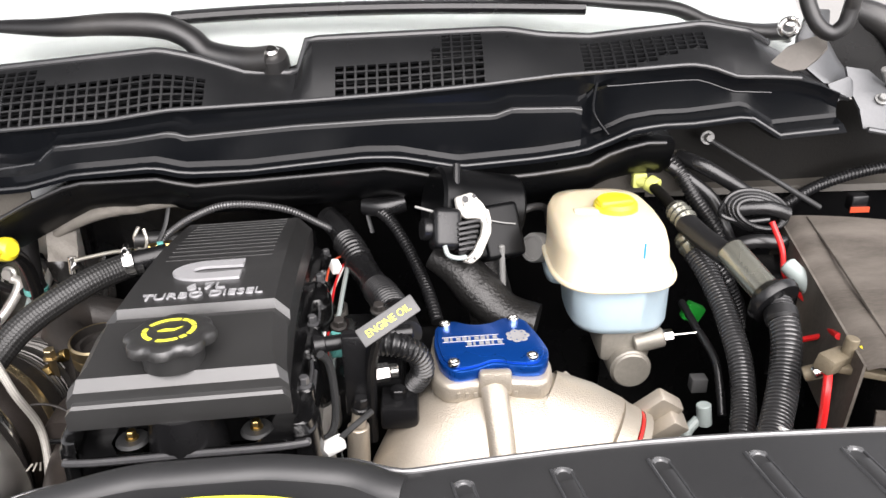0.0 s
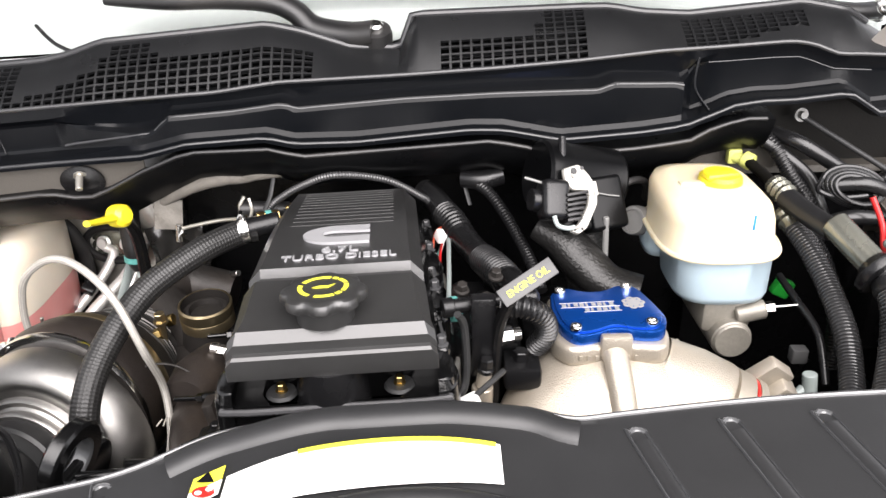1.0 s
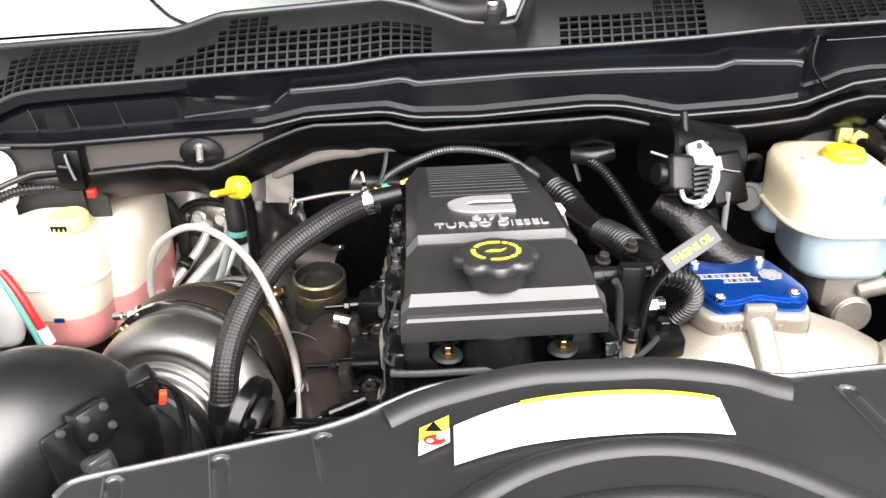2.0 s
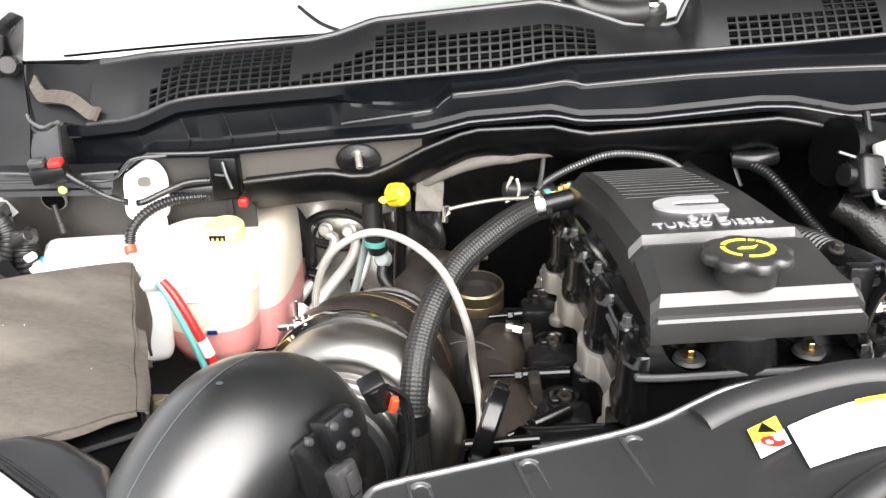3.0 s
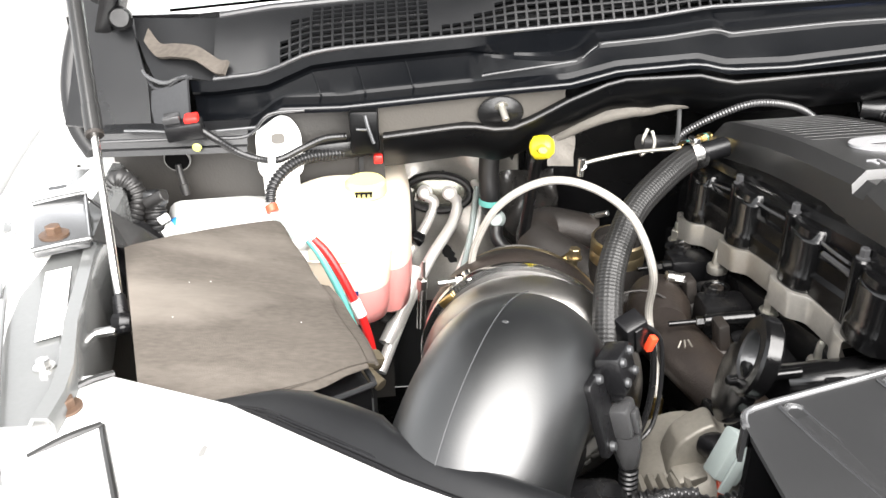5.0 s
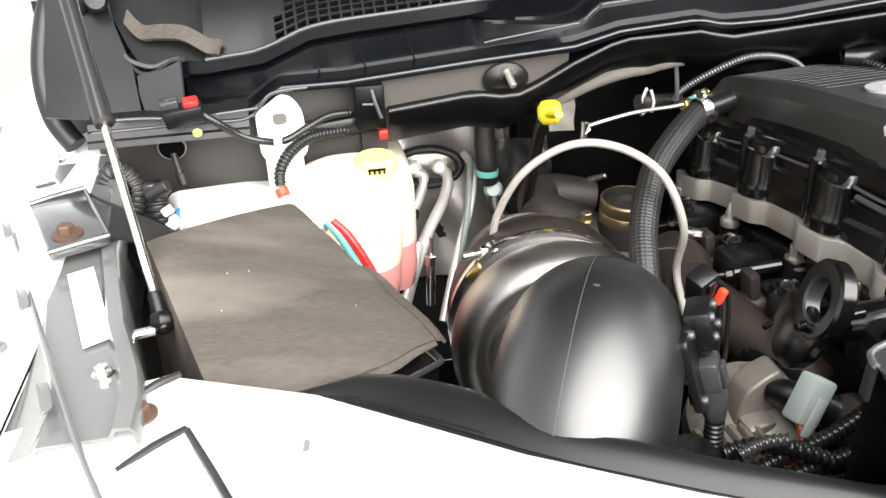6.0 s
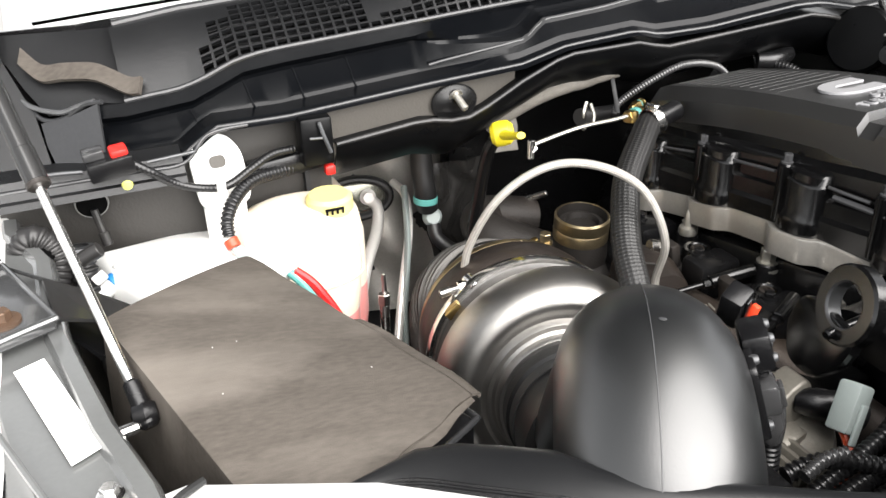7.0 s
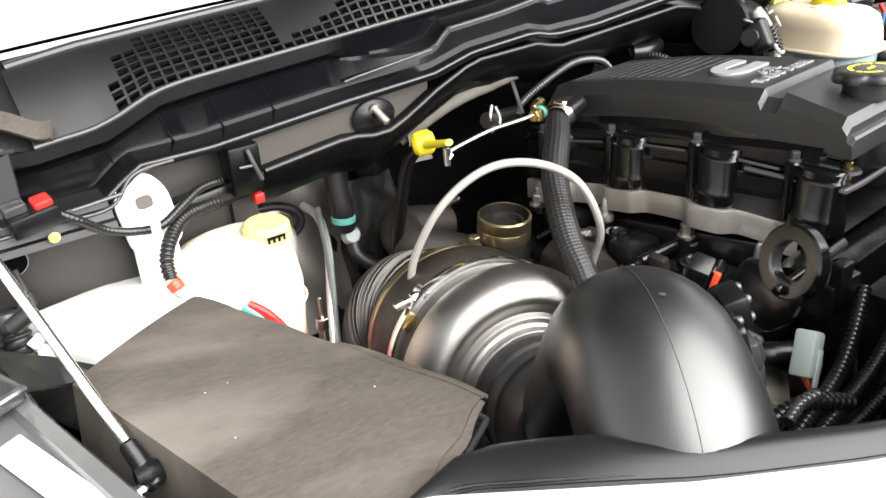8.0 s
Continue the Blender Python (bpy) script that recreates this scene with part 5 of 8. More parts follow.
# ---- air box, duct and intake elbow ----
airbox = thing("air_box", "black plastic air filter box and intake duct", "air box", at=(-0.75, 0.42, 0.95))
A1 = [(-0.965, 0.535), (-0.937, 0.543), (-0.886, 0.560), (-0.858, 0.553), (-0.829, 0.534), (-0.803, 0.514), (-0.785, 0.480), (-0.756, 0.452), (-0.712, 0.430), (-0.656, 0.395), (-0.58, 0.355), (-0.50, 0.33)]
A0 = [(-0.985, 0.525), (-0.945, 0.530), (-0.905, 0.521), (-0.87, 0.498), (-0.84, 0.477), (-0.81, 0.455), (-0.785, 0.436), (-0.755, 0.416), (-0.72, 0.395), (-0.67, 0.366), (-0.60, 0.331), (-0.52, 0.30)]
def duct_row(k):
    return [(a[0] + (b[0] - a[0]) * k, a[1] + (b[1] - a[1]) * k, 1.131 + (0.005 + 0.007 * max(0.0, min(1.0, (a[0] + 0.90) / 0.12))) * math.sin(math.pi / 2 * min(1, k * 1.6)) - 0.010 * max(0.0, k - 0.8) / 0.2) for a, b in zip(A0, A1)]
bm = sheet([duct_row(k) for k in (0.02, 0.12, 0.25, 0.4, 0.55, 0.7, 0.85, 0.95, 1.0)] + [[(x + 0.004, y + 0.004, 1.08) for x, y in A1], [(x, y, 0.9) for x, y in A1]], 0.003)
part("duct", bm, DUCT, airbox, smooth=60)
part("duct_seam", tube([(x, y, 1.131) for x, y in A0], 0.0035, 8, 6), PLASTIC, airbox)
part("duct_seam", tube([(x + 0.003, y + 0.006, 1.132) for x, y in A0], 0.0022, 8, 6), PLASTIC, airbox)
part("box_lid", box(-0.79, -0.60, 0.38, 0.52, 0.85, 1.06, 0.02, 3), PLASTIC, airbox)
elbow = thing("intake_elbow", "large glossy black intake elbow rising to the turbocharger", "intake pipe", at=(-0.74, 0.5, 1.0))
EP = [(-0.732, 0.4815, 0.98), (-0.732, 0.4815, 1.045), (-0.729, 0.488, 1.098), (-0.697, 0.5454, 1.130), (-0.669, 0.5955, 1.101), (-0.669, 0.625, 1.040), (-0.674, 0.645, 0.99)]
part("elbow_tube", tube(EP, 0.0745, 48, 12, radii=[0.0745, 0.0745, 0.0745, 0.0742, 0.071, 0.066, 0.060]), ELBOW, elbow, smooth=80)
ES = spline(EP, 12)
seam = []
for k in range(14, 42):
    t = (ES[k + 1] - ES[k - 1]).normalized()
    lat = Vector((0.864, -0.503, 0.0))
    lat = (lat - t * lat.dot(t)).normalized()
    seam.append(ES[k] + (lat.cross(t) * math.cos(0.1) - lat * math.sin(0.1)) * 0.0744)
part("mould_seam", tube(seam, 0.00045, 6, 2), SEAM, elbow, "fine pale moulding seam")
part("mould_dot", lathe([(0, 0.0005), (0.002, 0.0004), (0.003, 0)], (-0.704, 0.530, 1.2030), (0.05, 0.05, 1), 16), SEAM, elbow, "small pale scuff")

# ---- turbocharger ----
turbo = thing("turbocharger", "turbocharger with bright cast compressor and browned turbine housing", "turbocharger", at=(-0.68, 0.78, 0.9))
TC, TA = Vector((-0.634, 0.794, 0.956)), Vector((-0.239, -0.957, 0.165)).normalized()
part("compressor_housing", lathe([(0.060, 0.058), (0.074, 0.058), (0.0765, 0.055), (0.077, 0.048), (0.080, 0.045), (0.0855, 0.046), (0.088, 0.043), (0.090, 0.038), (0.096, 0.038), (0.100, 0.041), (0.108, 0.041), (0.118, 0.036), (0.126, 0.026), (0.132, 0.012), (0.1345, 0.000), (0.135, -0.006), (0.130, -0.012), (0.112, -0.016), (0.06, -0.018)], TC, TA, 96), CAST, turbo, "bright cast compressor housing", smooth=40)
part("inlet_coupler", lathe([(0.060, 0.056), (0.0700, 0.058), (0.0715, 0.064), (0.0715, 0.078), (0.0685, 0.082), (0.0685, 0.108), (0.0705, 0.112), (0.0705, 0.150), (0.060, 0.156)], TC, TA, 56), RUBBER, turbo, "black stepped inlet coupler")
part("band_clamp", lathe([(0.0684, 0.086), (0.0700, 0.086), (0.0700, 0.100), (0.0684, 0.100)], TC, TA, 56), GREYMETAL, turbo)
TT = TC + Vector((-0.022, 0.0, 0.024))
part("backing_plate", lathe([(0.110, 0.0), (0.122, -0.006), (0.124, -0.030), (0.120, -0.036)], TC + (TT - TC) * 0.4, TA, 64), CASTIRON, turbo, "dark housing between the clamps")
part("band_clamp", lathe([(0.112, -0.030), (0.1235, -0.031), (0.1255, -0.036), (0.1255, -0.041), (0.1235, -0.046), (0.112, -0.047)], TC + (TT - TC) * 0.7, TA, 72), CHROME, turbo, "bright v-band clamp")
CL, CR = Vector((-0.734, 0.869, 1.057)), Vector((-0.634, 0.858, 1.077))
cd = (CR - CL).normalized()
part("clamp_screw", join(cyl(CL, CR - cd * 0.02, 0.0034, seg=12), cyl(CL - cd * 0.004, CL + cd * 0.010, 0.0050, seg=12)), STEEL, turbo, "threaded clamp screw")
for k in (0.34, 0.62):
    q = CL.lerp(CR, k)
    part("trunnion", join(cyl(q + Vector((0.002, -0.009, -0.002)), q + Vector((-0.002, 0.009, 0.002)), 0.0078, seg=16), cyl(q - cd * 0.012, q + cd * 0.012, 0.0060, seg=12)), CHROME, turbo, "bright clamp trunnion")
part("clamp_nut", cyl(CL.lerp(CR, 0.18), CL.lerp(CR, 0.26), 0.0068, seg=6), CHROME, turbo)
part("clamp_tongue", tube([CL.lerp(CR, 0.6), CL.lerp(CR, 0.8) + Vector((0, 0, 0.004)), CR + Vector((0.012, 0.004, -0.004))], 0.0050, 8, 5, squash=0.25), CHROME, turbo)
part("gold_tag", moved(box(-0.010, 0.010, -0.002, 0.002, -0.006, 0.006, 0.001), Matrix.Translation((-0.728, 0.852, 1.040)) @ pose(0, 0, 0, 0, -40, 0)), BRASS, turbo, "small brass tag")
part("turbine_housing", lathe([(0.108, -0.040), (0.117, -0.050), (0.121, -0.070), (0.120, -0.095), (0.113, -0.114), (0.10, -0.12)], TT, TA, 64), BROWN, turbo, "heat-browned turbine housing")
part("band_clamp", lathe([(0.100, -0.108), (0.1155, -0.110), (0.1170, -0.116), (0.1155, -0.122), (0.100, -0.124)], TT, TA, 64), BRONZE, turbo, "straw-coloured band clamp")
part("outlet_cone", lathe([(0.110, -0.120), (0.106, -0.150), (0.098, -0.160)], TT, TA, 64), CASTIRON, turbo)
OB = TT - TA * 0.135
part("flex_pipe", tube([OB, OB - TA * 0.05 + Vector((-0.006, 0, 0)), OB - TA * 0.11 + Vector((-0.02, 0.0, -0.02)), OB - TA * 0.16 + Vector((-0.02, 0, -0.09))], 0.094, 40, 10, ribs=0.0022, pitch=0.0040), FLEX, turbo, "ribbed exhaust down pipe")
part("actuator_stud", join(cyl((-0.752, 1.030, 0.955), (-0.750, 1.034, 1.006), 0.003), cyl((-0.7535, 1.029, 0.962), (-0.7525, 1.030, 0.978), 0.0085, seg=6), cyl((-0.757, 1.022, 0.90), (-0.753, 1.029, 0.962), 0.0065)), STEEL, turbo)
raised = TC + TA * 0.050
for k in range(7):
    a = radians(-28 - 7.5 * k)
    u = TA.cross(Vector((0, 0, 1))).normalized()
    v = u.cross(TA)
    q = raised + (-u * math.cos(a) + v * math.sin(a) * -1 * -1) * 0.104
    part("cast_character", moved(box(-0.0028, 0.0028, -0.005, 0.005, -0.0015, 0.0015, 0.0008), Matrix.Translation(q) @ frame_of(TA) @ pose(0, 0, 0, 0, 0, 90 - math.degrees(a))), CAST, turbo)

# ---- exhaust manifold and thermostat housing beside the head ----
manifold = thing("exhaust_manifold", "dark cast iron exhaust manifold along the head", "manifold", at=(-0.45, 0.75, 0.95))
part("log_pipe", tube([(-0.372, 0.575, 0.945), (-0.400, 0.62, 0.968), (-0.421, 0.678, 0.985), (-0.440, 0.735, 0.993), (-0.452, 0.79, 0.994), (-0.458, 0.845, 0.985), (-0.462, 0.90, 0.975)], 0.033, 28, 8, radii=[0.030, 0.030, 0.031, 0.032, 0.034, 0.036, 0.036]), BROWN, manifold, "heat-browned smooth cast pipe")
part("joint_collar", tube([(-0.470, 0.805, 1.015), (-0.462, 0.850, 1.012), (-0.452, 0.895, 1.008)], 0.040, 28, 6, radii=[0.030, 0.040, 0.034]), BROWN, manifold)
part("casting_ridge", tube([(-0.500 + 0.05 * math.sin(a), 0.815 + 0.012 * math.cos(a), 1.018 + 0.040 * math.cos(a)) for a in np.linspace(-0.4, 1.9, 14)], 0.0016, 6, 2), CASTIRON, manifold)
part("rear_pipe", tube([(-0.495, 0.985, 0.985), (-0.54, 1.03, 0.998), (-0.575, 1.075, 1.008), (-0.555, 1.125, 1.010), (-0.48, 1.12, 0.995)], 0.032, 24, 8), CASTIRON, manifold)
for k in range(3):
    part("cast_mark", moved(box(-0.0008, 0.0008, -0.005, 0.005, -0.0008, 0.0008, 0), Matrix.Translation((-0.477 + 0.006 * k, 0.735, 1.0385 + 0.0005 * k)) @ pose(0, 0, 0, 28, 20, 25 * (k - 1))), DULLCAST, manifold, "scratched pale mark")
for y in (0.865, 0.757):
    part("port_flange", join(moved(box(-0.007, 0.007, -0.013, 0.013, -0.034, 0.024, 0.004), Matrix.Translation((-0.420, y, 1.030)) @ pose(0, 0, 0, 0, -10, 0)), tube([(-0.45, y, 0.995), (-0.40, y, 1.005)], 0.024, 16, 4)), CASTIRON, manifold)
    if y > 0.8:
        part("flange_stud", join(cyl((-0.424, y + 0.004, 1.046), (-0.444, y + 0.006, 1.050), 0.0075, seg=6), cyl((-0.440, y + 0.006, 1.049), (-0.450, y + 0.007, 1.051), 0.0085, seg=18)), STEEL, manifold)
for tip, base in (((-0.474, 0.783, 1.036), (-0.380, 0.765, 1.052)), ((-0.461, 0.661, 1.043), (-0.392, 0.690, 1.056)), ((-0.47, 0.925, 1.035), (-0.39, 0.935, 1.036))):
    tip, base = Vector(tip), Vector(base)
    part("long_stud", join(cyl(tip, tip.lerp(base, 0.35), 0.0034, seg=12), cyl(tip.lerp(base, 0.32), tip.lerp(base, 0.42), 0.0062, seg=6), cyl(tip.lerp(base, 0.42), base, 0.0078, seg=16)), COVER, manifold, "glossy black stud")
for x, y, z in ((-0.387, 1.012, 1.060), (-0.377, 0.888, 1.074), (-0.366, 0.760, 1.088)):
    part("stud_boss", cyl((x, y, z - 0.10), (x, y, z - 0.026), 0.014, seg=20, bevel=0.002), PLASTIC, manifold)
    part("head_stud", join(lathe([(0, 0.002), (0.0125, 0.002), (0.0125, 0), (0, 0)], (x, y, z - 0.027), (0, 0, 1), 24), cyl((x, y, z - 0.026), (x, y, z - 0.010), 0.0092, seg=6), cyl((x, y, z - 0.012), (x, y, z + 0.002), 0.0055, seg=14, bevel=0.0015)), ZINC, manifold, "dull zinc stud and nut")
outlet = thing("coolant_outlet", "dark cast coolant outlet with a straw-coloured zinc ring", "pipe fitting", at=(-0.47, 1.0, 0.95))
part("neck", join(lathe([(0.085, -0.11), (0.070, -0.06), (0.052, -0.04), (0.040, -0.03), (0.037, 0.0)], (-0.483, 0.979, 1.026), (0, -0.1, 1), 32)), CASTIRON, outlet)
part("zinc_ring", lathe([(0.0330, 0.000), (0.0375, 0.000), (0.0375, 0.014), (0.0365, 0.016), (0.0375, 0.018), (0.0375, 0.032), (0.0345, 0.034), (0.0335, 0.030)], (-0.483, 0.979, 1.026), (0, -0.1, 1), 40), BRONZE, outlet, "straw-coloured zinc-plated ring")
part("bore", lathe([(0.0335, 0.033), (0.0330, 0.020), (0.029, 0.018), (0.028, 0.024), (0.024, 0.024), (0.022, 0.016), (0, 0.015)], (-0.483, 0.979, 1.026), (0, -0.1, 1), 40), CASTIRON, outlet, "dark stepped plug inside the ring")
part("plug", join(cyl((-0.560, 0.960, 1.014), (-0.548, 0.964, 1.018), 0.009, seg=6)), BRASS, outlet)
part("flange_bolt", join(cyl((-0.546, 0.968, 0.985), (-0.546, 0.966, 1.036), 0.0052), cyl((-0.546, 0.966, 1.036), (-0.546, 0.965, 1.050), 0.0078, seg=6), lathe([(0, 0), (0.0105, 0), (0.0105, 0.003), (0, 0.003)], (-0.546, 0.966, 1.034), (0, 0, 1), 20)), BRONZE, outlet)

# ---- coolant degas bottle ----
degas = thing("coolant_bottle", "white translucent coolant bottle with yellow cap, pink coolant inside", "coolant bottle", at=(-0.86, 1.0, 0.9))
DC = (-0.868, 0.998)
def bottle_levels(rows):
    return [(DC[0] + dx, DC[1] + dy, a * 0.92, b, z, 40, 2.5) for dx, dy, a, b, z in rows]
part("upper_shell", shell(bottle_levels([(0.004, 0.0, 0.071, 0.055, 1.005), (0.003, 0.0, 0.075, 0.058, 1.025), (0.002, 0.0, 0.079, 0.060, 1.050), (0.002, 0.0, 0.081, 0.061, 1.080), (0.001, 0, 0.078, 0.059, 1.106), (0.002, 0, 0.071, 0.054, 1.123), (0.004, 0, 0.060, 0.047, 1.135), (0.008, 0, 0.045, 0.036, 1.142), (0.012, 0, 0.03, 0.026, 1.144)])), DEGAS, degas, "white translucent upper shell", smooth=60)
part("moulded_seam", tube([(DC[0] + 0.003 + 0.0750 * math.copysign(abs(math.cos(a)) ** 0.8, math.cos(a)), DC[1] + 0.0612 * math.copysign(abs(math.sin(a)) ** 0.8, math.sin(a)), 1.058) for a in np.linspace(0, 2 * math.pi, 49)], 0.0016, 6, 2), DEGAS, degas)
part("coolant_level", shell(bottle_levels([(0.012, 0.0, 0.040, 0.034, 0.945), (0.010, 0.0, 0.058, 0.046, 0.952), (0.007, 0.0, 0.066, 0.052, 0.972), (0.004, 0.0, 0.071, 0.055, 1.005)]), top=False), COOLANT, degas, "pink coolant seen through the shell", smooth=60)
def lobe_levels(rows):
    return [(-0.815, 1.125, a, b, z, 40, 3.5) for a, b, z in rows]
part("rear_lobe", shell(lobe_levels([(0.050, 0.116, 1.005), (0.0505, 0.117, 1.04), (0.0500, 0.117, 1.075), (0.046, 0.113, 1.098), (0.036, 0.102, 1.110), (0.02, 0.08, 1.114)])), DEGAS, degas, "white translucent rear lobe", smooth=60)
part("rear_coolant", shell(lobe_levels([(0.030, 0.08, 0.925), (0.046, 0.112, 0.935), (0.049, 0.115, 0.96), (0.050, 0.116, 1.005)]), top=False), COOLANT, degas, "pink coolant in the rear lobe", smooth=60)
part("strap", tube([(-0.845, 1.200, 1.114), (-0.812, 1.225, 1.098), (-0.783, 1.240, 1.062), (-0.770, 1.243, 1.030), (-0.764, 1.244, 0.99), (-0.764, 1.240, 0.93)], 0.006, 10, 6, squash=1.8), RUBBER, degas, "black rubber retaining strap")
part("ink_mark", moved(box(-0.007, 0.007, -0.001, 0.001, -0.003, 0.003, 0), Matrix.Translation((-0.848, 0.9365, 1.010))), BLUE, degas, "small blue ink mark")
dcap = part("cap", join(cyl((-0.825, 0.985, 1.132), (-0.825, 0.984, 1.154), 0.028, 0.027, bevel=0.004)), PALECAP, degas, "pale yellow pressure cap")
for k in range(14):
    a = 2 * math.pi * k / 14
    part("cap_rib", cyl((-0.825 + 0.0280 * math.cos(a), 0.985 + 0.0280 * math.sin(a), 1.136), (-0.825 + 0.0268 * math.cos(a), 0.9845 + 0.0268 * math.sin(a), 1.151), 0.0022, seg=6, bevel=0.0005), PALECAP, dcap)
part("hazard_strip", moved(box(-0.012, 0.012, -0.004, 0.004, -0.001, 0.001, 0), Matrix.Translation((-0.820, 1.010, 1.150)) @ pose(0, 0, 0, 30, 0, 0)), YELLOWP, dcap, "yellow strip with black hatching")
for k in range(5):
    part("hatching", moved(box(-0.0008, 0.0008, -0.0038, 0.0038, 0.0008, 0.0014, 0), Matrix.Translation((-0.829 + 0.0045 * k, 1.010, 1.150)) @ pose(0, 0, 0, 30, 0, 0)), PLASTIC, dcap)
part("cap_print", plate([(-0.012, -0.003), (0.012, -0.003), (0.012, 0.004), (-0.012, 0.004)], 0.0004, m=Matrix.Translation((-0.825, 0.984, 1.1548))), PLASTIC, dcap)
part("brown_patch", sheet([[(x, y, 1.1395 - 0.55 * max(0.0, math.hypot((x + 0.866) / 0.92, (y - 0.998) * 1.3) - 0.030) + 0.0025) for x in np.linspace(-0.898 + 0.02 * k, -0.848 + 0.012 * k, 8)] for k, y in enumerate((1.012, 1.024, 1.036, 1.046))], 0.0008), TAN, degas, "tan patch on the shoulder")
tank = thing("washer_bottle", "white plastic washer bottle behind the battery", "washer bottle", at=(-1.0, 0.99, 0.95))
part("tank_body", moved(box(-0.085, 0.075, -0.09, 0.06, -0.15, 0.0, 0.018, 3), Matrix.Translation((-0.995, 1.00, 1.116)) @ pose(0, 0, 0, -3, 6, 22)), WHITEP, tank)
part("mount_tab", plate(rounded([(-0.030, -0.050), (0.030, -0.050), (0.030, 0.012), (0.016, 0.034), (-0.016, 0.034), (-0.030, 0.012)], 0.02, 6), 0.006, 0.0015, m=Matrix.Translation((-0.938, 1.026, 1.196)) @ pose(0, 0, 0, 66, 0, 8)), WHITEP, tank, "white mounting tab with a slot")
part("tab_stem", sheet([[(-0.962 + 0.048 * u, 1.018 + 0.004 * math.sin(3 * u), z) for u in (0, 0.3, 0.7, 1)] for z in (1.165, 1.14, 1.11)], 0.004), WHITEP, tank)
part("slot", plate(rounded([(-0.009, -0.007), (0.009, -0.007), (0.009, 0.007), (-0.009, 0.007)], 0.007, 5), 0.001, m=Matrix.Translation((-0.938, 1.0225, 1.2005)) @ pose(0, 0, 0, 66, 0, 8)), BEIGE, tank)
part("pump_nozzle", join(cyl((-1.052, 0.975, 1.112), (-1.088, 0.958, 1.098), 0.0095), cyl((-1.050, 0.976, 1.114), (-1.062, 0.970, 1.109), 0.015)), WHITEP, tank)
part("pump_band", cyl((-1.066, 0.9685, 1.1070), (-1.073, 0.9652, 1.1042), 0.0112), INK, tank, "blue band")
part("loose_cap", moved(cyl((0, 0, 0), (0.012, 0.004, 0.006), 0.0055), Matrix.Translation((-1.088, 0.952, 1.118))), WHITEP, tank, "small white cap")


part("printed_bar", box(-0.838, -0.816, 0.9535, 0.9550, 1.1445, 1.1475, 0), PLASTIC, degas, "black print on the cap")
for k in range(4):
    part("printed_bar", box(-0.8375 + 0.0062 * k, -0.8350 + 0.0062 * k, 0.9535, 0.9550, 1.1400, 1.1445, 0), PLASTIC, degas, "black print on the cap")

# ---- wipers on the glass ----
wiper = thing("windscreen_wiper", "grey-black windscreen wiper with pivot nut", "wiper", group="windscreen wipers", at=(-0.235, 1.14, 1.37))
part("arm", tube([(-0.236, 1.142, 1.396), (-0.275, 1.152, 1.392), (-0.325, 1.160, 1.402), (-0.350, 1.162, 1.424), (-0.385, 1.160, 1.440), (-0.45, 1.160, 1.444), (-0.53, 1.165, 1.441), (-0.62, 1.18, 1.442)], 0.0085, 14, 8, radii=[0.023, 0.023, 0.021, 0.020, 0.021, 0.019, 0.016, 0.010], squash=0.8), RUBBER, wiper)
part("pivot_boss", lathe([(0.022, -0.03), (0.022, -0.004), (0.020, 0.004), (0.014, 0.006), (0, 0.006)], (-0.234, 1.141, 1.398), (0, -0.45, 0.9), 24), RUBBER, wiper)
part("pivot_nut", lathe([(0.0095, 0.005), (0.0105, 0.006), (0.0105, 0.012), (0.007, 0.0145), (0, 0.0145)], (-0.234, 1.141, 1.398), (0, -0.45, 0.9), 20), CHROME, wiper)
wiper2 = thing("windscreen_wiper", "grey-black windscreen wiper with its blade resting on the glass", "wiper", group="windscreen wipers", at=(0.53, 1.26, 1.37))
part("arm", tube([(0.530, 1.262, 1.394), (0.49, 1.245, 1.396), (0.44, 1.235, 1.404), (0.395, 1.230, 1.416), (0.34, 1.225, 1.438), (0.24, 1.22, 1.449), (0.08, 1.24, 1.462)], 0.0085, 14, 8, radii=[0.018, 0.017, 0.016, 0.015, 0.014, 0.011, 0.008], squash=0.75), RUBBER, wiper2)
part("pivot_nut", lathe([(0.014, -0.02), (0.014, 0.0), (0.0105, 0.004), (0.0105, 0.012), (0.007, 0.0145), (0, 0.0145)], (0.534, 1.262, 1.398), (0, -0.45, 0.9), 20), CHROME, wiper2)
blade = part("blade", tube([(-0.385, 1.225, 1.440), (-0.25, 1.225, 1.446), (-0.08, 1.225, 1.448), (0.06, 1.225, 1.446), (0.212, 1.225, 1.441)], 0.013, 10, 6, squash=0.8), PLASTIC, wiper2, "long black wiper blade")
part("rubber_strip", tube([(-0.378, 1.212, 1.424), (-0.1, 1.212, 1.431), (0.21, 1.212, 1.425)], 0.0065, 8, 8), GLASSEDGE, blade, "squeegee with a pale green sheen")
part("bridge", join(box(-0.135, -0.09, 1.214, 1.234, 1.436, 1.456, 0.003), tube([(-0.155, 1.222, 1.424), (-0.12, 1.222, 1.430), (-0.07, 1.222, 1.424)], 0.004, 8, 4)), PLASTIC, blade)
antenna = thing("glass_trim_strip", "thin black strip on the windscreen glass", "trim", at=(-0.70, 1.3, 1.4))
part("strip", tube([(-0.735, 1.195, 1.405), (-0.70, 1.165, 1.385), (-0.66, 1.140, 1.375)], 0.003, 8, 4), PLASTIC, antenna)

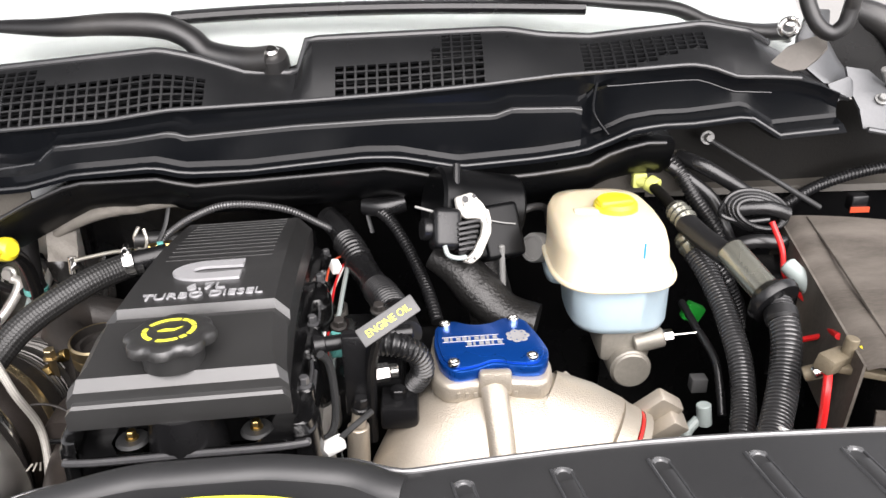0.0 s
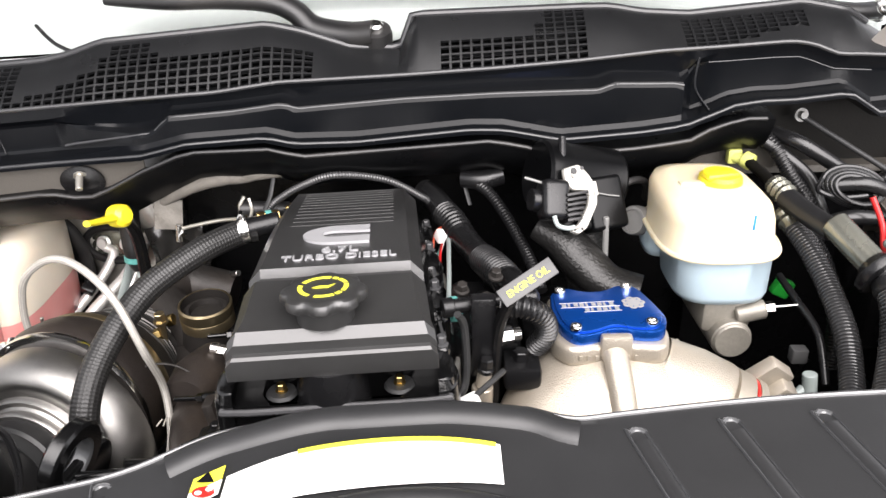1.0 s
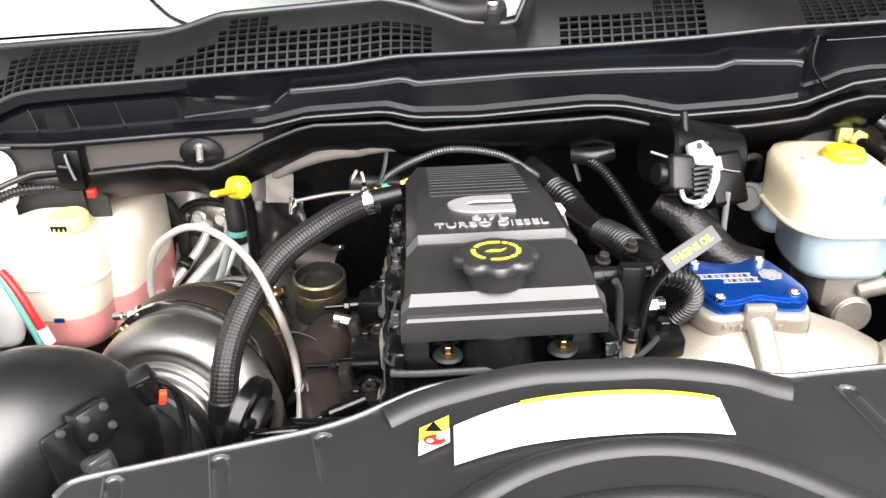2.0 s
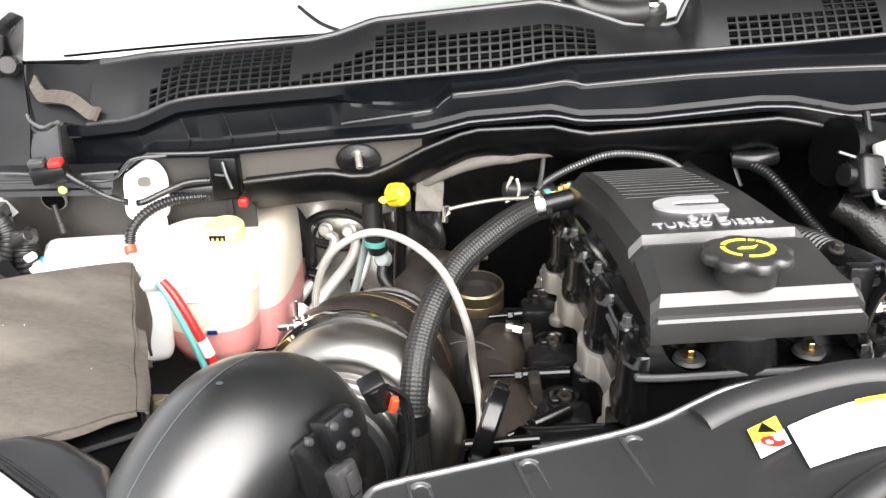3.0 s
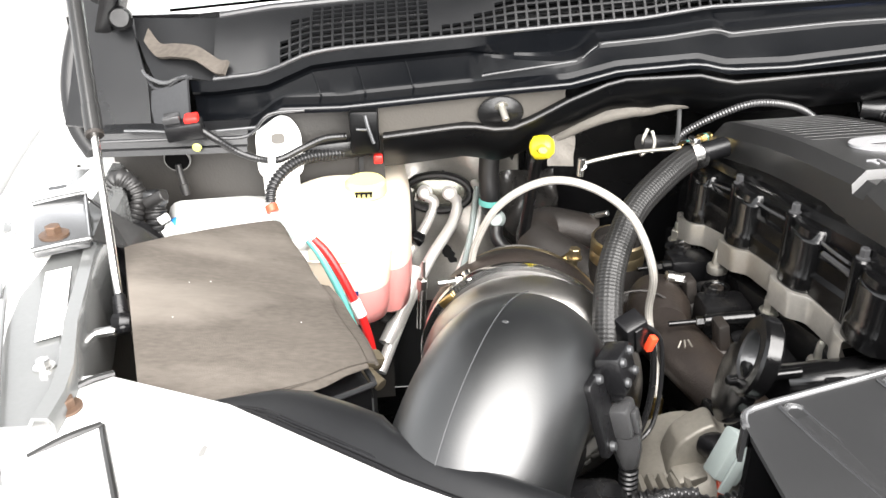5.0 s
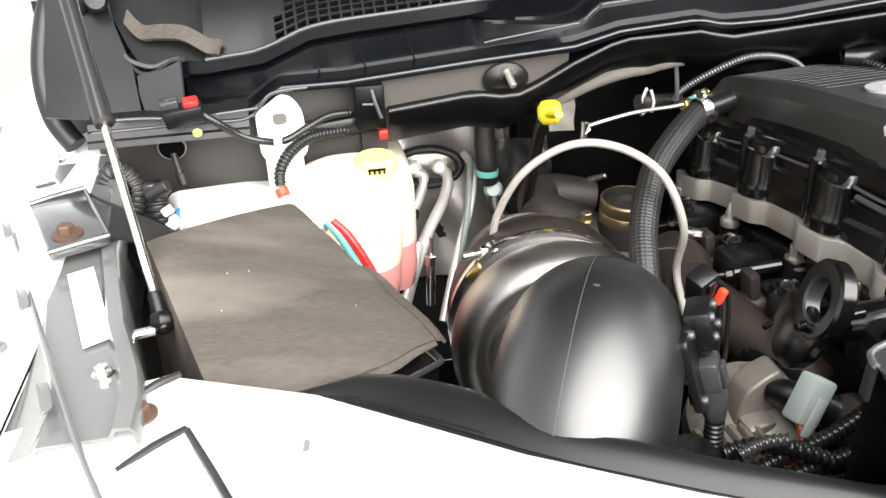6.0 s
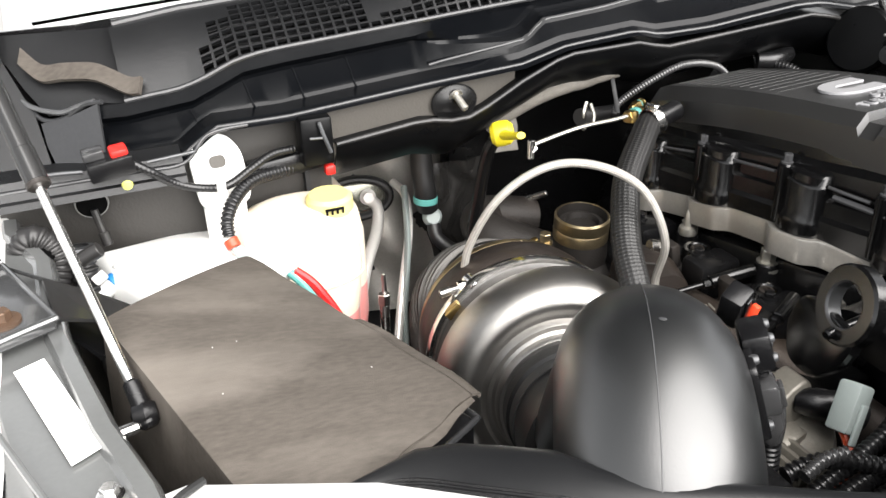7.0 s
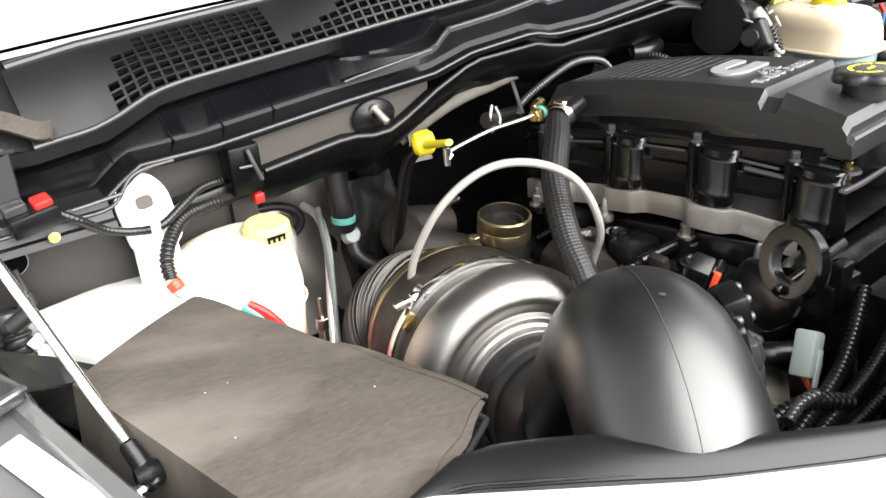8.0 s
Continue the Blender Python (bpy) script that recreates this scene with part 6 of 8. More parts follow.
# ---- right hand end of the cowl: hinge and strut ----
hinge = thing("steel_hinge", "bare grey steel hood hinge with a foam strip", "hinge", at=(0.54, 1.15, 1.3))
part("hinge_leaf", sheet([[(0.500, 1.128, 1.448), (0.528, 1.130, 1.446), (0.540, 1.150, 1.440)], [(0.486, 1.120, 1.412), (0.520, 1.122, 1.405), (0.545, 1.150, 1.400)], [(0.484, 1.112, 1.384), (0.530, 1.112, 1.380), (0.560, 1.145, 1.376)], [(0.524, 1.100, 1.352), (0.548, 1.104, 1.348), (0.585, 1.135, 1.345)]], 0.006), HINGE, hinge, "bright stamped steel leaf", smooth=50)
part("hinge_flap", sheet([[(0.527, 1.094, 1.352), (0.556, 1.096, 1.362), (0.566, 1.100, 1.352)], [(0.536, 1.084, 1.330), (0.560, 1.086, 1.336), (0.570, 1.092, 1.332)]], 0.004), HINGE, hinge, smooth=50)
part("pivot_ring", tube([(0.474 + 0.013 * math.cos(a), 1.124, 1.425 + 0.011 * math.sin(a)) for a in np.linspace(0, 2 * math.pi, 21)], 0.0038, 10, 2), CHROME, hinge, "bright pivot ring")
part("leaf_slot", moved(box(-0.003, 0.003, -0.002, 0.002, -0.022, 0.022, 0.001), Matrix.Translation((0.514, 1.122, 1.420)) @ pose(0, 0, 0, 0, -14, 0)), DARK, hinge)
part("hinge_base", sheet([[(0.556, 1.110, 1.372), (0.590, 1.112, 1.366), (0.620, 1.120, 1.345), (0.690, 1.130, 1.335)], [(0.560, 1.090, 1.340), (0.592, 1.090, 1.342), (0.622, 1.098, 1.330), (0.692, 1.105, 1.318)], [(0.566, 1.072, 1.322), (0.596, 1.070, 1.322), (0.628, 1.078, 1.316), (0.694, 1.080, 1.304)], [(0.572, 1.064, 1.296), (0.600, 1.062, 1.292), (0.632, 1.066, 1.288), (0.696, 1.068, 1.276)]], 0.005), HINGE, hinge, "stamped steel hinge base", smooth=60)
part("base_lip", tube([(0.575, 1.058, 1.297), (0.61, 1.056, 1.291), (0.65, 1.058, 1.286), (0.70, 1.062, 1.276)], 0.004, 8, 5), HINGE, hinge)
part("foam_strip", sheet([[(0.432, 1.085, 1.377), (0.456, 1.082, 1.373), (0.486, 1.083, 1.376), (0.502, 1.086, 1.390), (0.514, 1.090, 1.404)], [(0.434, 1.087, 1.379), (0.458, 1.089, 1.386), (0.486, 1.092, 1.392), (0.506, 1.096, 1.402), (0.518, 1.100, 1.409)], [(0.437, 1.091, 1.381), (0.463, 1.100, 1.402), (0.486, 1.104, 1.411), (0.504, 1.106, 1.415), (0.521, 1.106, 1.412)]], 0.005), BODYPAD, hinge, "worn taupe foam strip", smooth=60)
for q in ((0.598, 1.080, 1.332), (0.640, 1.085, 1.318)):
    bolt(q, (0, -0.6, 0.8), 0.006, 0.008, PRIMER, hinge)
strut2 = thing("gas_strut", "black gas strut with a hooked end rising to the hood", "gas strut", at=(0.62, 1.1, 1.3))
part("hook", tube([(0.528, 1.060, 1.56), (0.526, 1.066, 1.478), (0.526, 1.070, 1.456), (0.522, 1.070, 1.436), (0.508, 1.072, 1.425), (0.492, 1.076, 1.433), (0.481, 1.085, 1.452), (0.475, 1.095, 1.48), (0.474, 1.10, 1.54)], 0.0105, 18, 8), RUBBER, strut2, "bent black end of the strut")
part("lower_rod", cyl((0.605, 1.10, 1.37), (0.655, 1.13, 1.30), 0.005, seg=16), PRIMER, strut2)
seal2 = thing("door_gap_seal", "black rubber seal curving past the windscreen pillar", "seal", at=(0.7, 1.3, 1.2))
part("seal_strip", tube([(0.60, 1.23, 1.43), (0.655, 1.2, 1.41), (0.70, 1.2, 1.35), (0.715, 1.2, 1.27), (0.70, 1.2, 1.20)], 0.022, 14, 8), RUBBER, seal2)
# Black sheet added behind the hinge; the gap's shadow is in its colour.
part("gap_panel", sheet([[(x, 1.205 + 0.02 * (x - 0.6), 1.305) for x in (0.515, 0.55, 0.595, 0.612, 0.66, 0.70)], [(0.512, 1.203, 1.382), (0.55, 1.204, 1.398), (0.595, 1.205, 1.406), (0.612, 1.205, 1.430), (0.66, 1.206, 1.436), (0.70, 1.207, 1.42)]], 0.005), DARK, seal2, "added black sheet for the shadowed gap")
part("end_panel", sheet([[tuple(cowl_point(0.458, v)), (0.495, 1.072 + 0.075 * v, 1.356 + 0.022 * v), (0.525, 1.078 + 0.07 * v, 1.344 + 0.022 * v), (0.555, 1.082 + 0.06 * v, 1.334 + 0.016 * v)] for v in (0.0, 0.25, 0.5, 0.75, 1.0)], 0.004), COWL, cowl, smooth=50)

# ---- centre rear: actuator, looms, sleeves ----
act = thing("pedal_actuator", "black rear actuator box with a white retaining clip", "actuator", at=(0.03, 0.95, 1.1))
AC = Matrix.Translation((0.018, 0.945, 1.222)) @ pose(0, 0, 0, 60, 0, 20)
part("housing", moved(join(box(0.018, 0.072, -0.050, 0.020, -0.06, 0.012, 0.006, 3), box(-0.02, 0.03, -0.045, 0.030, -0.05, 0.008, 0.005)), AC), FLANGEBLACK, act)
part("connector_block", moved(join(box(-0.050, -0.014, -0.034, 0.017, 0.0, 0.033, 0.008, 3), cyl((-0.046, -0.008, 0.01), (-0.060, -0.008, 0.01), 0.014, seg=20)), AC @ pose(0, 0, 0, 0, 0, -12)), PLASTIC, act)
for k in range(6):
    part("connector_fin", moved(box(-0.022 - 0.0012 * k, 0.008 - 0.003 * k, -0.0015 - 0.0062 * k, 0.0025 - 0.0062 * k, 0.016, 0.036, 0.001), AC), PLASTIC, act)
part("retaining_clip", moved(plate(rounded([(-0.014, 0.035), (0.009, 0.038), (0.021, 0.022), (0.028, 0.004), (0.024, -0.016), (0.004, -0.043), (-0.010, -0.050), (-0.021, -0.044), (-0.007, -0.036), (0.010, -0.016), (0.015, -0.002), (0.010, 0.004), (-0.006, 0.006), (-0.014, 0.016)], 0.004, 4), 0.010, 0.003, m=Matrix.Translation((0, 0, 0.024))), AC), CLIPWHITE, act, "scuffed white plastic retaining clip")
part("clip_rib", moved(join(box(-0.010, 0.010, 0.020, 0.024, 0.033, 0.037, 0.001), box(0.016, 0.021, -0.006, 0.012, 0.033, 0.036, 0.001)), AC), CLIPWHITE, act)
for x, y, r in ((-0.006, 0.029, 0.0042), (0.006, 0.031, 0.0026), (-0.010, -0.044, 0.0018)):
    part("clip_slot", moved(cyl((x, y, 0.0338), (x, y, 0.0346), r, seg=14), AC), PLASTIC, act)
part("wire_bail", moved(tube([(0.028, 0.000, 0.014), (0.045, -0.006, 0.015), (0.062, -0.010, 0.014)], 0.0010, 6, 4), AC), PRIMER, act)
part("lower_latch", moved(tube([(-0.044, -0.022, 0.034), (-0.042, -0.034, 0.034), (-0.030, -0.040, 0.034), (-0.020, -0.040, 0.034)], 0.003, 8, 4), AC), GREYCONN, act)
part("barrel", lathe([(0, 0.0), (0.044, 0.0), (0.048, 0.004), (0.049, 0.030), (0.047, 0.034), (0.047, 0.110), (0.044, 0.114), (0, 0.114)], (-0.022, 0.985, 1.238), (0.93, 0.25, -0.22), 36), FLANGEBLACK, act)
part("metal_strip", tube([(-0.044, 0.925, 1.258), (-0.020, 0.925, 1.250)], 0.0018, 8, 3), PRIMER, act)
part("lower_tube", tube([(0.03, 1.0, 1.19), (0.045, 0.98, 1.13), (0.06, 0.96, 1.06), (0.07, 0.95, 0.95)], 0.032, 20, 6), BLACKBRAID, act, "tube in a black woven sleeve")
part("post", cyl((0.063, 0.93, 1.20), (0.066, 0.93, 1.13), 0.004, seg=12), PRIMER, act)
part("vent_hose", tube([(0.075, 0.98, 1.21), (0.105, 0.99, 1.225), (0.13, 1.01, 1.215), (0.14, 1.04, 1.18)], 0.005, 10, 6), RUBBER, act)
part("wire_stem", cyl((0.008, 0.955, 1.255), (0.010, 0.985, 1.290), 0.005, seg=10), PLASTIC, act)

loom = thing("wiring_loom", "thick taped black wiring loom beside the valve cover", "wiring loom", group="engine wiring looms", at=(-0.12, 0.95, 1.1))
part("taped_loom", tube([(-0.175, 1.11, 1.172), (-0.150, 1.075, 1.160), (-0.130, 1.02, 1.150), (-0.105, 0.96, 1.142), (-0.082, 0.88, 1.150), (-0.066, 0.82, 1.165), (-0.055, 0.77, 1.172)], 0.018, 16, 8, radii=[0.016, 0.018, 0.019, 0.018, 0.019, 0.017, 0.016]), LOOM, loom, "black tape-wrapped bundle")
for a, b, rr in (((-0.142, 1.05, 1.156), (-0.122, 1.0, 1.147), 0.0205), ((-0.094, 0.925, 1.145), (-0.070, 0.84, 1.158), 0.0205)):
    part("split_sleeve", tube([a, tuple((Vector(a) + Vector(b)) / 2 + Vector((0, 0, 0.003))), b], rr, 18, 8, ribs=0.002, pitch=0.0065), LOOM, loom)
for k, (mt, off, rad) in enumerate(((ORANGE, (-0.030, 0.02, 0.01), 0.0015), (REDWIRE, (-0.022, 0.0, -0.004), 0.0016), (WHITEP, (-0.026, -0.03, -0.01), 0.0018), (TEAL, (-0.034, -0.05, -0.02), 0.0020), (GREYCONN, (-0.012, -0.06, -0.008), 0.003))):
    o = Vector(off)
    part("wire", tube([Vector((-0.135, 1.02, 1.145)) + o * 0.3, Vector((-0.128, 0.95, 1.150)) + o, Vector((-0.130, 0.86, 1.135)) + o, Vector((-0.128, 0.80, 1.10)) + o, Vector((-0.12, 0.78, 1.05)) + o], rad, 8, 6), mt, loom)
part("connector", moved(box(-0.005, 0.005, -0.008, 0.008, -0.007, 0.007, 0.0015), Matrix.Translation((-0.150, 0.958, 1.164)) @ pose(0, 0, 0, 20, 15, 30)), WHITEP, loom, "white plug")
part("connector", moved(box(-0.006, 0.006, -0.012, 0.012, -0.01, 0.01, 0.002), Matrix.Translation((-0.136, 0.79, 1.150)) @ pose(0, 0, 0, 20, 15, 30)), TEAL, loom, "teal plug")
loom2 = thing("wiring_loom", "slim corrugated black wiring conduit", "wiring loom", group="engine wiring looms", at=(-0.05, 1.0, 1.1))
part("conduit", tube([(-0.10, 1.075, 1.195), (-0.080, 1.045, 1.190), (-0.058, 1.01, 1.168), (-0.040, 0.97, 1.145), (-0.028, 0.93, 1.128), (-0.02, 0.90, 1.11)], 0.0085, 12, 8, ribs=0.0016, pitch=0.005), LOOM, loom2)
part("tape_wrap", tube([(-0.115, 1.08, 1.200), (-0.09, 1.07, 1.200), (-0.06, 1.075, 1.205)], 0.014, 12, 6), LOOM, loom2)
loom3 = thing("wiring_loom", "grey corrugated conduit arching over the valve cover", "wiring loom", group="engine wiring looms", at=(-0.28, 1.06, 1.15))
part("conduit", tube([(-0.398, 1.040, 1.166), (-0.383, 1.048, 1.181), (-0.342, 1.036, 1.209), (-0.293, 1.030, 1.226), (-0.226, 1.044, 1.213), (-0.178, 1.062, 1.180), (-0.165, 1.075, 1.165)], 0.0055, 12, 10, ribs=0.0009, pitch=0.004), GREYLOOM, loom3)
part("support_bracket", tube([(-0.386, 1.067, 1.214), (-0.390, 1.050, 1.19), (-0.398, 1.03, 1.172)], 0.003, 6, 4, squash=0.4), GREYMETAL, loom3)
part("support_bracket", tube([(-0.118, 1.09, 1.215), (-0.112, 1.075, 1.185), (-0.106, 1.06, 1.165)], 0.003, 6, 4, squash=0.4), GREYMETAL, loom3)
sleeve = thing("heat_sleeve", "crumpled silver heat sleeve around a hose", "heat sleeve", at=(0.06, 0.9, 1.05))
part("sleeve", tube([(-0.020, 0.955, 1.180), (0.010, 0.940, 1.165), (0.035, 0.925, 1.140), (0.065, 0.905, 1.118), (0.105, 0.890, 1.112)], 0.030, 28, 14, radii=[0.024, 0.030, 0.034, 0.030, 0.026], squash=0.8), SLEEVE, sleeve, "crumpled silver mesh sleeve")

dip = thing("oil_dipstick", "engine oil dipstick with a grey printed tag", "dipstick", at=(-0.1, 0.70, 1.1))
TG = Matrix.Translation((-0.0695, 0.645, 1.2625)) @ pose(0, 0, 0, 52, 0, 3) @ pose(0, 0, 0, 0, 0, 31)
part("tag", moved(box(-0.0300, 0.0300, -0.0090, 0.0090, -0.003, 0.0, 0.001), TG), GREYTAG, dip, "grey tag with yellow lettering")
part("tag_lettering", lettering("ENGINE OIL", 0.0098, 0.0003, TG @ pose(0.0, -0.0034, 0.0006), squeeze=0.88), YELLOWP, dip, smooth=0)
part("tube", tube([(-0.078, 0.652, 1.25), (-0.085, 0.68, 1.215), (-0.092, 0.70, 1.17), (-0.095, 0.71, 1.08)], 0.006, 10, 6), PLASTIC, dip)
fuel = thing("fuel_bracket", "black bracket and pipework between engine and intake horn", "bracket", at=(-0.11, 0.70, 1.0))
part("upright", moved(box(-0.013, 0.013, -0.008, 0.008, -0.050, 0.045, 0.003), Matrix.Translation((-0.107, 0.708, 1.168))), PLASTIC, fuel)
part("cross_tube", join(cyl((-0.145, 0.715, 1.196), (-0.05, 0.735, 1.196), 0.008), cyl((-0.15, 0.713, 1.196), (-0.138, 0.716, 1.196), 0.0105)), PLASTIC, fuel)
part("union", join(cyl((-0.095, 0.715, 1.158), (-0.075, 0.720, 1.158), 0.010, seg=6), cyl((-0.075, 0.720, 1.158), (-0.066, 0.722, 1.158), 0.0075)), STEEL, fuel)
part("corrugated_hose", tube([(-0.088, 0.70, 1.205), (-0.066, 0.695, 1.206), (-0.046, 0.702, 1.190), (-0.040, 0.712, 1.165), (-0.048, 0.725, 1.14)], 0.0125, 14, 8, ribs=0.002, pitch=0.005), LOOM, fuel)
part("base_block", join(box(-0.085, -0.045, 0.690, 0.735, 1.105, 1.132, 0.005), cyl((-0.066, 0.712, 1.132), (-0.066, 0.712, 1.143), 0.0085, seg=6)), PLASTIC, fuel)
part("lower_clip", moved(box(-0.014, 0.014, -0.007, 0.007, -0.006, 0.006, 0.003), Matrix.Translation((-0.128, 0.622, 1.142)) @ pose(0, 0, 0, 0, -20, 15)), WHITEP, fuel, "white clip on a thin pipe")
part("thin_pipe", tube([(-0.128, 0.622, 1.142), (-0.105, 0.632, 1.158), (-0.09, 0.65, 1.16)], 0.003, 8, 4), GREYMETAL, fuel)
part("steel_line", tube([(-0.135, 0.66, 1.22), (-0.128, 0.668, 1.20), (-0.126, 0.665, 1.15), (-0.132, 0.655, 1.13), (-0.15, 0.65, 1.125)], 0.004, 8, 6), GREYMETAL, fuel)
for p in ((-0.128, 0.76, 1.19), (-0.10, 0.78, 1.165), (-0.088, 0.80, 1.185)):
    bolt(p, (0.1, -0.2, 1), 0.0062, 0.011, CASTIRON, fuel, name="injector_nut", washer=1.4)
part("dark_block", join(box(-0.14, -0.06, 0.74, 0.90, 1.02, 1.13, 0.01), box(-0.05, 0.10, 0.82, 0.95, 0.98, 1.08, 0.012)), DARK, fuel)

# ---- right hand side: hoses, cables, second battery ----
ac = thing("refrigerant_hose", "black refrigerant hose with bright crimped ends and a silencer can", "hose", at=(0.33, 0.9, 1.0))
part("end_fitting", join(cyl((0.268, 1.078, 1.226), (0.288, 1.062, 1.224), 0.008), box(0.262, 0.282, 1.07, 1.085, 1.216, 1.238, 0.003), cyl((0.283, 1.068, 1.226), (0.292, 1.058, 1.222), 0.012)), YELLOWGREEN, ac, "yellow-green service cap")
part("pipe", tube([(0.286, 1.062, 1.224), (0.294, 1.02, 1.220), (0.298, 0.985, 1.216)], 0.0075, 12, 5), OLIVE, ac)
part("crimp", lathe([(0.010, 0), (0.014, 0.003), (0.0155, 0.010), (0.0135, 0.014), (0.016, 0.019), (0.0135, 0.024), (0.016, 0.030), (0.013, 0.036)], (0.297, 0.992, 1.218), (0.25, -0.9, -0.2), 24), CANMETAL, ac, "dull crimped ferrule")
part("hose", tube([(0.304, 0.962, 1.210), (0.318, 0.925, 1.202), (0.335, 0.885, 1.196)], 0.0145, 16, 6), RUBBER, ac)
mu0, mu1 = Vector((0.338, 0.880, 1.202)), Vector((0.366, 0.815, 1.172))
md = (mu1 - mu0).normalized()
part("silencer_can", cyl(mu0 - md * 0.01, mu1 - md * 0.012, 0.0175, seg=24, bevel=0.003), CANMETAL, ac, "dull metal can")
part("can_flange", lathe([(0, 0.004), (0.030, 0.004), (0.032, 0.0), (0.032, -0.006), (0.028, -0.009), (0.018, -0.018)], mu1, md, 36), PLASTIC, ac, "wide black rubber flange")
big = thing("corrugated_hose", "thick black corrugated conduit falling to the front", "hose", group="thick conduits", at=(0.34, 0.75, 1.0))
part("conduit", tube([mu1 + Vector((0.004, 0.0, -0.004)), (0.366, 0.775, 1.150), (0.352, 0.735, 1.118), (0.325, 0.685, 1.094), (0.296, 0.635, 1.078), (0.28, 0.60, 1.05)], 0.0172, 20, 8, ribs=0.0026, pitch=0.0048), GREYLOOM, big)
big2 = thing("corrugated_hose", "thick black corrugated conduit with a crimped end", "hose", group="thick conduits", at=(0.32, 0.8, 1.0))
part("crimp", lathe([(0.009, 0), (0.014, 0.004), (0.0155, 0.010), (0.0135, 0.015), (0.016, 0.021), (0.0135, 0.027), (0.015, 0.034)], (0.307, 0.975, 1.186), (0.25, -0.85, -0.42), 24), CANMETAL, big2, "dull crimped ferrule")
part("conduit", tube([(0.316, 0.947, 1.172), (0.326, 0.91, 1.153), (0.332, 0.86, 1.128), (0.330, 0.80, 1.102), (0.321, 0.755, 1.078), (0.300, 0.70, 1.058), (0.28, 0.66, 1.03)], 0.0145, 20, 8, ribs=0.0024, pitch=0.0048), GREYLOOM, big2)
part("cuff", cyl((0.3695, 0.806, 1.166), (0.3675, 0.790, 1.158), 0.0188, seg=24, bevel=0.003), RUBBER, big, "smooth rubber end cuff")
rloom = thing("wiring_loom", "tangle of black taped looms beside the bulkhead", "wiring loom", group="engine wiring looms", at=(0.38, 1.05, 1.15))
for pts, rr, rb in (([(0.305, 1.085, 1.262), (0.325, 1.065, 1.24), (0.345, 1.05, 1.208), (0.375, 1.03, 1.165), (0.39, 1.02, 1.12)], 0.011, 0.0016), ([(0.330, 1.09, 1.255), (0.356, 1.06, 1.250), (0.400, 1.05, 1.224), (0.445, 1.045, 1.195)], 0.0105, 0), ([(0.31, 1.07, 1.25), (0.365, 1.05, 1.21), (0.385, 1.03, 1.17), (0.40, 1.02, 1.13)], 0.009, 0), ([(0.38, 1.0, 1.21), (0.42, 0.99, 1.215), (0.45, 0.99, 1.205)], 0.010, 0), ([(0.37, 0.98, 1.16), (0.40, 0.97, 1.175), (0.44, 0.97, 1.172), (0.47, 0.98, 1.165)], 0.010, 0), ([(0.34, 0.99, 1.16), (0.37, 0.97, 1.12), (0.40, 0.96, 1.05), (0.41, 0.95, 0.95)], 0.012, 0.0016), ([(0.30, 0.93, 1.11), (0.305, 0.88, 1.10), (0.315, 0.83, 1.08), (0.31, 0.78, 1.04)], 0.005, 0)):
    part("taped_loom", tube(pts, rr, 14, 8, ribs=rb, pitch=0.005), LOOM, rloom)
for k in range(4):
    part("coiled_wire", tube([(0.412 + (0.044 - 0.004 * k) * math.cos(a), 1.0 - 0.004 * k + 0.006 * math.sin(a), 1.207 + (0.026 - 0.003 * k) * math.sin(a) - 0.2 * 0.044 * math.cos(a)) for a in np.linspace(0.3 * k, 0.3 * k + 2 * math.pi, 19)], 0.0034, 8, 3), LOOM, rloom)
part("connector_tape", tube([(0.365, 0.995, 1.222), (0.362, 0.994, 1.205), (0.39, 0.99, 1.196), (0.425, 0.985, 1.200)], 0.0035, 8, 6), LOOM, rloom)
part("plug", moved(box(-0.012, 0.012, -0.01, 0.01, -0.012, 0.012, 0.002), Matrix.Translation((0.60, 1.09, 1.178))), PLASTIC, rloom)
part("plug_band", box(0.586, 0.614, 1.077, 1.0795, 1.166, 1.174, 0), ORANGE, rloom)
part("flat_strip", tube([(0.318, 0.66, 1.112), (0.361, 0.66, 1.089), (0.418, 0.66, 1.044)], 0.006, 8, 6, squash=0.35), WHITEP, rloom, "loose pale plastic strip")
part("green_plug", moved(box(-0.014, 0.014, -0.008, 0.008, -0.014, 0.014, 0.004), Matrix.Translation((0.355, 1.03, 1.036)) @ pose(0, 0, 0, 0, 25, 0)), GREEN, rloom, "bright green plug")
part("small_plug", moved(box(-0.010, 0.010, -0.008, 0.008, -0.010, 0.010, 0.002), Matrix.Translation((0.30, 0.84, 1.045))), GREYTAG, rloom)
part("sensor", join(cyl((0.281, 0.768, 1.066), (0.284, 0.765, 1.040), 0.0085), tube([(0.277, 0.768, 1.045), (0.262, 0.76, 1.03), (0.262, 0.75, 1.0)], 0.006, 10, 5)), GREYCONN, rloom)
conduit = thing("conduit", "corrugated conduit along the bulkhead", "conduit", at=(0.56, 1.12, 1.15))
part("conduit", tube([(0.485, 1.10, 1.160), (0.548, 1.12, 1.190), (0.62, 1.12, 1.214), (0.70, 1.12, 1.226)], 0.009, 12, 8, ribs=0.0012, pitch=0.005), LOOM, conduit)
part("loop", tube([(0.66, 1.08, 1.30), (0.640, 1.07, 1.27), (0.642, 1.07, 1.235), (0.67, 1.07, 1.215)], 0.006, 10, 8), RUBBER, conduit)
prop = thing("brace_rod", "thin grey brace rod bolted to the bulkhead", "rod", at=(0.46, 1.1, 1.15))
part("rod", cyl((0.380, 1.118, 1.270), (0.545, 1.085, 1.172), 0.0042, seg=12), GREYMETAL, prop)
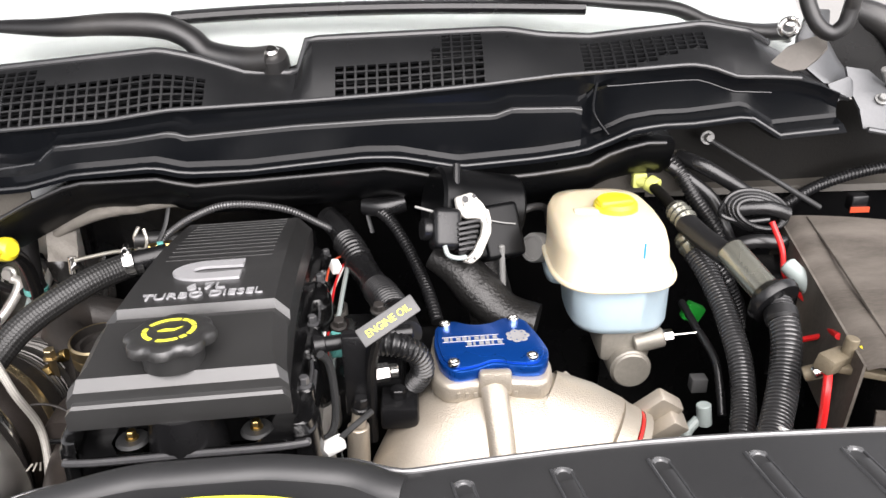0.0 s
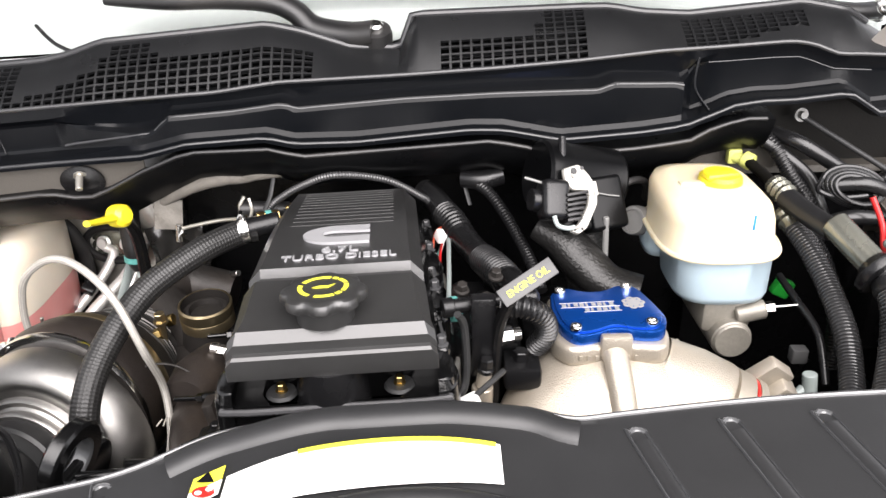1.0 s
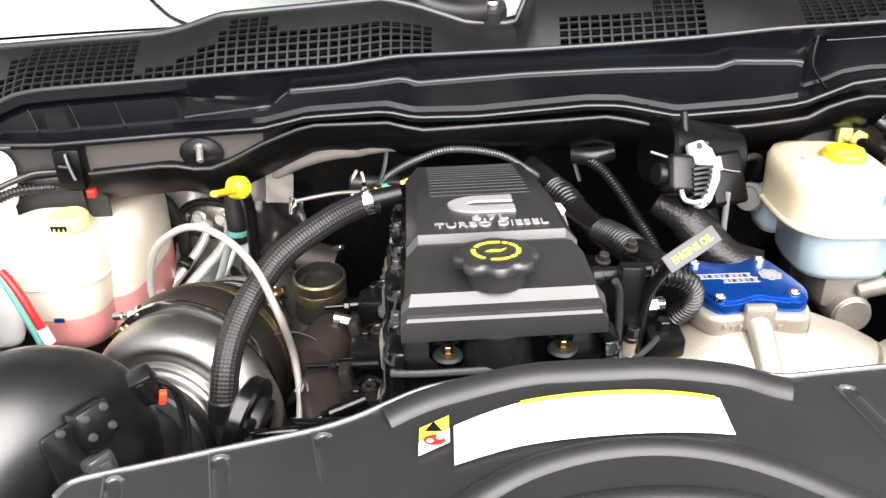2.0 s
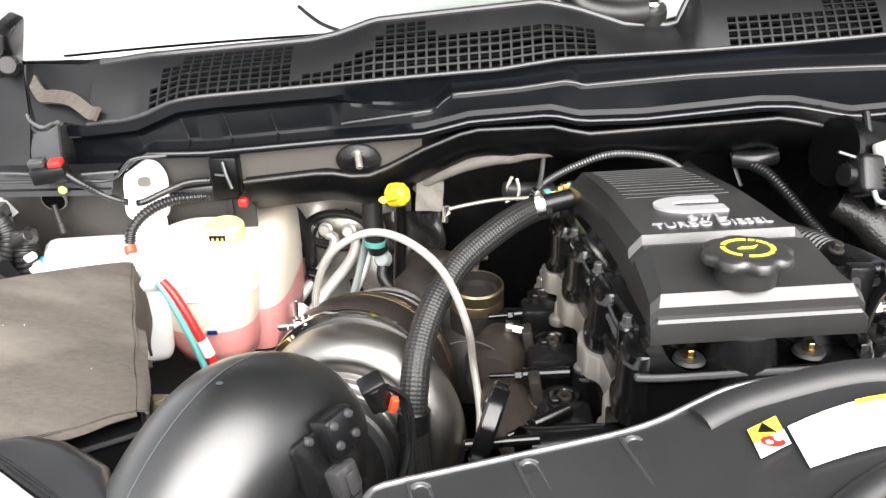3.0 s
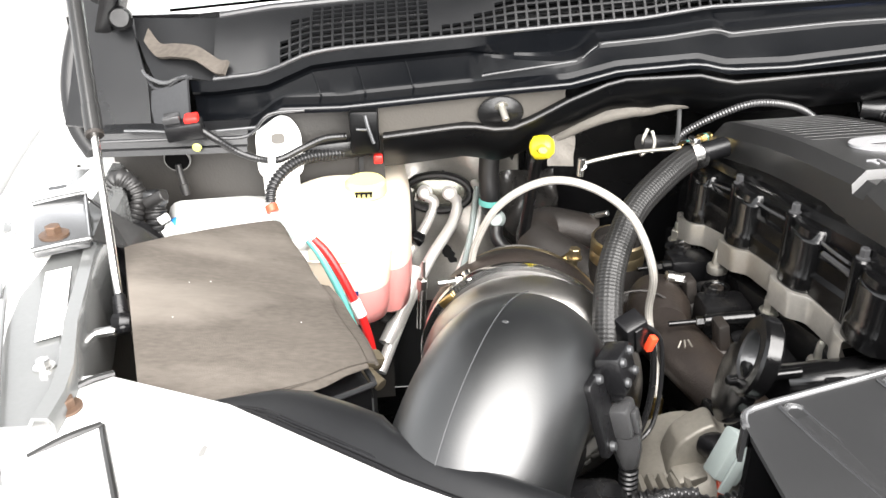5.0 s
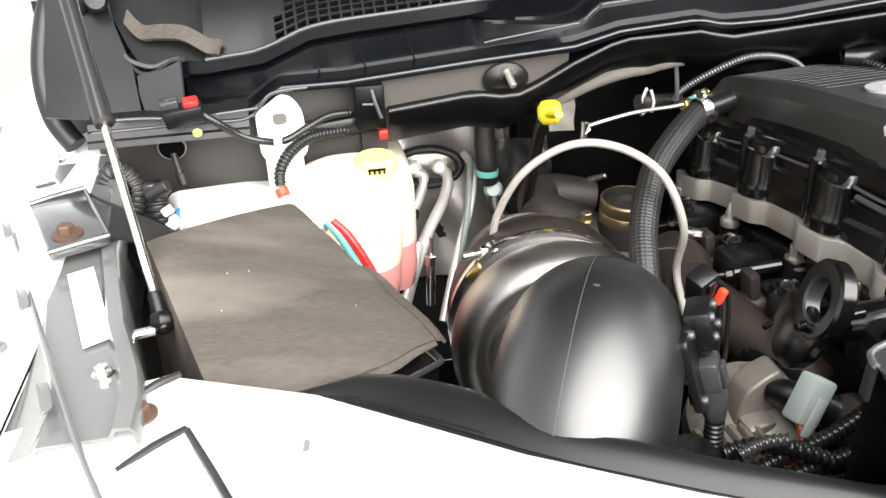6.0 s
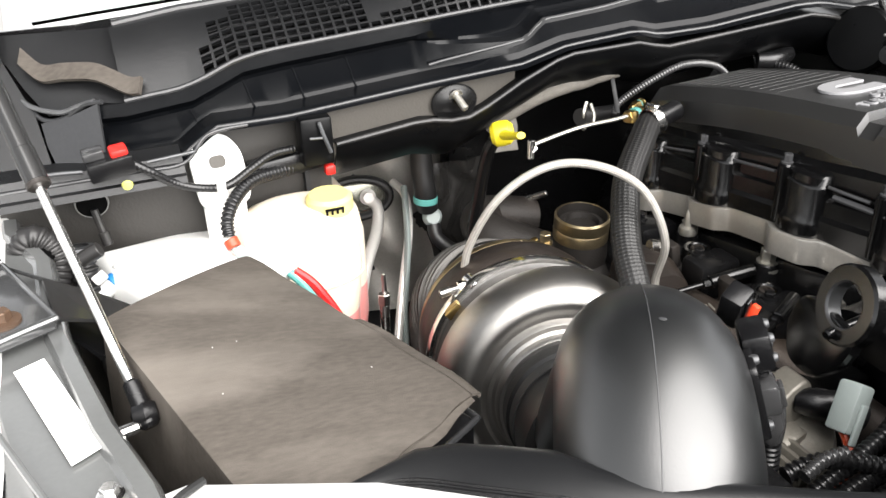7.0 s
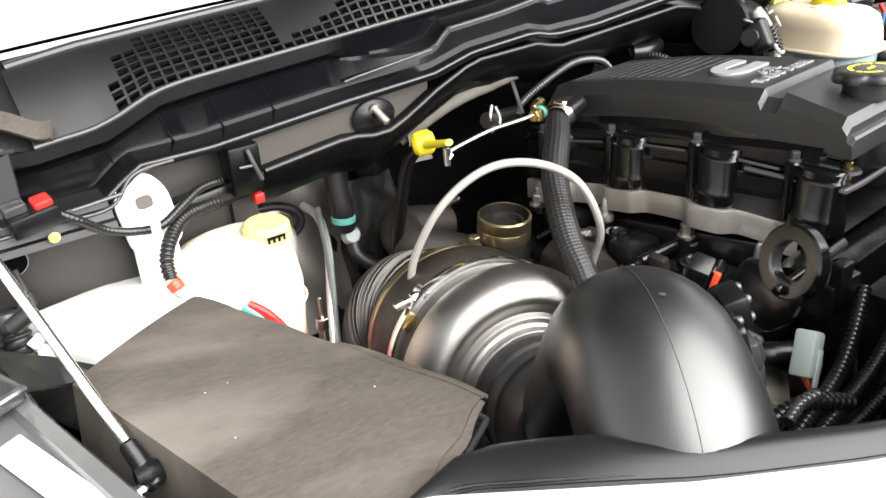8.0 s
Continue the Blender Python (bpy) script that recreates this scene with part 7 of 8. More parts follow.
part("end_bolt", lathe([(0, 0.010), (0.005, 0.010), (0.006, 0.0), (0.010, 0.0), (0.010, -0.004), (0, -0.004)], (0.379, 1.12, 1.272), (0, -1, 0.2), 20), PRIMER, prop)

bat2 = thing("battery", "second battery under a taupe felt thermal cover", "battery", group="batteries under felt", at=(0.5, 0.85, 0.95))
C2 = [(0.462, 1.030), (0.394, 0.665), (0.60, 0.60), (0.67, 0.99)]
def pad2(u, v):
    a, b, c, d4 = (Vector(p) for p in C2)
    p = a.lerp(d4, u).lerp(b.lerp(c, u), v)
    return (p.x, p.y, 1.186 + 0.002 * math.sin(8 * v + 5 * u) - 0.006 * (1 - min(1, u / 0.08)) ** 2 - 0.02 * max(0, v - 0.9))
part("felt_top", sheet([[pad2(u, v) for u in np.linspace(0, 1, 20)] for v in np.linspace(0, 1, 20)], 0.004), FELT, bat2, smooth=70)
part("felt_seam", tube([(0.492, 1.015, 1.188), (0.464, 0.86, 1.189), (0.432, 0.69, 1.187)], 0.0022, 6, 8), FELT, bat2)
part("felt_side", sheet([[(C2[0][0] + (C2[1][0] - C2[0][0]) * t - 0.004 * k, C2[0][1] + (C2[1][1] - C2[0][1]) * t, 1.182 - 0.05 * k) for t in np.linspace(0, 1, 14)] for k in range(3)], 0.003), FELT, bat2)
part("felt_front", sheet([[(0.405 + 0.20 * t + 0.006 * math.sin(6 * k + 3 * t), 0.652 - 0.05 * t - 0.006 * k, 1.150 - 0.05 * k - 0.012 * (1 - t) * (k == 0)) for t in np.linspace(0, 1, 14)] for k in range(5)], 0.004), FELT, bat2, smooth=70)
part("battery_case", box(0.44, 0.64, 0.655, 0.98, 0.95, 1.150, 0.006), PLASTIC, bat2)
part("terminal_clamp", join(moved(box(-0.022, 0.022, -0.010, 0.010, -0.008, 0.010, 0.003), Matrix.Translation((0.378, 0.695, 1.168)) @ pose(0, 0, 0, 10, 10, 35)), cyl((0.392, 0.70, 1.16), (0.396, 0.70, 1.192), 0.007), moved(box(-0.03, 0.03, -0.007, 0.007, -0.004, 0.004, 0.002), Matrix.Translation((0.40, 0.69, 1.160)) @ pose(0, 0, 0, 0, 8, -10)), cyl((0.352, 0.70, 1.150), (0.372, 0.694, 1.160), 0.008)), CORRODED, bat2, "tarnished terminal clamp")
part("terminal_nut", join(cyl((0.404, 0.695, 1.178), (0.410, 0.695, 1.180), 0.006, seg=6)), YELLOW, bat2)
redc = thing("battery_cable", "bright red battery cables to the terminal clamp", "cable", at=(0.4, 0.8, 1.0))
part("cable", tube([(0.412, 0.95, 1.212), (0.424, 0.935, 1.180), (0.425, 0.915, 1.150), (0.428, 0.86, 1.145), (0.420, 0.80, 1.150), (0.402, 0.735, 1.172)], 0.0038, 10, 8), REDWIRE, redc)
part("cable", tube([(0.395, 0.80, 1.128), (0.420, 0.775, 1.150), (0.408, 0.73, 1.175)], 0.0034, 10, 8), REDWIRE, redc)
part("cable", tube([(0.370, 0.688, 1.165), (0.361, 0.668, 1.150), (0.360, 0.662, 1.112), (0.358, 0.660, 1.060), (0.340, 0.655, 1.038), (0.325, 0.65, 1.034)], 0.0044, 10, 8), REDWIRE, redc)
part("ring_lug", join(cyl((0.325, 0.65, 1.034), (0.310, 0.648, 1.040), 0.006), cyl((0.356, 0.690, 1.158), (0.372, 0.690, 1.166), 0.006)), CHROME, redc)
capcan = thing("fuse_can", "small pale grey cylindrical link housing", "fuse", at=(0.43, 0.88, 1.1))
part("can", cyl((0.416, 0.90, 1.176), (0.436, 0.865, 1.158), 0.011, seg=20, bevel=0.002), GREYCONN, capcan)
part("tongue", moved(box(-0.016, 0.016, -0.010, 0.010, -0.003, 0.003, 0.002), Matrix.Translation((0.452, 0.872, 1.160)) @ pose(0, 0, 0, 0, 0, -15)), PLASTIC, capcan)
part("rear_block", box(0.40, 0.50, 0.88, 1.0, 1.02, 1.145, 0.01), DARK, capcan)


# ---- left hand end of the cowl ----
part("end_panel", sheet([[(-1.142, 1.170, 1.335), (-1.08, 1.165, 1.334), (-1.015, 1.155, 1.334)], [(-1.135, 1.150, 1.312), (-1.075, 1.125, 1.306), (-1.015, 1.105, 1.302)], [(-1.118, 1.115, 1.285), (-1.06, 1.095, 1.285), (-1.015, 1.078, 1.275)], [(-1.100, 1.085, 1.262), (-1.055, 1.075, 1.272), (-1.015, 1.07, 1.266)]], 0.004), COWL, cowl, smooth=60)
part("end_edge", tube([(-1.142, 1.168, 1.333), (-1.138, 1.150, 1.312), (-1.128, 1.120, 1.285), (-1.112, 1.092, 1.262), (-1.098, 1.080, 1.256), (-1.080, 1.068, 1.262), (-1.060, 1.052, 1.276), (-1.043, 1.040, 1.280)], 0.0028, 8, 6), EDGE, cowl)
side = thing("cowl_side_panel", "grey undercoated side panel below the hood hinge", "body panel", at=(-1.1, 1.1, 1.2))
part("panel", sheet([[(-1.22, 1.20, 1.36), (-1.18, 1.185, 1.345), (-1.143, 1.168, 1.334)], [(-1.22, 1.16, 1.31), (-1.18, 1.15, 1.31), (-1.136, 1.148, 1.312)], [(-1.22, 1.11, 1.26), (-1.17, 1.10, 1.26), (-1.112, 1.090, 1.260)], [(-1.22, 1.06, 1.215), (-1.17, 1.05, 1.212), (-1.105, 1.050, 1.212)]], 0.004), COWL, side, smooth=60)
part("flap", sheet([[(-1.108, 1.082, 1.254), (-1.075, 1.062, 1.264), (-1.048, 1.038, 1.279)], [(-1.106, 1.062, 1.235), (-1.078, 1.048, 1.236), (-1.050, 1.032, 1.238)], [(-1.10, 1.045, 1.212), (-1.075, 1.036, 1.211), (-1.052, 1.028, 1.210)]], 0.003), EDGE, side, "plain grey sheet flap")
part("flange_rail", sheet([[(x, y, z - 0.012 * (x + 0.97) * -0.3) for x in np.linspace(-1.165, -0.975, 12)] for y, z in ((1.05, 1.219), (1.018, 1.216), (1.015, 1.209), (1.008, 1.208), (1.005, 1.200), (0.998, 1.199), (0.996, 1.192))], 0.002), COWL, side, "stepped flange", smooth=20)
part("seal_lip", tube([(-1.16, 1.010, 1.207), (-1.10, 1.009, 1.208), (-1.03, 1.008, 1.209), (-0.975, 1.008, 1.210), (-0.945, 1.012, 1.236), (-0.90, 1.02, 1.238)], 0.0022, 8, 6), EDGE, side)
part("hinge_arm", join(moved(box(-0.012, 0.012, -0.03, 0.03, -0.05, 0.05, 0.006), Matrix.Translation((-1.165, 1.17, 1.355)) @ pose(0, 0, 0, 20, 25, 0)), lathe([(0, 0.008), (0.012, 0.008), (0.016, 0.0), (0.016, -0.01)], (-1.150, 1.14, 1.340), (0.2, -1, 0.2), 20)), DARK, side, "black hinge arm")
part("clip_dot", lathe([(0, 0.004), (0.005, 0.003), (0.006, 0)], (-1.036, 0.990, 1.203), (0, -0.8, -0.3), 14), YELLOWGREEN, side)
part("bright_edge", tube([(-1.228, 1.150, 1.272), (-1.236, 1.150, 1.228), (-1.246, 1.150, 1.185)], 0.0022, 8, 6), LABEL, side, "thin white edge strip")
part("rail_lip", tube([(-1.128, 1.006, 1.222), (-1.10, 1.005, 1.2215), (-1.076, 1.005, 1.2195)], 0.0024, 8, 5), HINGE, side, "bright flange lip")
part("rail_lip", tube([(-1.012, 1.003, 1.2195), (-0.995, 1.003, 1.2205), (-0.962, 1.004, 1.2225)], 0.0020, 8, 5), HINGE, side, "bright flange lip")
part("seal_edge", tube([(-1.141, 1.172, 1.322), (-1.135, 1.140, 1.293), (-1.119, 1.100, 1.273), (-1.094, 1.075, 1.267), (-1.080, 1.066, 1.268), (-1.067, 1.058, 1.274), (-1.050, 1.046, 1.280)], 0.0030, 8, 6), SHIELDEDGE, side, "shiny edge of the wavy seal")
gap = thing("door_gap_seal", "black rubber seal curving past the windscreen pillar", "seal", at=(-1.3, 1.2, 1.2))
part("seal_strip", tube([(-1.205, 1.22, 1.37), (-1.225, 1.18, 1.31), (-1.236, 1.15, 1.25), (-1.228, 1.12, 1.20), (-1.205, 1.10, 1.165)], 0.015, 14, 8), RUBBER, gap)
foam = thing("foam_strip", "creased taupe foam strip lying on the cowl end", "foam strip", at=(-1.05, 1.09, 1.3))
fp = spline([(-1.116, 1.128, 1.318), (-1.098, 1.110, 1.303), (-1.075, 1.098, 1.306), (-1.045, 1.083, 1.303), (-1.015, 1.066, 1.287), (-1.002, 1.058, 1.288)], 8)
part("strip", sheet([[(p.x + 0.003 * k, p.y + 0.0055 * k, p.z + 0.0075 * k + 0.002 * math.sin(60 * p.x)) for p in fp] for k in (-1, 0, 1)], 0.006), FELT, foam, smooth=70)
hole = thing("grommet_hole", "oval drain hole with a dark rubber rim in the bulkhead", "grommet", at=(-1.075, 1.02, 1.17))
part("rim", lathe([(0.0155, 0.001), (0.0162, 0.004), (0.0172, 0.004), (0.0180, 0.0)], (-1.076, 1.038, 1.172), (0, -0.97, -0.22), 28), PRIMER, hole, "dusty rim")
part("bore", lathe([(0, 0.0045), (0.0155, 0.0045), (0.0165, 0.003)], (-1.076, 1.038, 1.172), (0, -0.97, -0.22), 24), VOID, hole)
part("plug_stem", join(tube([(-1.075, 1.032, 1.166), (-1.073, 1.030, 1.150), (-1.070, 1.028, 1.134)], 0.0042, 10, 4), cyl((-1.071, 1.029, 1.140), (-1.069, 1.027, 1.124), 0.0060, seg=12, bevel=0.001)), RUBBER, hole)
horns = thing("horn_hose", "dark ribbed hose ends behind the inner wing", "hose", at=(-1.12, 0.96, 1.1))
part("ribbed_elbow", tube([(-1.150, 0.985, 1.120), (-1.150, 0.982, 1.150), (-1.138, 0.980, 1.168), (-1.122, 0.976, 1.160), (-1.116, 0.970, 1.138), (-1.126, 0.962, 1.112), (-1.135, 0.955, 1.09)], 0.0135, 16, 8, ribs=0.0018, pitch=0.006), RUBBER, horns)
part("elbow_mouth", lathe([(0.004, 0.0), (0.012, 0.001), (0.0145, 0.004), (0.0145, 0.010)], (-1.132, 0.962, 1.146), (0.3, 0.9, 0.1), 20), VOID, horns)
part("ribbed_neck", tube([(-1.096, 0.975, 1.140), (-1.095, 0.965, 1.115), (-1.094, 0.955, 1.07)], 0.0145, 16, 6, ribs=0.0022, pitch=0.007), RUBBER, horns)
part("neck_collar", lathe([(0.010, 0.010), (0.016, 0.009), (0.0175, 0.002), (0.0165, -0.006)], (-1.096, 0.976, 1.141), (0.05, 0.2, 1), 20), HINGE, horns, "worn collar")
part("side_hose", tube([(-1.135, 0.97, 1.040), (-1.112, 0.985, 1.066), (-1.088, 0.99, 1.084), (-1.062, 1.00, 1.088), (-1.040, 1.015, 1.06)], 0.0085, 14, 8), RUBBER, horns, "smooth black hose behind the bottle")
part("nipple", cyl((-1.10, 0.955, 1.142), (-1.075, 0.95, 1.155), 0.008, seg=14), RUBBER, horns)
part("dark_shield", sheet([[(-1.13, 0.86, 1.14), (-1.08, 0.80, 1.11)], [(-1.10, 0.93, 1.13), (-1.03, 0.87, 1.10)], [(-1.09, 0.94, 1.0), (-1.02, 0.88, 1.0)]], 0.004), PLASTIC, horns)

# red connector and its cable
rc = thing("cowl_connector", "black connector with a red lock and corrugated cable", "connector", at=(-1.04, 0.995, 1.23))
part("body", moved(box(-0.021, 0.025, -0.012, 0.012, -0.011, 0.011, 0.003), Matrix.Translation((-1.050, 0.992, 1.226)) @ pose(0, 0, 0, 10, -6, 5)), PLASTIC, rc)
part("rear_plug", moved(box(-0.011, 0.010, -0.008, 0.008, -0.005, 0.005, 0.002), Matrix.Translation((-1.062, 0.992, 1.241)) @ pose(0, 0, 0, 10, -6, 5)), CLEARGREY, rc, "clear grey plug end")
part("lock", moved(box(-0.009, 0.009, -0.009, 0.009, -0.005, 0.005, 0.003), Matrix.Translation((-1.038, 0.992, 1.240)) @ pose(0, 0, 0, 10, -6, 5)), RED, rc, "red locking tab")
part("cable", tube([(-1.028, 0.990, 1.226), (-1.010, 0.990, 1.212), (-0.989, 0.998, 1.193), (-0.962, 0.998, 1.182), (-0.935, 0.992, 1.182), (-0.905, 1.005, 1.192), (-0.878, 1.02, 1.199), (-0.85, 1.03, 1.198)], 0.0048, 12, 8, ribs=0.0003, pitch=0.0045), LOOM, rc)
part("cable_tie", tube([(-0.942, 0.984, 1.192), (-0.943, 0.982, 1.182), (-0.941, 0.986, 1.174)], 0.005, 8, 3), WHITEP, rc, "white cable tie")

dl = thing("wiring_loom", "corrugated black loom around the coolant bottle", "wiring loom", group="engine wiring looms", at=(-0.9, 1.0, 1.15))
part("conduit", tube([(-0.835, 1.04, 1.172), (-0.87, 1.03, 1.174), (-0.905, 1.01, 1.176), (-0.930, 0.985, 1.168), (-0.944, 0.968, 1.152), (-0.946, 0.958, 1.136)], 0.0078, 14, 8, ribs=0.0016, pitch=0.005), LOOM, dl)
part("tape_box", moved(box(-0.05, 0.04, -0.012, 0.014, -0.013, 0.013, 0.005), Matrix.Translation((-0.855, 1.040, 1.178)) @ pose(0, 0, 0, 0, -4, 5)), PLASTIC, dl)
part("red_cap", moved(box(-0.006, 0.006, -0.006, 0.006, -0.006, 0.006, 0.002), Matrix.Translation((-0.808, 1.034, 1.164))), RED, dl, "red end cap")
part("orange_clip", cyl((-0.946, 0.956, 1.134), (-0.943, 0.950, 1.126), 0.0082, seg=16), ORANGE, dl)
part("wires", join(*[tube([(-0.945 + 0.004 * k, 0.950, 1.126), (-0.935 + 0.004 * k, 0.935, 1.108), (-0.915 + 0.003 * k, 0.915, 1.100)], 0.0026, 6, 5) for k in range(3)]), GREYCONN, dl)
part("loose_tape", moved(box(-0.016, 0.016, -0.003, 0.003, -0.012, 0.012, 0.002), Matrix.Translation((-0.905, 0.905, 1.102)) @ pose(0, 0, 0, 30, 20, 40)), WHITEP, dl, "torn clear tape")
for k, (mt, rr) in enumerate(((REDWIRE, 0.0058), (TEAL, 0.0048))):
    part("cable", tube([(-0.890 - 0.006 * k, 0.905, 1.106), (-0.872 - 0.010 * k, 0.895, 1.088), (-0.850 - 0.012 * k, 0.885, 1.045), (-0.832 - 0.014 * k, 0.88, 0.995), (-0.82 - 0.014 * k, 0.88, 0.93)], rr, 10, 8), mt, dl)
part("tape_band", lathe([(0.007, -0.012), (0.0075, -0.012), (0.0075, 0.012), (0.007, 0.012)], (-0.840, 0.8815, 1.020), (0.35, -0.1, -0.93), 16), WHITEP, dl, "white tape band")

clip = thing("seal_clip", "black clip with a bent steel tongue under the cowl", "clip", at=(-0.82, 1.02, 1.2))
part("block", box(-0.843, -0.805, 1.012, 1.04, 1.178, 1.236, 0.004), FLANGEBLACK, clip)
part("tongue", join(tube([(-0.822, 1.008, 1.232), (-0.818, 1.004, 1.215), (-0.812, 1.002, 1.196)], 0.0024, 8, 4), tube([(-0.834, 1.008, 1.214), (-0.820, 1.005, 1.214)], 0.0018, 8, 3)), HINGE, clip)
stud = thing("cowl_stud", "zinc stud on a dark oval gasket", "stud", at=(-0.642, 1.03, 1.22))
part("gasket", sheet([[(-0.642 + r * 1.35 * math.cos(a), 1.034 - 0.004 * (r < 0.02), 1.223 + r * math.sin(a)) for a in np.linspace(0, 2 * math.pi, 25)] for r in (0.001, 0.012, 0.020, 0.023)], 0.002), DARK, stud)
part("stud", join(cyl((-0.643, 1.030, 1.236), (-0.638, 1.008, 1.220), 0.0048, seg=14), lathe([(0, 0.003), (0.009, 0.003), (0.009, 0)], (-0.642, 1.030, 1.233), (0.15, -0.8, -0.55), 18)), ZINC, stud)

# ---- bulkhead insulation, pipes and valves behind the turbocharger ----
ins = thing("bulkhead_insulation", "grey fabric and foil insulation on the bulkhead", "insulation", at=(-0.6, 1.2, 1.1))
part("foil_panel", sheet([[(x, 1.285 + 0.012 * math.sin(37 * x + 5 * z * 9) + 0.008 * math.sin(61 * x), z) for x in np.linspace(-0.80, -0.50, 26)] for z in np.linspace(0.80, 1.16, 22)], 0.002), FOIL, ins, smooth=60)
part("fabric_roll", tube([(-0.570, 1.088, 1.158), (-0.535, 1.080, 1.182), (-0.500, 1.074, 1.199), (-0.462, 1.070, 1.212), (-0.43, 1.072, 1.211), (-0.405, 1.068, 1.219), (-0.356, 1.074, 1.216), (-0.30, 1.08, 1.206)], 0.013, 12, 6, radii=[0.005, 0.010, 0.011, 0.014, 0.010, 0.012, 0.007, 0.003]), FRAYED, ins, "frayed grey fabric edge")
part("clear_wrap", sheet([[(-0.578 + 0.046 * u + 0.004 * math.sin(5 * v), 1.180 + 0.005 * math.sin(4 * u + 3 * v) + 0.0022 * math.sin(8 * u - 5 * v) + 0.0010 * math.sin(11 * v + 7 * u), 1.010 + 0.075 * v) for u in np.linspace(-1, 1, 30)] for v in np.linspace(-1, 1, 36)], 0.001), WRAP, ins, "crumpled clear plastic wrap", smooth=70)
part("black_hose", tube([(-0.629, 1.150, 1.004), (-0.628, 1.140, 0.985), (-0.605, 1.125, 0.965), (-0.565, 1.105, 0.955), (-0.53, 1.09, 0.945)], 0.0105, 14, 8), RUBBER, ins, "black rubber drain hose")
part("foil_tab", moved(sheet([[(0.020 * u, 0.0016 * math.sin(3 * u + 4 * v), 0.022 * v) for u in np.linspace(-1, 1, 9)] for v in np.linspace(-1, 1, 9)], 0.001), Matrix.Translation((-0.548, 1.075, 1.152)) @ pose(0, 0, 0, -12, 6, 10)), FRAYED, ins, "crumpled foil tab", smooth=60)
gr = thing("bulkhead_grommet", "dark oval pipe grommet on a pale alloy plate", "grommet", at=(-0.72, 1.25, 1.0))
GM = Matrix.Translation((-0.715, 1.262, 1.020)) @ pose(0, 0, 0, 78, 0, -8)
part("rubber_rim", moved(tube([(0.055 * math.cos(a), 0.030 * math.sin(a), 0.004) for a in np.linspace(0, 2 * math.pi, 25)], 0.007, 10, 2), GM), RUBBER, gr)
part("alloy_plate", moved(plate(rounded([(-0.046, -0.022), (0.046, -0.022), (0.046, 0.022), (-0.046, 0.022)], 0.016), 0.006, 0.002), GM), CANMETAL, gr, "dull alloy plate")
for x in (-0.022, 0.020):
    part("port", moved(lathe([(0.012, 0.0), (0.013, 0.004), (0.009, 0.006), (0.0085, 0.012), (0, 0.012)], (x, 0, 0), (0, 0, 1), 18), GM), ALU, gr)
pipes = thing("refrigerant_pipes", "bare aluminium refrigerant pipes bending down the bulkhead", "pipes", at=(-0.75, 1.15, 0.9))
for pts, rr in (([(-0.735, 1.262, 1.012), (-0.722, 1.258, 1.003), (-0.735, 1.240, 0.975), (-0.758, 1.215, 0.947), (-0.808, 1.155, 0.893), (-0.829, 1.116, 0.870), (-0.85, 1.06, 0.83)], 0.0085), ([(-0.695, 1.265, 1.015), (-0.683, 1.250, 1.003), (-0.695, 1.225, 0.975), (-0.732, 1.174, 0.943), (-0.765, 1.113, 0.911), (-0.791, 1.055, 0.884), (-0.82, 1.0, 0.84)], 0.0095), ([(-0.655, 1.25, 1.04), (-0.650, 1.21, 1.03), (-0.662, 1.17, 0.99), (-0.70, 1.11, 0.92), (-0.735, 1.05, 0.85)], 0.0065), ([(-0.76, 1.12, 0.95), (-0.785, 1.07, 0.905), (-0.81, 1.03, 0.87)], 0.012)):
    part("pipe", tube(pts, rr, 14, 8), ALU, pipes)
part("black_clip", moved(box(-0.011, 0.011, -0.009, 0.009, -0.009, 0.009, 0.003), Matrix.Translation((-0.754, 1.205, 0.962)) @ pose(0, 0, 0, 30, 30, 0)), PLASTIC, pipes)
part("black_nut", cyl((-0.815, 1.05, 0.905), (-0.800, 1.045, 0.925), 0.013, seg=6), PLASTIC, pipes)
part("trim_edge", tube([(-0.655, 1.20, 1.05), (-0.672, 1.15, 0.98), (-0.70, 1.10, 0.90), (-0.715, 1.06, 0.83)], 0.005, 8, 8, squash=2.5), GREYCONN, pipes)
drain = thing("drain_plug", "round pale plug below a teal banded hose", "plug", at=(-0.63, 1.16, 1.0))
part("plug", lathe([(0, 0.012), (0.010, 0.012), (0.013, 0.008), (0.015, 0.0), (0.010, -0.01)], (-0.629, 1.155, 1.014), (-0.2, -0.9, 0.35), 24), GREYCONN, drain)
part("hose", tube([(-0.640, 1.16, 1.13), (-0.642, 1.155, 1.09), (-0.640, 1.15, 1.055), (-0.636, 1.155, 1.03)], 0.016, 16, 6), RUBBER, drain)
part("band", lathe([(0.0165, -0.005), (0.018, -0.004), (0.018, 0.004), (0.0165, 0.005)], (-0.640, 1.151, 1.046), (0.05, 0, 1), 20), TEAL, drain)

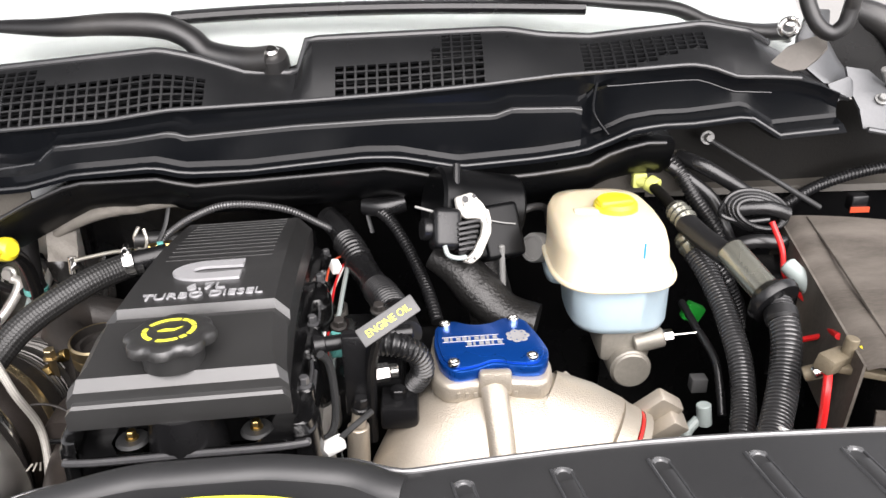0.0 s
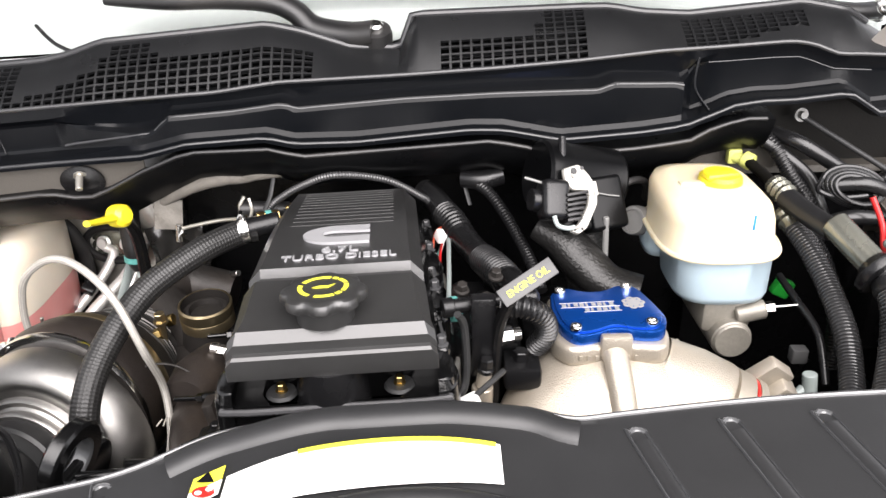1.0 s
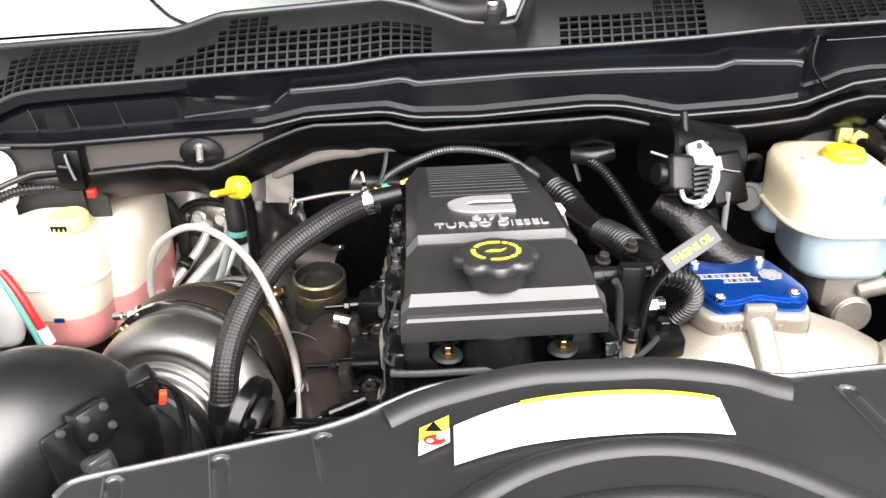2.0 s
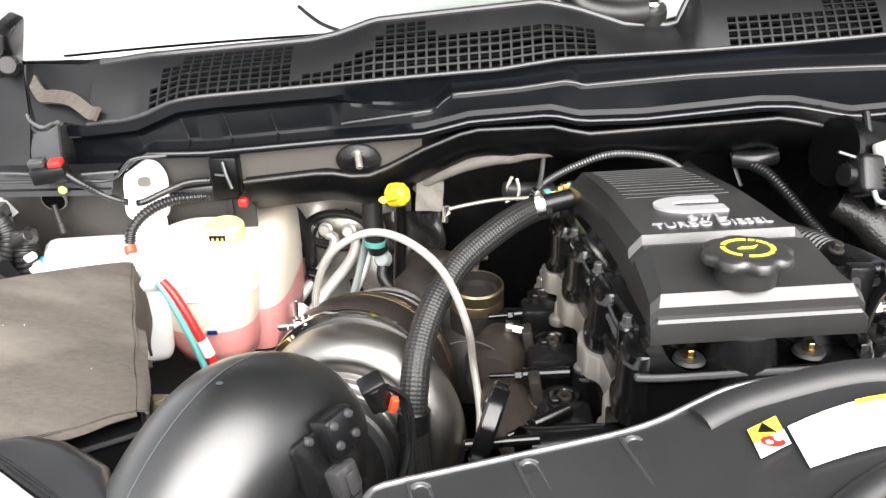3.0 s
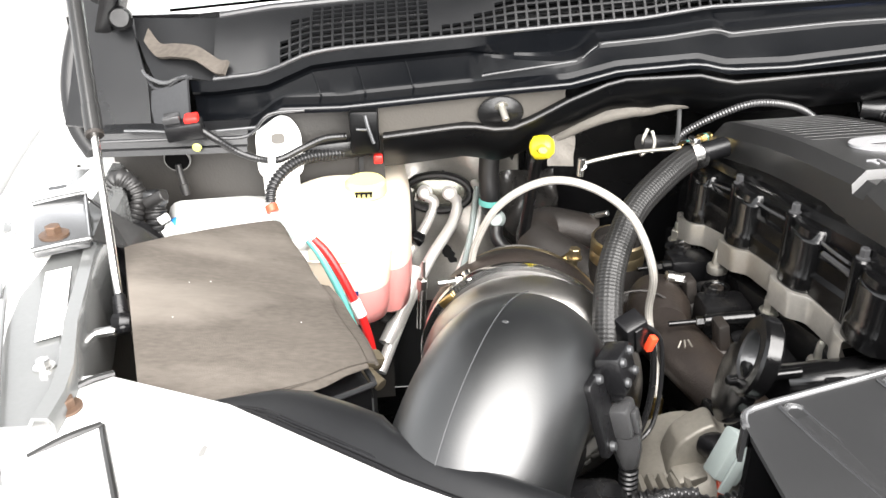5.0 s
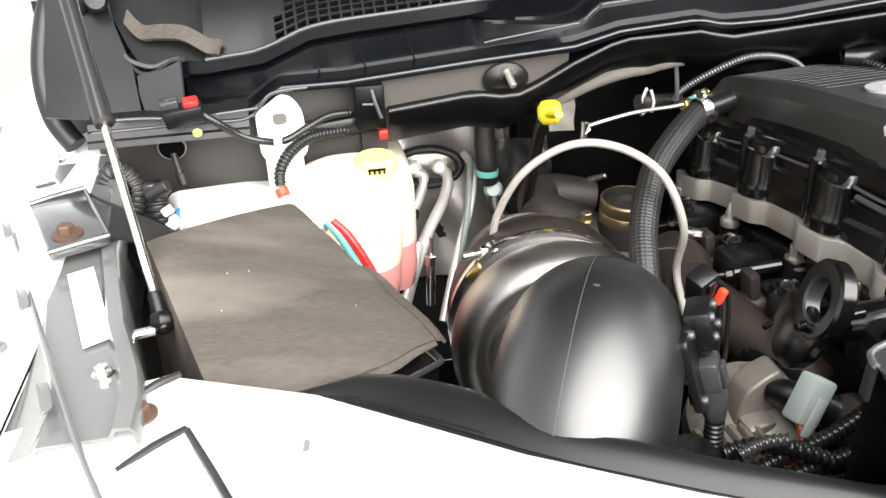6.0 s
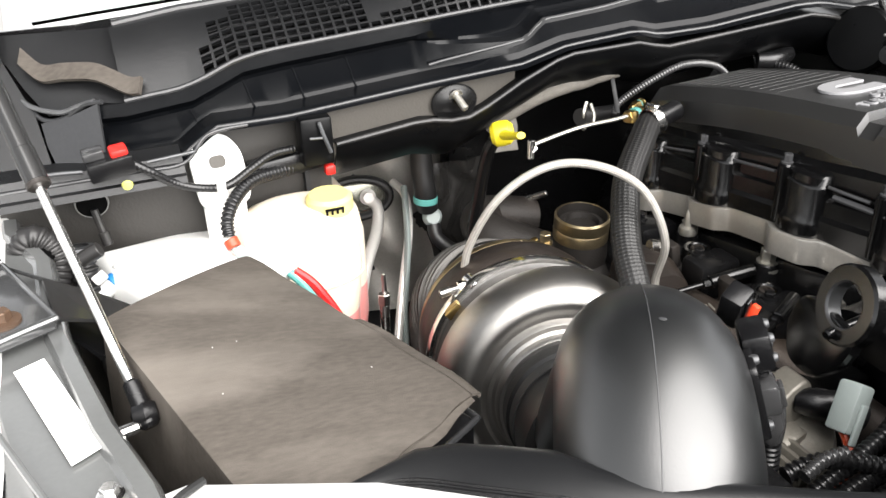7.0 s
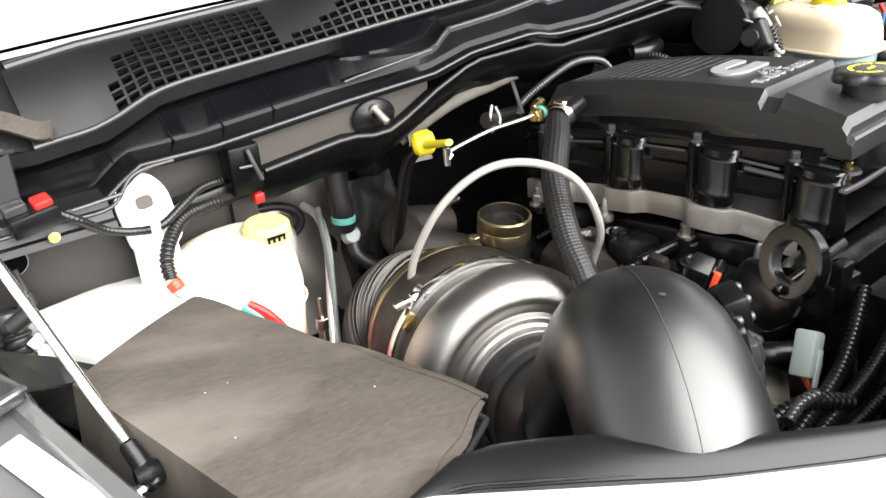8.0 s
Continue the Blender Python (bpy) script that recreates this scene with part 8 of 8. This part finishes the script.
# ---- yellow handle, thin line and fittings ----
hand = thing("dipstick_handle", "bright yellow transmission dipstick handle", "dipstick", at=(-0.6, 1.0, 1.15))
part("knob", lathe([(0, 0.016), (0.010, 0.015), (0.0155, 0.009), (0.0165, 0.0), (0.0155, -0.009), (0.010, -0.014), (0, -0.015)], (-0.590, 1.005, 1.182), (0.75, -0.35, 0.15), 28), YELLOW, hand)
part("grip", tube([(-0.592, 0.993, 1.184), (-0.597, 0.965, 1.192), (-0.602, 0.932, 1.203)], 0.0065, 12, 5, radii=[0.0085, 0.0065, 0.0055], squash=0.75), YELLOW, hand)
part("stem", tube([(-0.592, 1.012, 1.176), (-0.590, 1.04, 1.15), (-0.592, 1.06, 1.10), (-0.60, 1.08, 1.0)], 0.009, 12, 6), DARK, hand)
line = thing("vacuum_line", "thin steel line with brass fittings to the head", "pipe", at=(-0.45, 1.0, 1.15))
part("pipe", tube([(-0.524, 1.045, 1.142), (-0.500, 1.04, 1.150), (-0.455, 1.03, 1.162), (-0.415, 1.01, 1.172), (-0.392, 1.002, 1.178)], 0.0028, 8, 8), ZINC, line)
part("elbow_fitting", join(cyl((-0.524, 1.045, 1.150), (-0.526, 1.043, 1.124), 0.0055, seg=12), cyl((-0.526, 1.045, 1.134), (-0.518, 1.045, 1.140), 0.007, seg=6)), CHROME, line)
part("gold_plug", join(cyl((-0.562, 0.998, 1.012), (-0.545, 0.996, 1.020), 0.0065, seg=6), cyl((-0.548, 0.997, 1.018), (-0.538, 0.996, 1.022), 0.0085, seg=14)), BRASS, outlet, "gold plated plug")
part("threaded_stud", join(tube([(-0.520, 1.160, 1.006), (-0.500, 1.138, 1.018)], 0.0036, 10, 10, ribs=0.0005, pitch=0.0018), cyl((-0.502, 1.140, 1.017), (-0.496, 1.134, 1.020), 0.0062, seg=6), cyl((-0.497, 1.135, 1.019), (-0.465, 1.101, 1.040), 0.0046, seg=14)), STEEL, outlet, "long threaded stud")
part("brass_union", join(cyl((-0.402, 1.004, 1.174), (-0.372, 1.014, 1.174), 0.009, seg=6), cyl((-0.392, 1.002, 1.182), (-0.394, 0.998, 1.166), 0.006, seg=10)), BRASS, line)
part("teal_band", cyl((-0.390, 1.006, 1.1745), (-0.382, 1.009, 1.1745), 0.0102, seg=16), TEAL, line)
part("spring_clip", join(tube([(-0.430, 1.06, 1.185), (-0.437, 1.055, 1.170), (-0.432, 1.055, 1.155), (-0.440, 1.05, 1.150)], 0.0026, 8, 5), tube([(-0.424, 1.06, 1.182), (-0.420, 1.055, 1.166), (-0.424, 1.052, 1.152)], 0.0026, 8, 5)), ZINC, line)
part("stub_hose", tube([(-0.44, 1.06, 1.165), (-0.41, 1.07, 1.160), (-0.37, 1.08, 1.155)], 0.012, 12, 6), RUBBER, line)

# ---- hoses over the turbocharger ----
loop = thing("oil_feed_hose", "white braided oil feed hose looping over the turbocharger", "hose", at=(-0.6, 0.85, 1.0))
part("braided_hose", tube([(-0.694, 0.900, 1.052), (-0.690, 0.892, 1.095), (-0.668, 0.872, 1.152), (-0.632, 0.856, 1.186), (-0.595, 0.838, 1.199), (-0.555, 0.812, 1.192), (-0.522, 0.792, 1.164), (-0.499, 0.783, 1.105), (-0.492, 0.802, 1.040), (-0.485, 0.780, 0.988), (-0.487, 0.752, 0.952)], 0.0047, 16, 10), WHITEBRAID, loop)
part("end_fitting", join(cyl((-0.487, 0.752, 0.954), (-0.491, 0.742, 0.935), 0.0065, seg=12), cyl((-0.491, 0.742, 0.935), (-0.495, 0.735, 0.920), 0.0085, seg=6)), BRASS, loop, "brass hose end")
part("start_fitting", cyl((-0.695, 0.900, 1.055), (-0.697, 0.902, 1.036), 0.008, seg=12), CHROME, loop)
bh = thing("breather_hose", "thick black braided breather hose from the valve cover", "hose", at=(-0.5, 0.85, 1.0))
part("braided_hose", tube([(-0.392, 0.952, 1.183), (-0.412, 0.944, 1.181), (-0.452, 0.904, 1.176), (-0.503, 0.856, 1.154), (-0.530, 0.818, 1.129), (-0.547, 0.786, 1.104), (-0.556, 0.756, 1.080), (-0.560, 0.733, 1.050), (-0.562, 0.722, 1.010), (-0.558, 0.720, 0.94)], 0.0165, 24, 12), BLACKBRAID, bh)
clamp_ring((-0.405, 0.946, 1.185), (1, 0.2, 0.15), 0.0172, 0.012, CHROME, bh)
part("spigot", cyl((-0.405, 0.946, 1.185), (-0.36, 0.955, 1.192), 0.013), PLASTIC, bh)
part("lower_clip", cyl((-0.561, 0.727, 1.032), (-0.562, 0.722, 1.006), 0.0195, seg=20, bevel=0.002), PLASTIC, bh)

# ---- head studs along the engine ----
for y in (0.884, 0.758, 0.665):
    x = -0.366 - 0.115 * (y - 0.758)
    st = thing("head_stud", "bright head stud with a domed nut", "stud", group="head studs", at=(x, y, 1.05))
    part("nut", lathe([(0, 0.022), (0.0035, 0.022), (0.0055, 0.018), (0.0068, 0.0), (0.0115, -0.002), (0.0125, -0.006), (0.0115, -0.012)], (x, y, 1.060), (0, 0, 1), 20), ZINC, st)
    part("thread", cyl((x, y, 1.02), (x, y, 1.050), 0.010), DARK, st)
rockers = thing("head_castings", "black painted castings along the cylinder head", "engine casting", at=(-0.4, 0.75, 0.95))
for y in (0.70, 0.82, 0.94):
    part("pad", join(box(-0.425, -0.365, y - 0.022, y + 0.022, 1.0, 1.047, 0.008), lathe([(0.016, 0), (0.018, 0.006), (0.012, 0.010), (0, 0.010)], (-0.395, y + 0.045, 1.030), (0, 0, 1), 18)), PLASTIC, rockers)
    bolt((-0.405, y + 0.012, 1.047), (0, 0, 1), 0.006, 0.008, PLASTIC, rockers)
    part("bolt_well", lathe([(0.010, 0.002), (0.0125, 0.006), (0.0165, 0.006), (0.019, 0.0), (0.021, -0.03)], (-0.392, y + 0.030, 1.040), (-0.05, 0, 1), 24), COVER, rockers)
    part("socket_bolt", lathe([(0.004, 0.002), (0.0045, 0.006), (0.008, 0.006), (0.009, 0.004), (0.009, -0.01)], (-0.392, y + 0.030, 1.040), (-0.05, 0, 1), 18), CASTIRON, rockers)
part("head_shelf", box(-0.46, -0.36, 0.60, 1.02, 0.94, 1.0, 0.008), DARK, rockers)
lift = thing("lifting_eye", "black steel engine lifting eye with polished bore", "lifting eye", at=(-0.45, 0.57, 1.05))
LM = Matrix.Translation((-0.483, 0.552, 1.143)) @ frame_of((-0.96, 0.24, 0.26))
part("eye", moved(lathe([(0.0215, -0.008), (0.0345, -0.008), (0.037, -0.0055), (0.037, 0.0055), (0.0345, 0.008), (0.0215, 0.008)], (0, 0, 0), (0, 0, 1), 40), LM), COVER, lift)
part("bore", moved(lathe([(0.0222, -0.0084), (0.0205, -0.0065), (0.0205, 0.0065), (0.0222, 0.0084)], (0, 0, 0), (0, 0, 1), 36), LM), HINGE, lift, "polished bore")
part("plate", moved(plate(rounded([(-0.036, -0.012), (0.030, -0.020), (0.024, -0.050), (0.000, -0.078), (-0.040, -0.080), (-0.060, -0.050), (-0.056, -0.020)], 0.014), 0.012, 0.003, m=Matrix.Translation((0, 0, 0.006))), LM), COVER, lift)
part("arm", tube([(-0.452, 0.575, 1.100), (-0.42, 0.585, 1.092), (-0.37, 0.592, 1.090), (-0.32, 0.600, 1.088)], 0.020, 16, 6, squash=0.8), COVER, lift)
part("bolt_pin", join(cyl((-0.506, 0.553, 1.119), (-0.438, 0.556, 1.122), 0.0048, seg=14, bevel=0.0015), cyl((-0.492, 0.5535, 1.1195), (-0.484, 0.554, 1.120), 0.0075, seg=6)), COVER, lift)

part("brass_union", join(lathe([(0, 0.012), (0.0045, 0.012), (0.006, 0.010), (0.006, 0.005), (0.008, 0.004), (0.008, -0.005), (0.0055, -0.006), (0.0055, -0.016)], (-0.357, 1.046, 1.172), (-0.85, -0.3, -0.1), 6), lathe([(0.005, -0.010), (0.0075, -0.011), (0.0075, -0.014), (0.005, -0.015)], (-0.357, 1.046, 1.172), (-0.85, -0.3, -0.1), 24)), BRASS, loom3, "gold plated pipe union", smooth=25)
part("union_ring", lathe([(0.0055, 0.0), (0.0070, 0.001), (0.0070, 0.005), (0.0055, 0.006)], (-0.349, 1.049, 1.173), (-0.85, -0.3, -0.1), 20), TEAL, loom3, "teal sealing ring")
# ---- mass air flow sensor on the elbow ----
maf = thing("air_flow_sensor", "black air flow sensor with an orange lock clipped to the elbow", "sensor", at=(-0.62, 0.52, 1.1))
MF = Matrix.Translation((-0.622, 0.512, 1.136)) @ frame_of((0.80, -0.50, 0.30))
part("flange", moved(plate(rounded([(-0.016, -0.034), (0.016, -0.034), (0.016, 0.034), (-0.016, 0.034)], 0.006), 0.007, 0.0015, m=Matrix.Translation((-0.010, -0.006, 0.0))), MF), PLASTIC, maf)
part("body", moved(box(0.002, 0.036, 0.002, 0.036, -0.006, 0.016, 0.004), MF), PLASTIC, maf)
part("body_step", moved(box(0.006, 0.030, -0.006, 0.006, -0.006, 0.010, 0.003), MF), PLASTIC, maf)
part("connector", moved(box(-0.004, 0.022, -0.036, -0.008, -0.004, 0.014, 0.004), MF), CLEARGREY, maf, "grey connector shell")
part("latch", moved(box(0.003, 0.015, -0.034, -0.014, 0.014, 0.018, 0.0015), MF), CLEARGREY, maf)
p0 = MF @ Vector((0.009, -0.036, 0.004))
part("boot", tube([p0, p0 + Vector((0.002, -0.003, -0.016)), p0 + Vector((0.004, -0.005, -0.030))], 0.013, 16, 5, radii=[0.0130, 0.0120, 0.0085]), CLEARGREY, maf, "grey seal boot")
part("conduit", tube([p0 + Vector((0.004, -0.005, -0.030)), p0 + Vector((0.005, -0.006, -0.07)), p0 + Vector((0.0, -0.006, -0.12))], 0.0085, 14, 6, ribs=0.0014, pitch=0.005), LOOM, maf)
for x, y, z in ((0.009, 0.029, 0.016), (0.028, 0.030, 0.016), (0.009, 0.011, 0.016), (0.029, 0.011, 0.016), (-0.014, -0.034, 0.001), (-0.008, 0.024, 0.001)):
    part("screw", moved(lathe([(0, 0.0030), (0.0032, 0.0026), (0.0042, 0.0), (0.0042, -0.004)], (x, y, z), (0, 0, 1), 14), MF), HINGE, maf)
part("plug", moved(box(-0.011, 0.012, -0.010, 0.010, -0.016, 0.020, 0.003), Matrix.Translation((-0.584, 0.585, 1.152)) @ pose(0, 0, 0, 15, -20, 20)), PLASTIC, maf)
part("plug_rib", moved(box(-0.004, 0.004, -0.0125, -0.010, -0.014, 0.018, 0.001), Matrix.Translation((-0.584, 0.585, 1.152)) @ pose(0, 0, 0, 15, -20, 20)), PLASTIC, maf)
part("lock", moved(box(-0.0035, 0.0035, -0.0035, 0.0035, -0.008, 0.008, 0.0015), Matrix.Translation((-0.568, 0.578, 1.145)) @ pose(0, 0, 0, 15, 10, 20)), REDORANGE, maf, "orange locking tab")
part("wire", tube([(-0.575, 0.588, 1.158), (-0.562, 0.592, 1.140), (-0.558, 0.588, 1.09), (-0.570, 0.575, 1.05), (-0.590, 0.56, 1.045), (-0.600, 0.55, 1.07)], 0.003, 8, 8), LOOM, maf)
part("wire", tube([(-0.573, 0.585, 1.160), (-0.556, 0.588, 1.142), (-0.552, 0.584, 1.10), (-0.560, 0.572, 1.06), (-0.582, 0.556, 1.05)], 0.0022, 8, 8), LOOM, maf)

# ---- front of the engine, low down ----
gear = thing("front_casting", "bare grey alternator casting low at the engine front", "alternator", at=(-0.5, 0.58, 0.9))
part("casting", join(lathe([(0, 0.04), (0.040, 0.04), (0.055, 0.030), (0.062, 0.0), (0.062, -0.05)], (-0.515, 0.585, 0.985), (-0.35, -0.35, 0.87), 28), tube([(-0.53, 0.60, 1.015), (-0.505, 0.607, 1.030), (-0.482, 0.60, 1.025)], 0.012, 12, 5)), DULLCAST, gear, smooth=40)
part("mounting_ear", moved(plate(rounded([(-0.543, 1.028), (-0.537, 1.047), (-0.521, 1.060), (-0.505, 1.067), (-0.497, 1.056), (-0.500, 1.035), (-0.505, 1.000), (-0.545, 1.000)], 0.006, 4), 0.030, 0.0035, 3), Matrix.Translation((0, 0.560, 0)) @ Matrix.Rotation(radians(90), 4, 'X')), DULLCAST, gear, "rough cast mounting ear", smooth=40)
part("ear_ledge", moved(box(-0.016, 0.014, -0.010, 0.012, -0.010, 0.006, 0.004), Matrix.Translation((-0.526, 0.552, 1.016)) @ pose(0, 0, 0, 8, -6, 10)), DULLCAST, gear)
part("black_boot", tube([(-0.512, 0.564, 1.045), (-0.503, 0.552, 1.046), (-0.488, 0.540, 1.044), (-0.470, 0.532, 1.035)], 0.015, 16, 6, radii=[0.012, 0.014, 0.015, 0.017]), PLASTIC, gear, "black rubber boot")
for k in range(6):
    part("cooling_rib", moved(box(-0.0032, 0.0032, -0.02, 0.02, -0.014, 0.012, 0.0015), Matrix.Translation((-0.582 + 0.0095 * k, 0.548 - 0.003 * k, 0.996 + 0.0025 * k)) @ pose(0, 0, 0, 0, 12, 0)), DULLCAST, gear)
gc = thing("grey_connector", "pale grey plug with a small red tab", "connector", at=(-0.513, 0.51, 1.06))
GC = Matrix.Translation((-0.512, 0.510, 1.073)) @ pose(0, 0, 0, -10, 30, 6)
part("shell", moved(box(-0.013, 0.013, -0.010, 0.010, -0.022, 0.022, 0.003), GC), GREYCONN, gc)
part("tab", moved(box(0.0125, 0.0145, -0.004, 0.004, -0.006, 0.012, 0.0005), GC), RED, gc)
part("latch", moved(box(-0.005, 0.005, -0.013, -0.010, -0.030, 0.006, 0.001), GC), GREYCONN, gc)
part("wire", tube([GC @ Vector((0, 0, -0.02)), (-0.525, 0.49, 1.040), (-0.55, 0.475, 1.03), (-0.57, 0.47, 1.03)], 0.0035, 8, 5), ORANGE, gc)
fl = thing("wiring_loom", "corrugated black looms crossing low at the engine front", "wiring loom", group="engine wiring looms", at=(-0.5, 0.47, 1.0))
for pts, rr in (([(-0.40, 0.52, 1.095), (-0.45, 0.50, 1.072), (-0.50, 0.485, 1.055), (-0.56, 0.475, 1.045), (-0.61, 0.47, 1.03)], 0.0075), ([(-0.38, 0.49, 1.062), (-0.45, 0.475, 1.048), (-0.53, 0.465, 1.040), (-0.60, 0.46, 1.028)], 0.0085), ([(-0.40, 0.46, 1.035), (-0.48, 0.455, 1.030), (-0.56, 0.45, 1.025), (-0.60, 0.45, 1.0)], 0.0085), ([(-0.60, 0.488, 1.050), (-0.575, 0.485, 1.056), (-0.55, 0.475, 1.058), (-0.52, 0.46, 1.05)], 0.008)):
    part("conduit", tube(pts, rr, 14, 8, ribs=0.0018, pitch=0.006), LOOM, fl)
part("silver_wrap", tube([(-0.595, 0.475, 1.058), (-0.572, 0.478, 1.064), (-0.552, 0.475, 1.066)], 0.0062, 12, 5, ribs=0.0013, pitch=0.005), GREYLOOM, fl)
fan = thing("fan_shroud", "dark fan shroud behind the radiator cover", "fan shroud", at=(-0.2, 0.42, 0.9))
part("shroud", sheet([[(x, 0.40, z) for x in np.linspace(-0.56, 0.45, 12)] for z in (0.6, 0.9, 1.15, 1.19)], 0.006), DARK, fan)
part("front_block", box(-0.34, -0.15, 0.50, 0.60, 0.7, 1.06, 0.012), DARK, fan)
part("clip_box", join(box(-0.43, -0.375, 0.535, 0.58, 1.06, 1.10, 0.004), box(-0.425, -0.405, 0.53, 0.545, 1.075, 1.125, 0.003)), PLASTIC, fan)
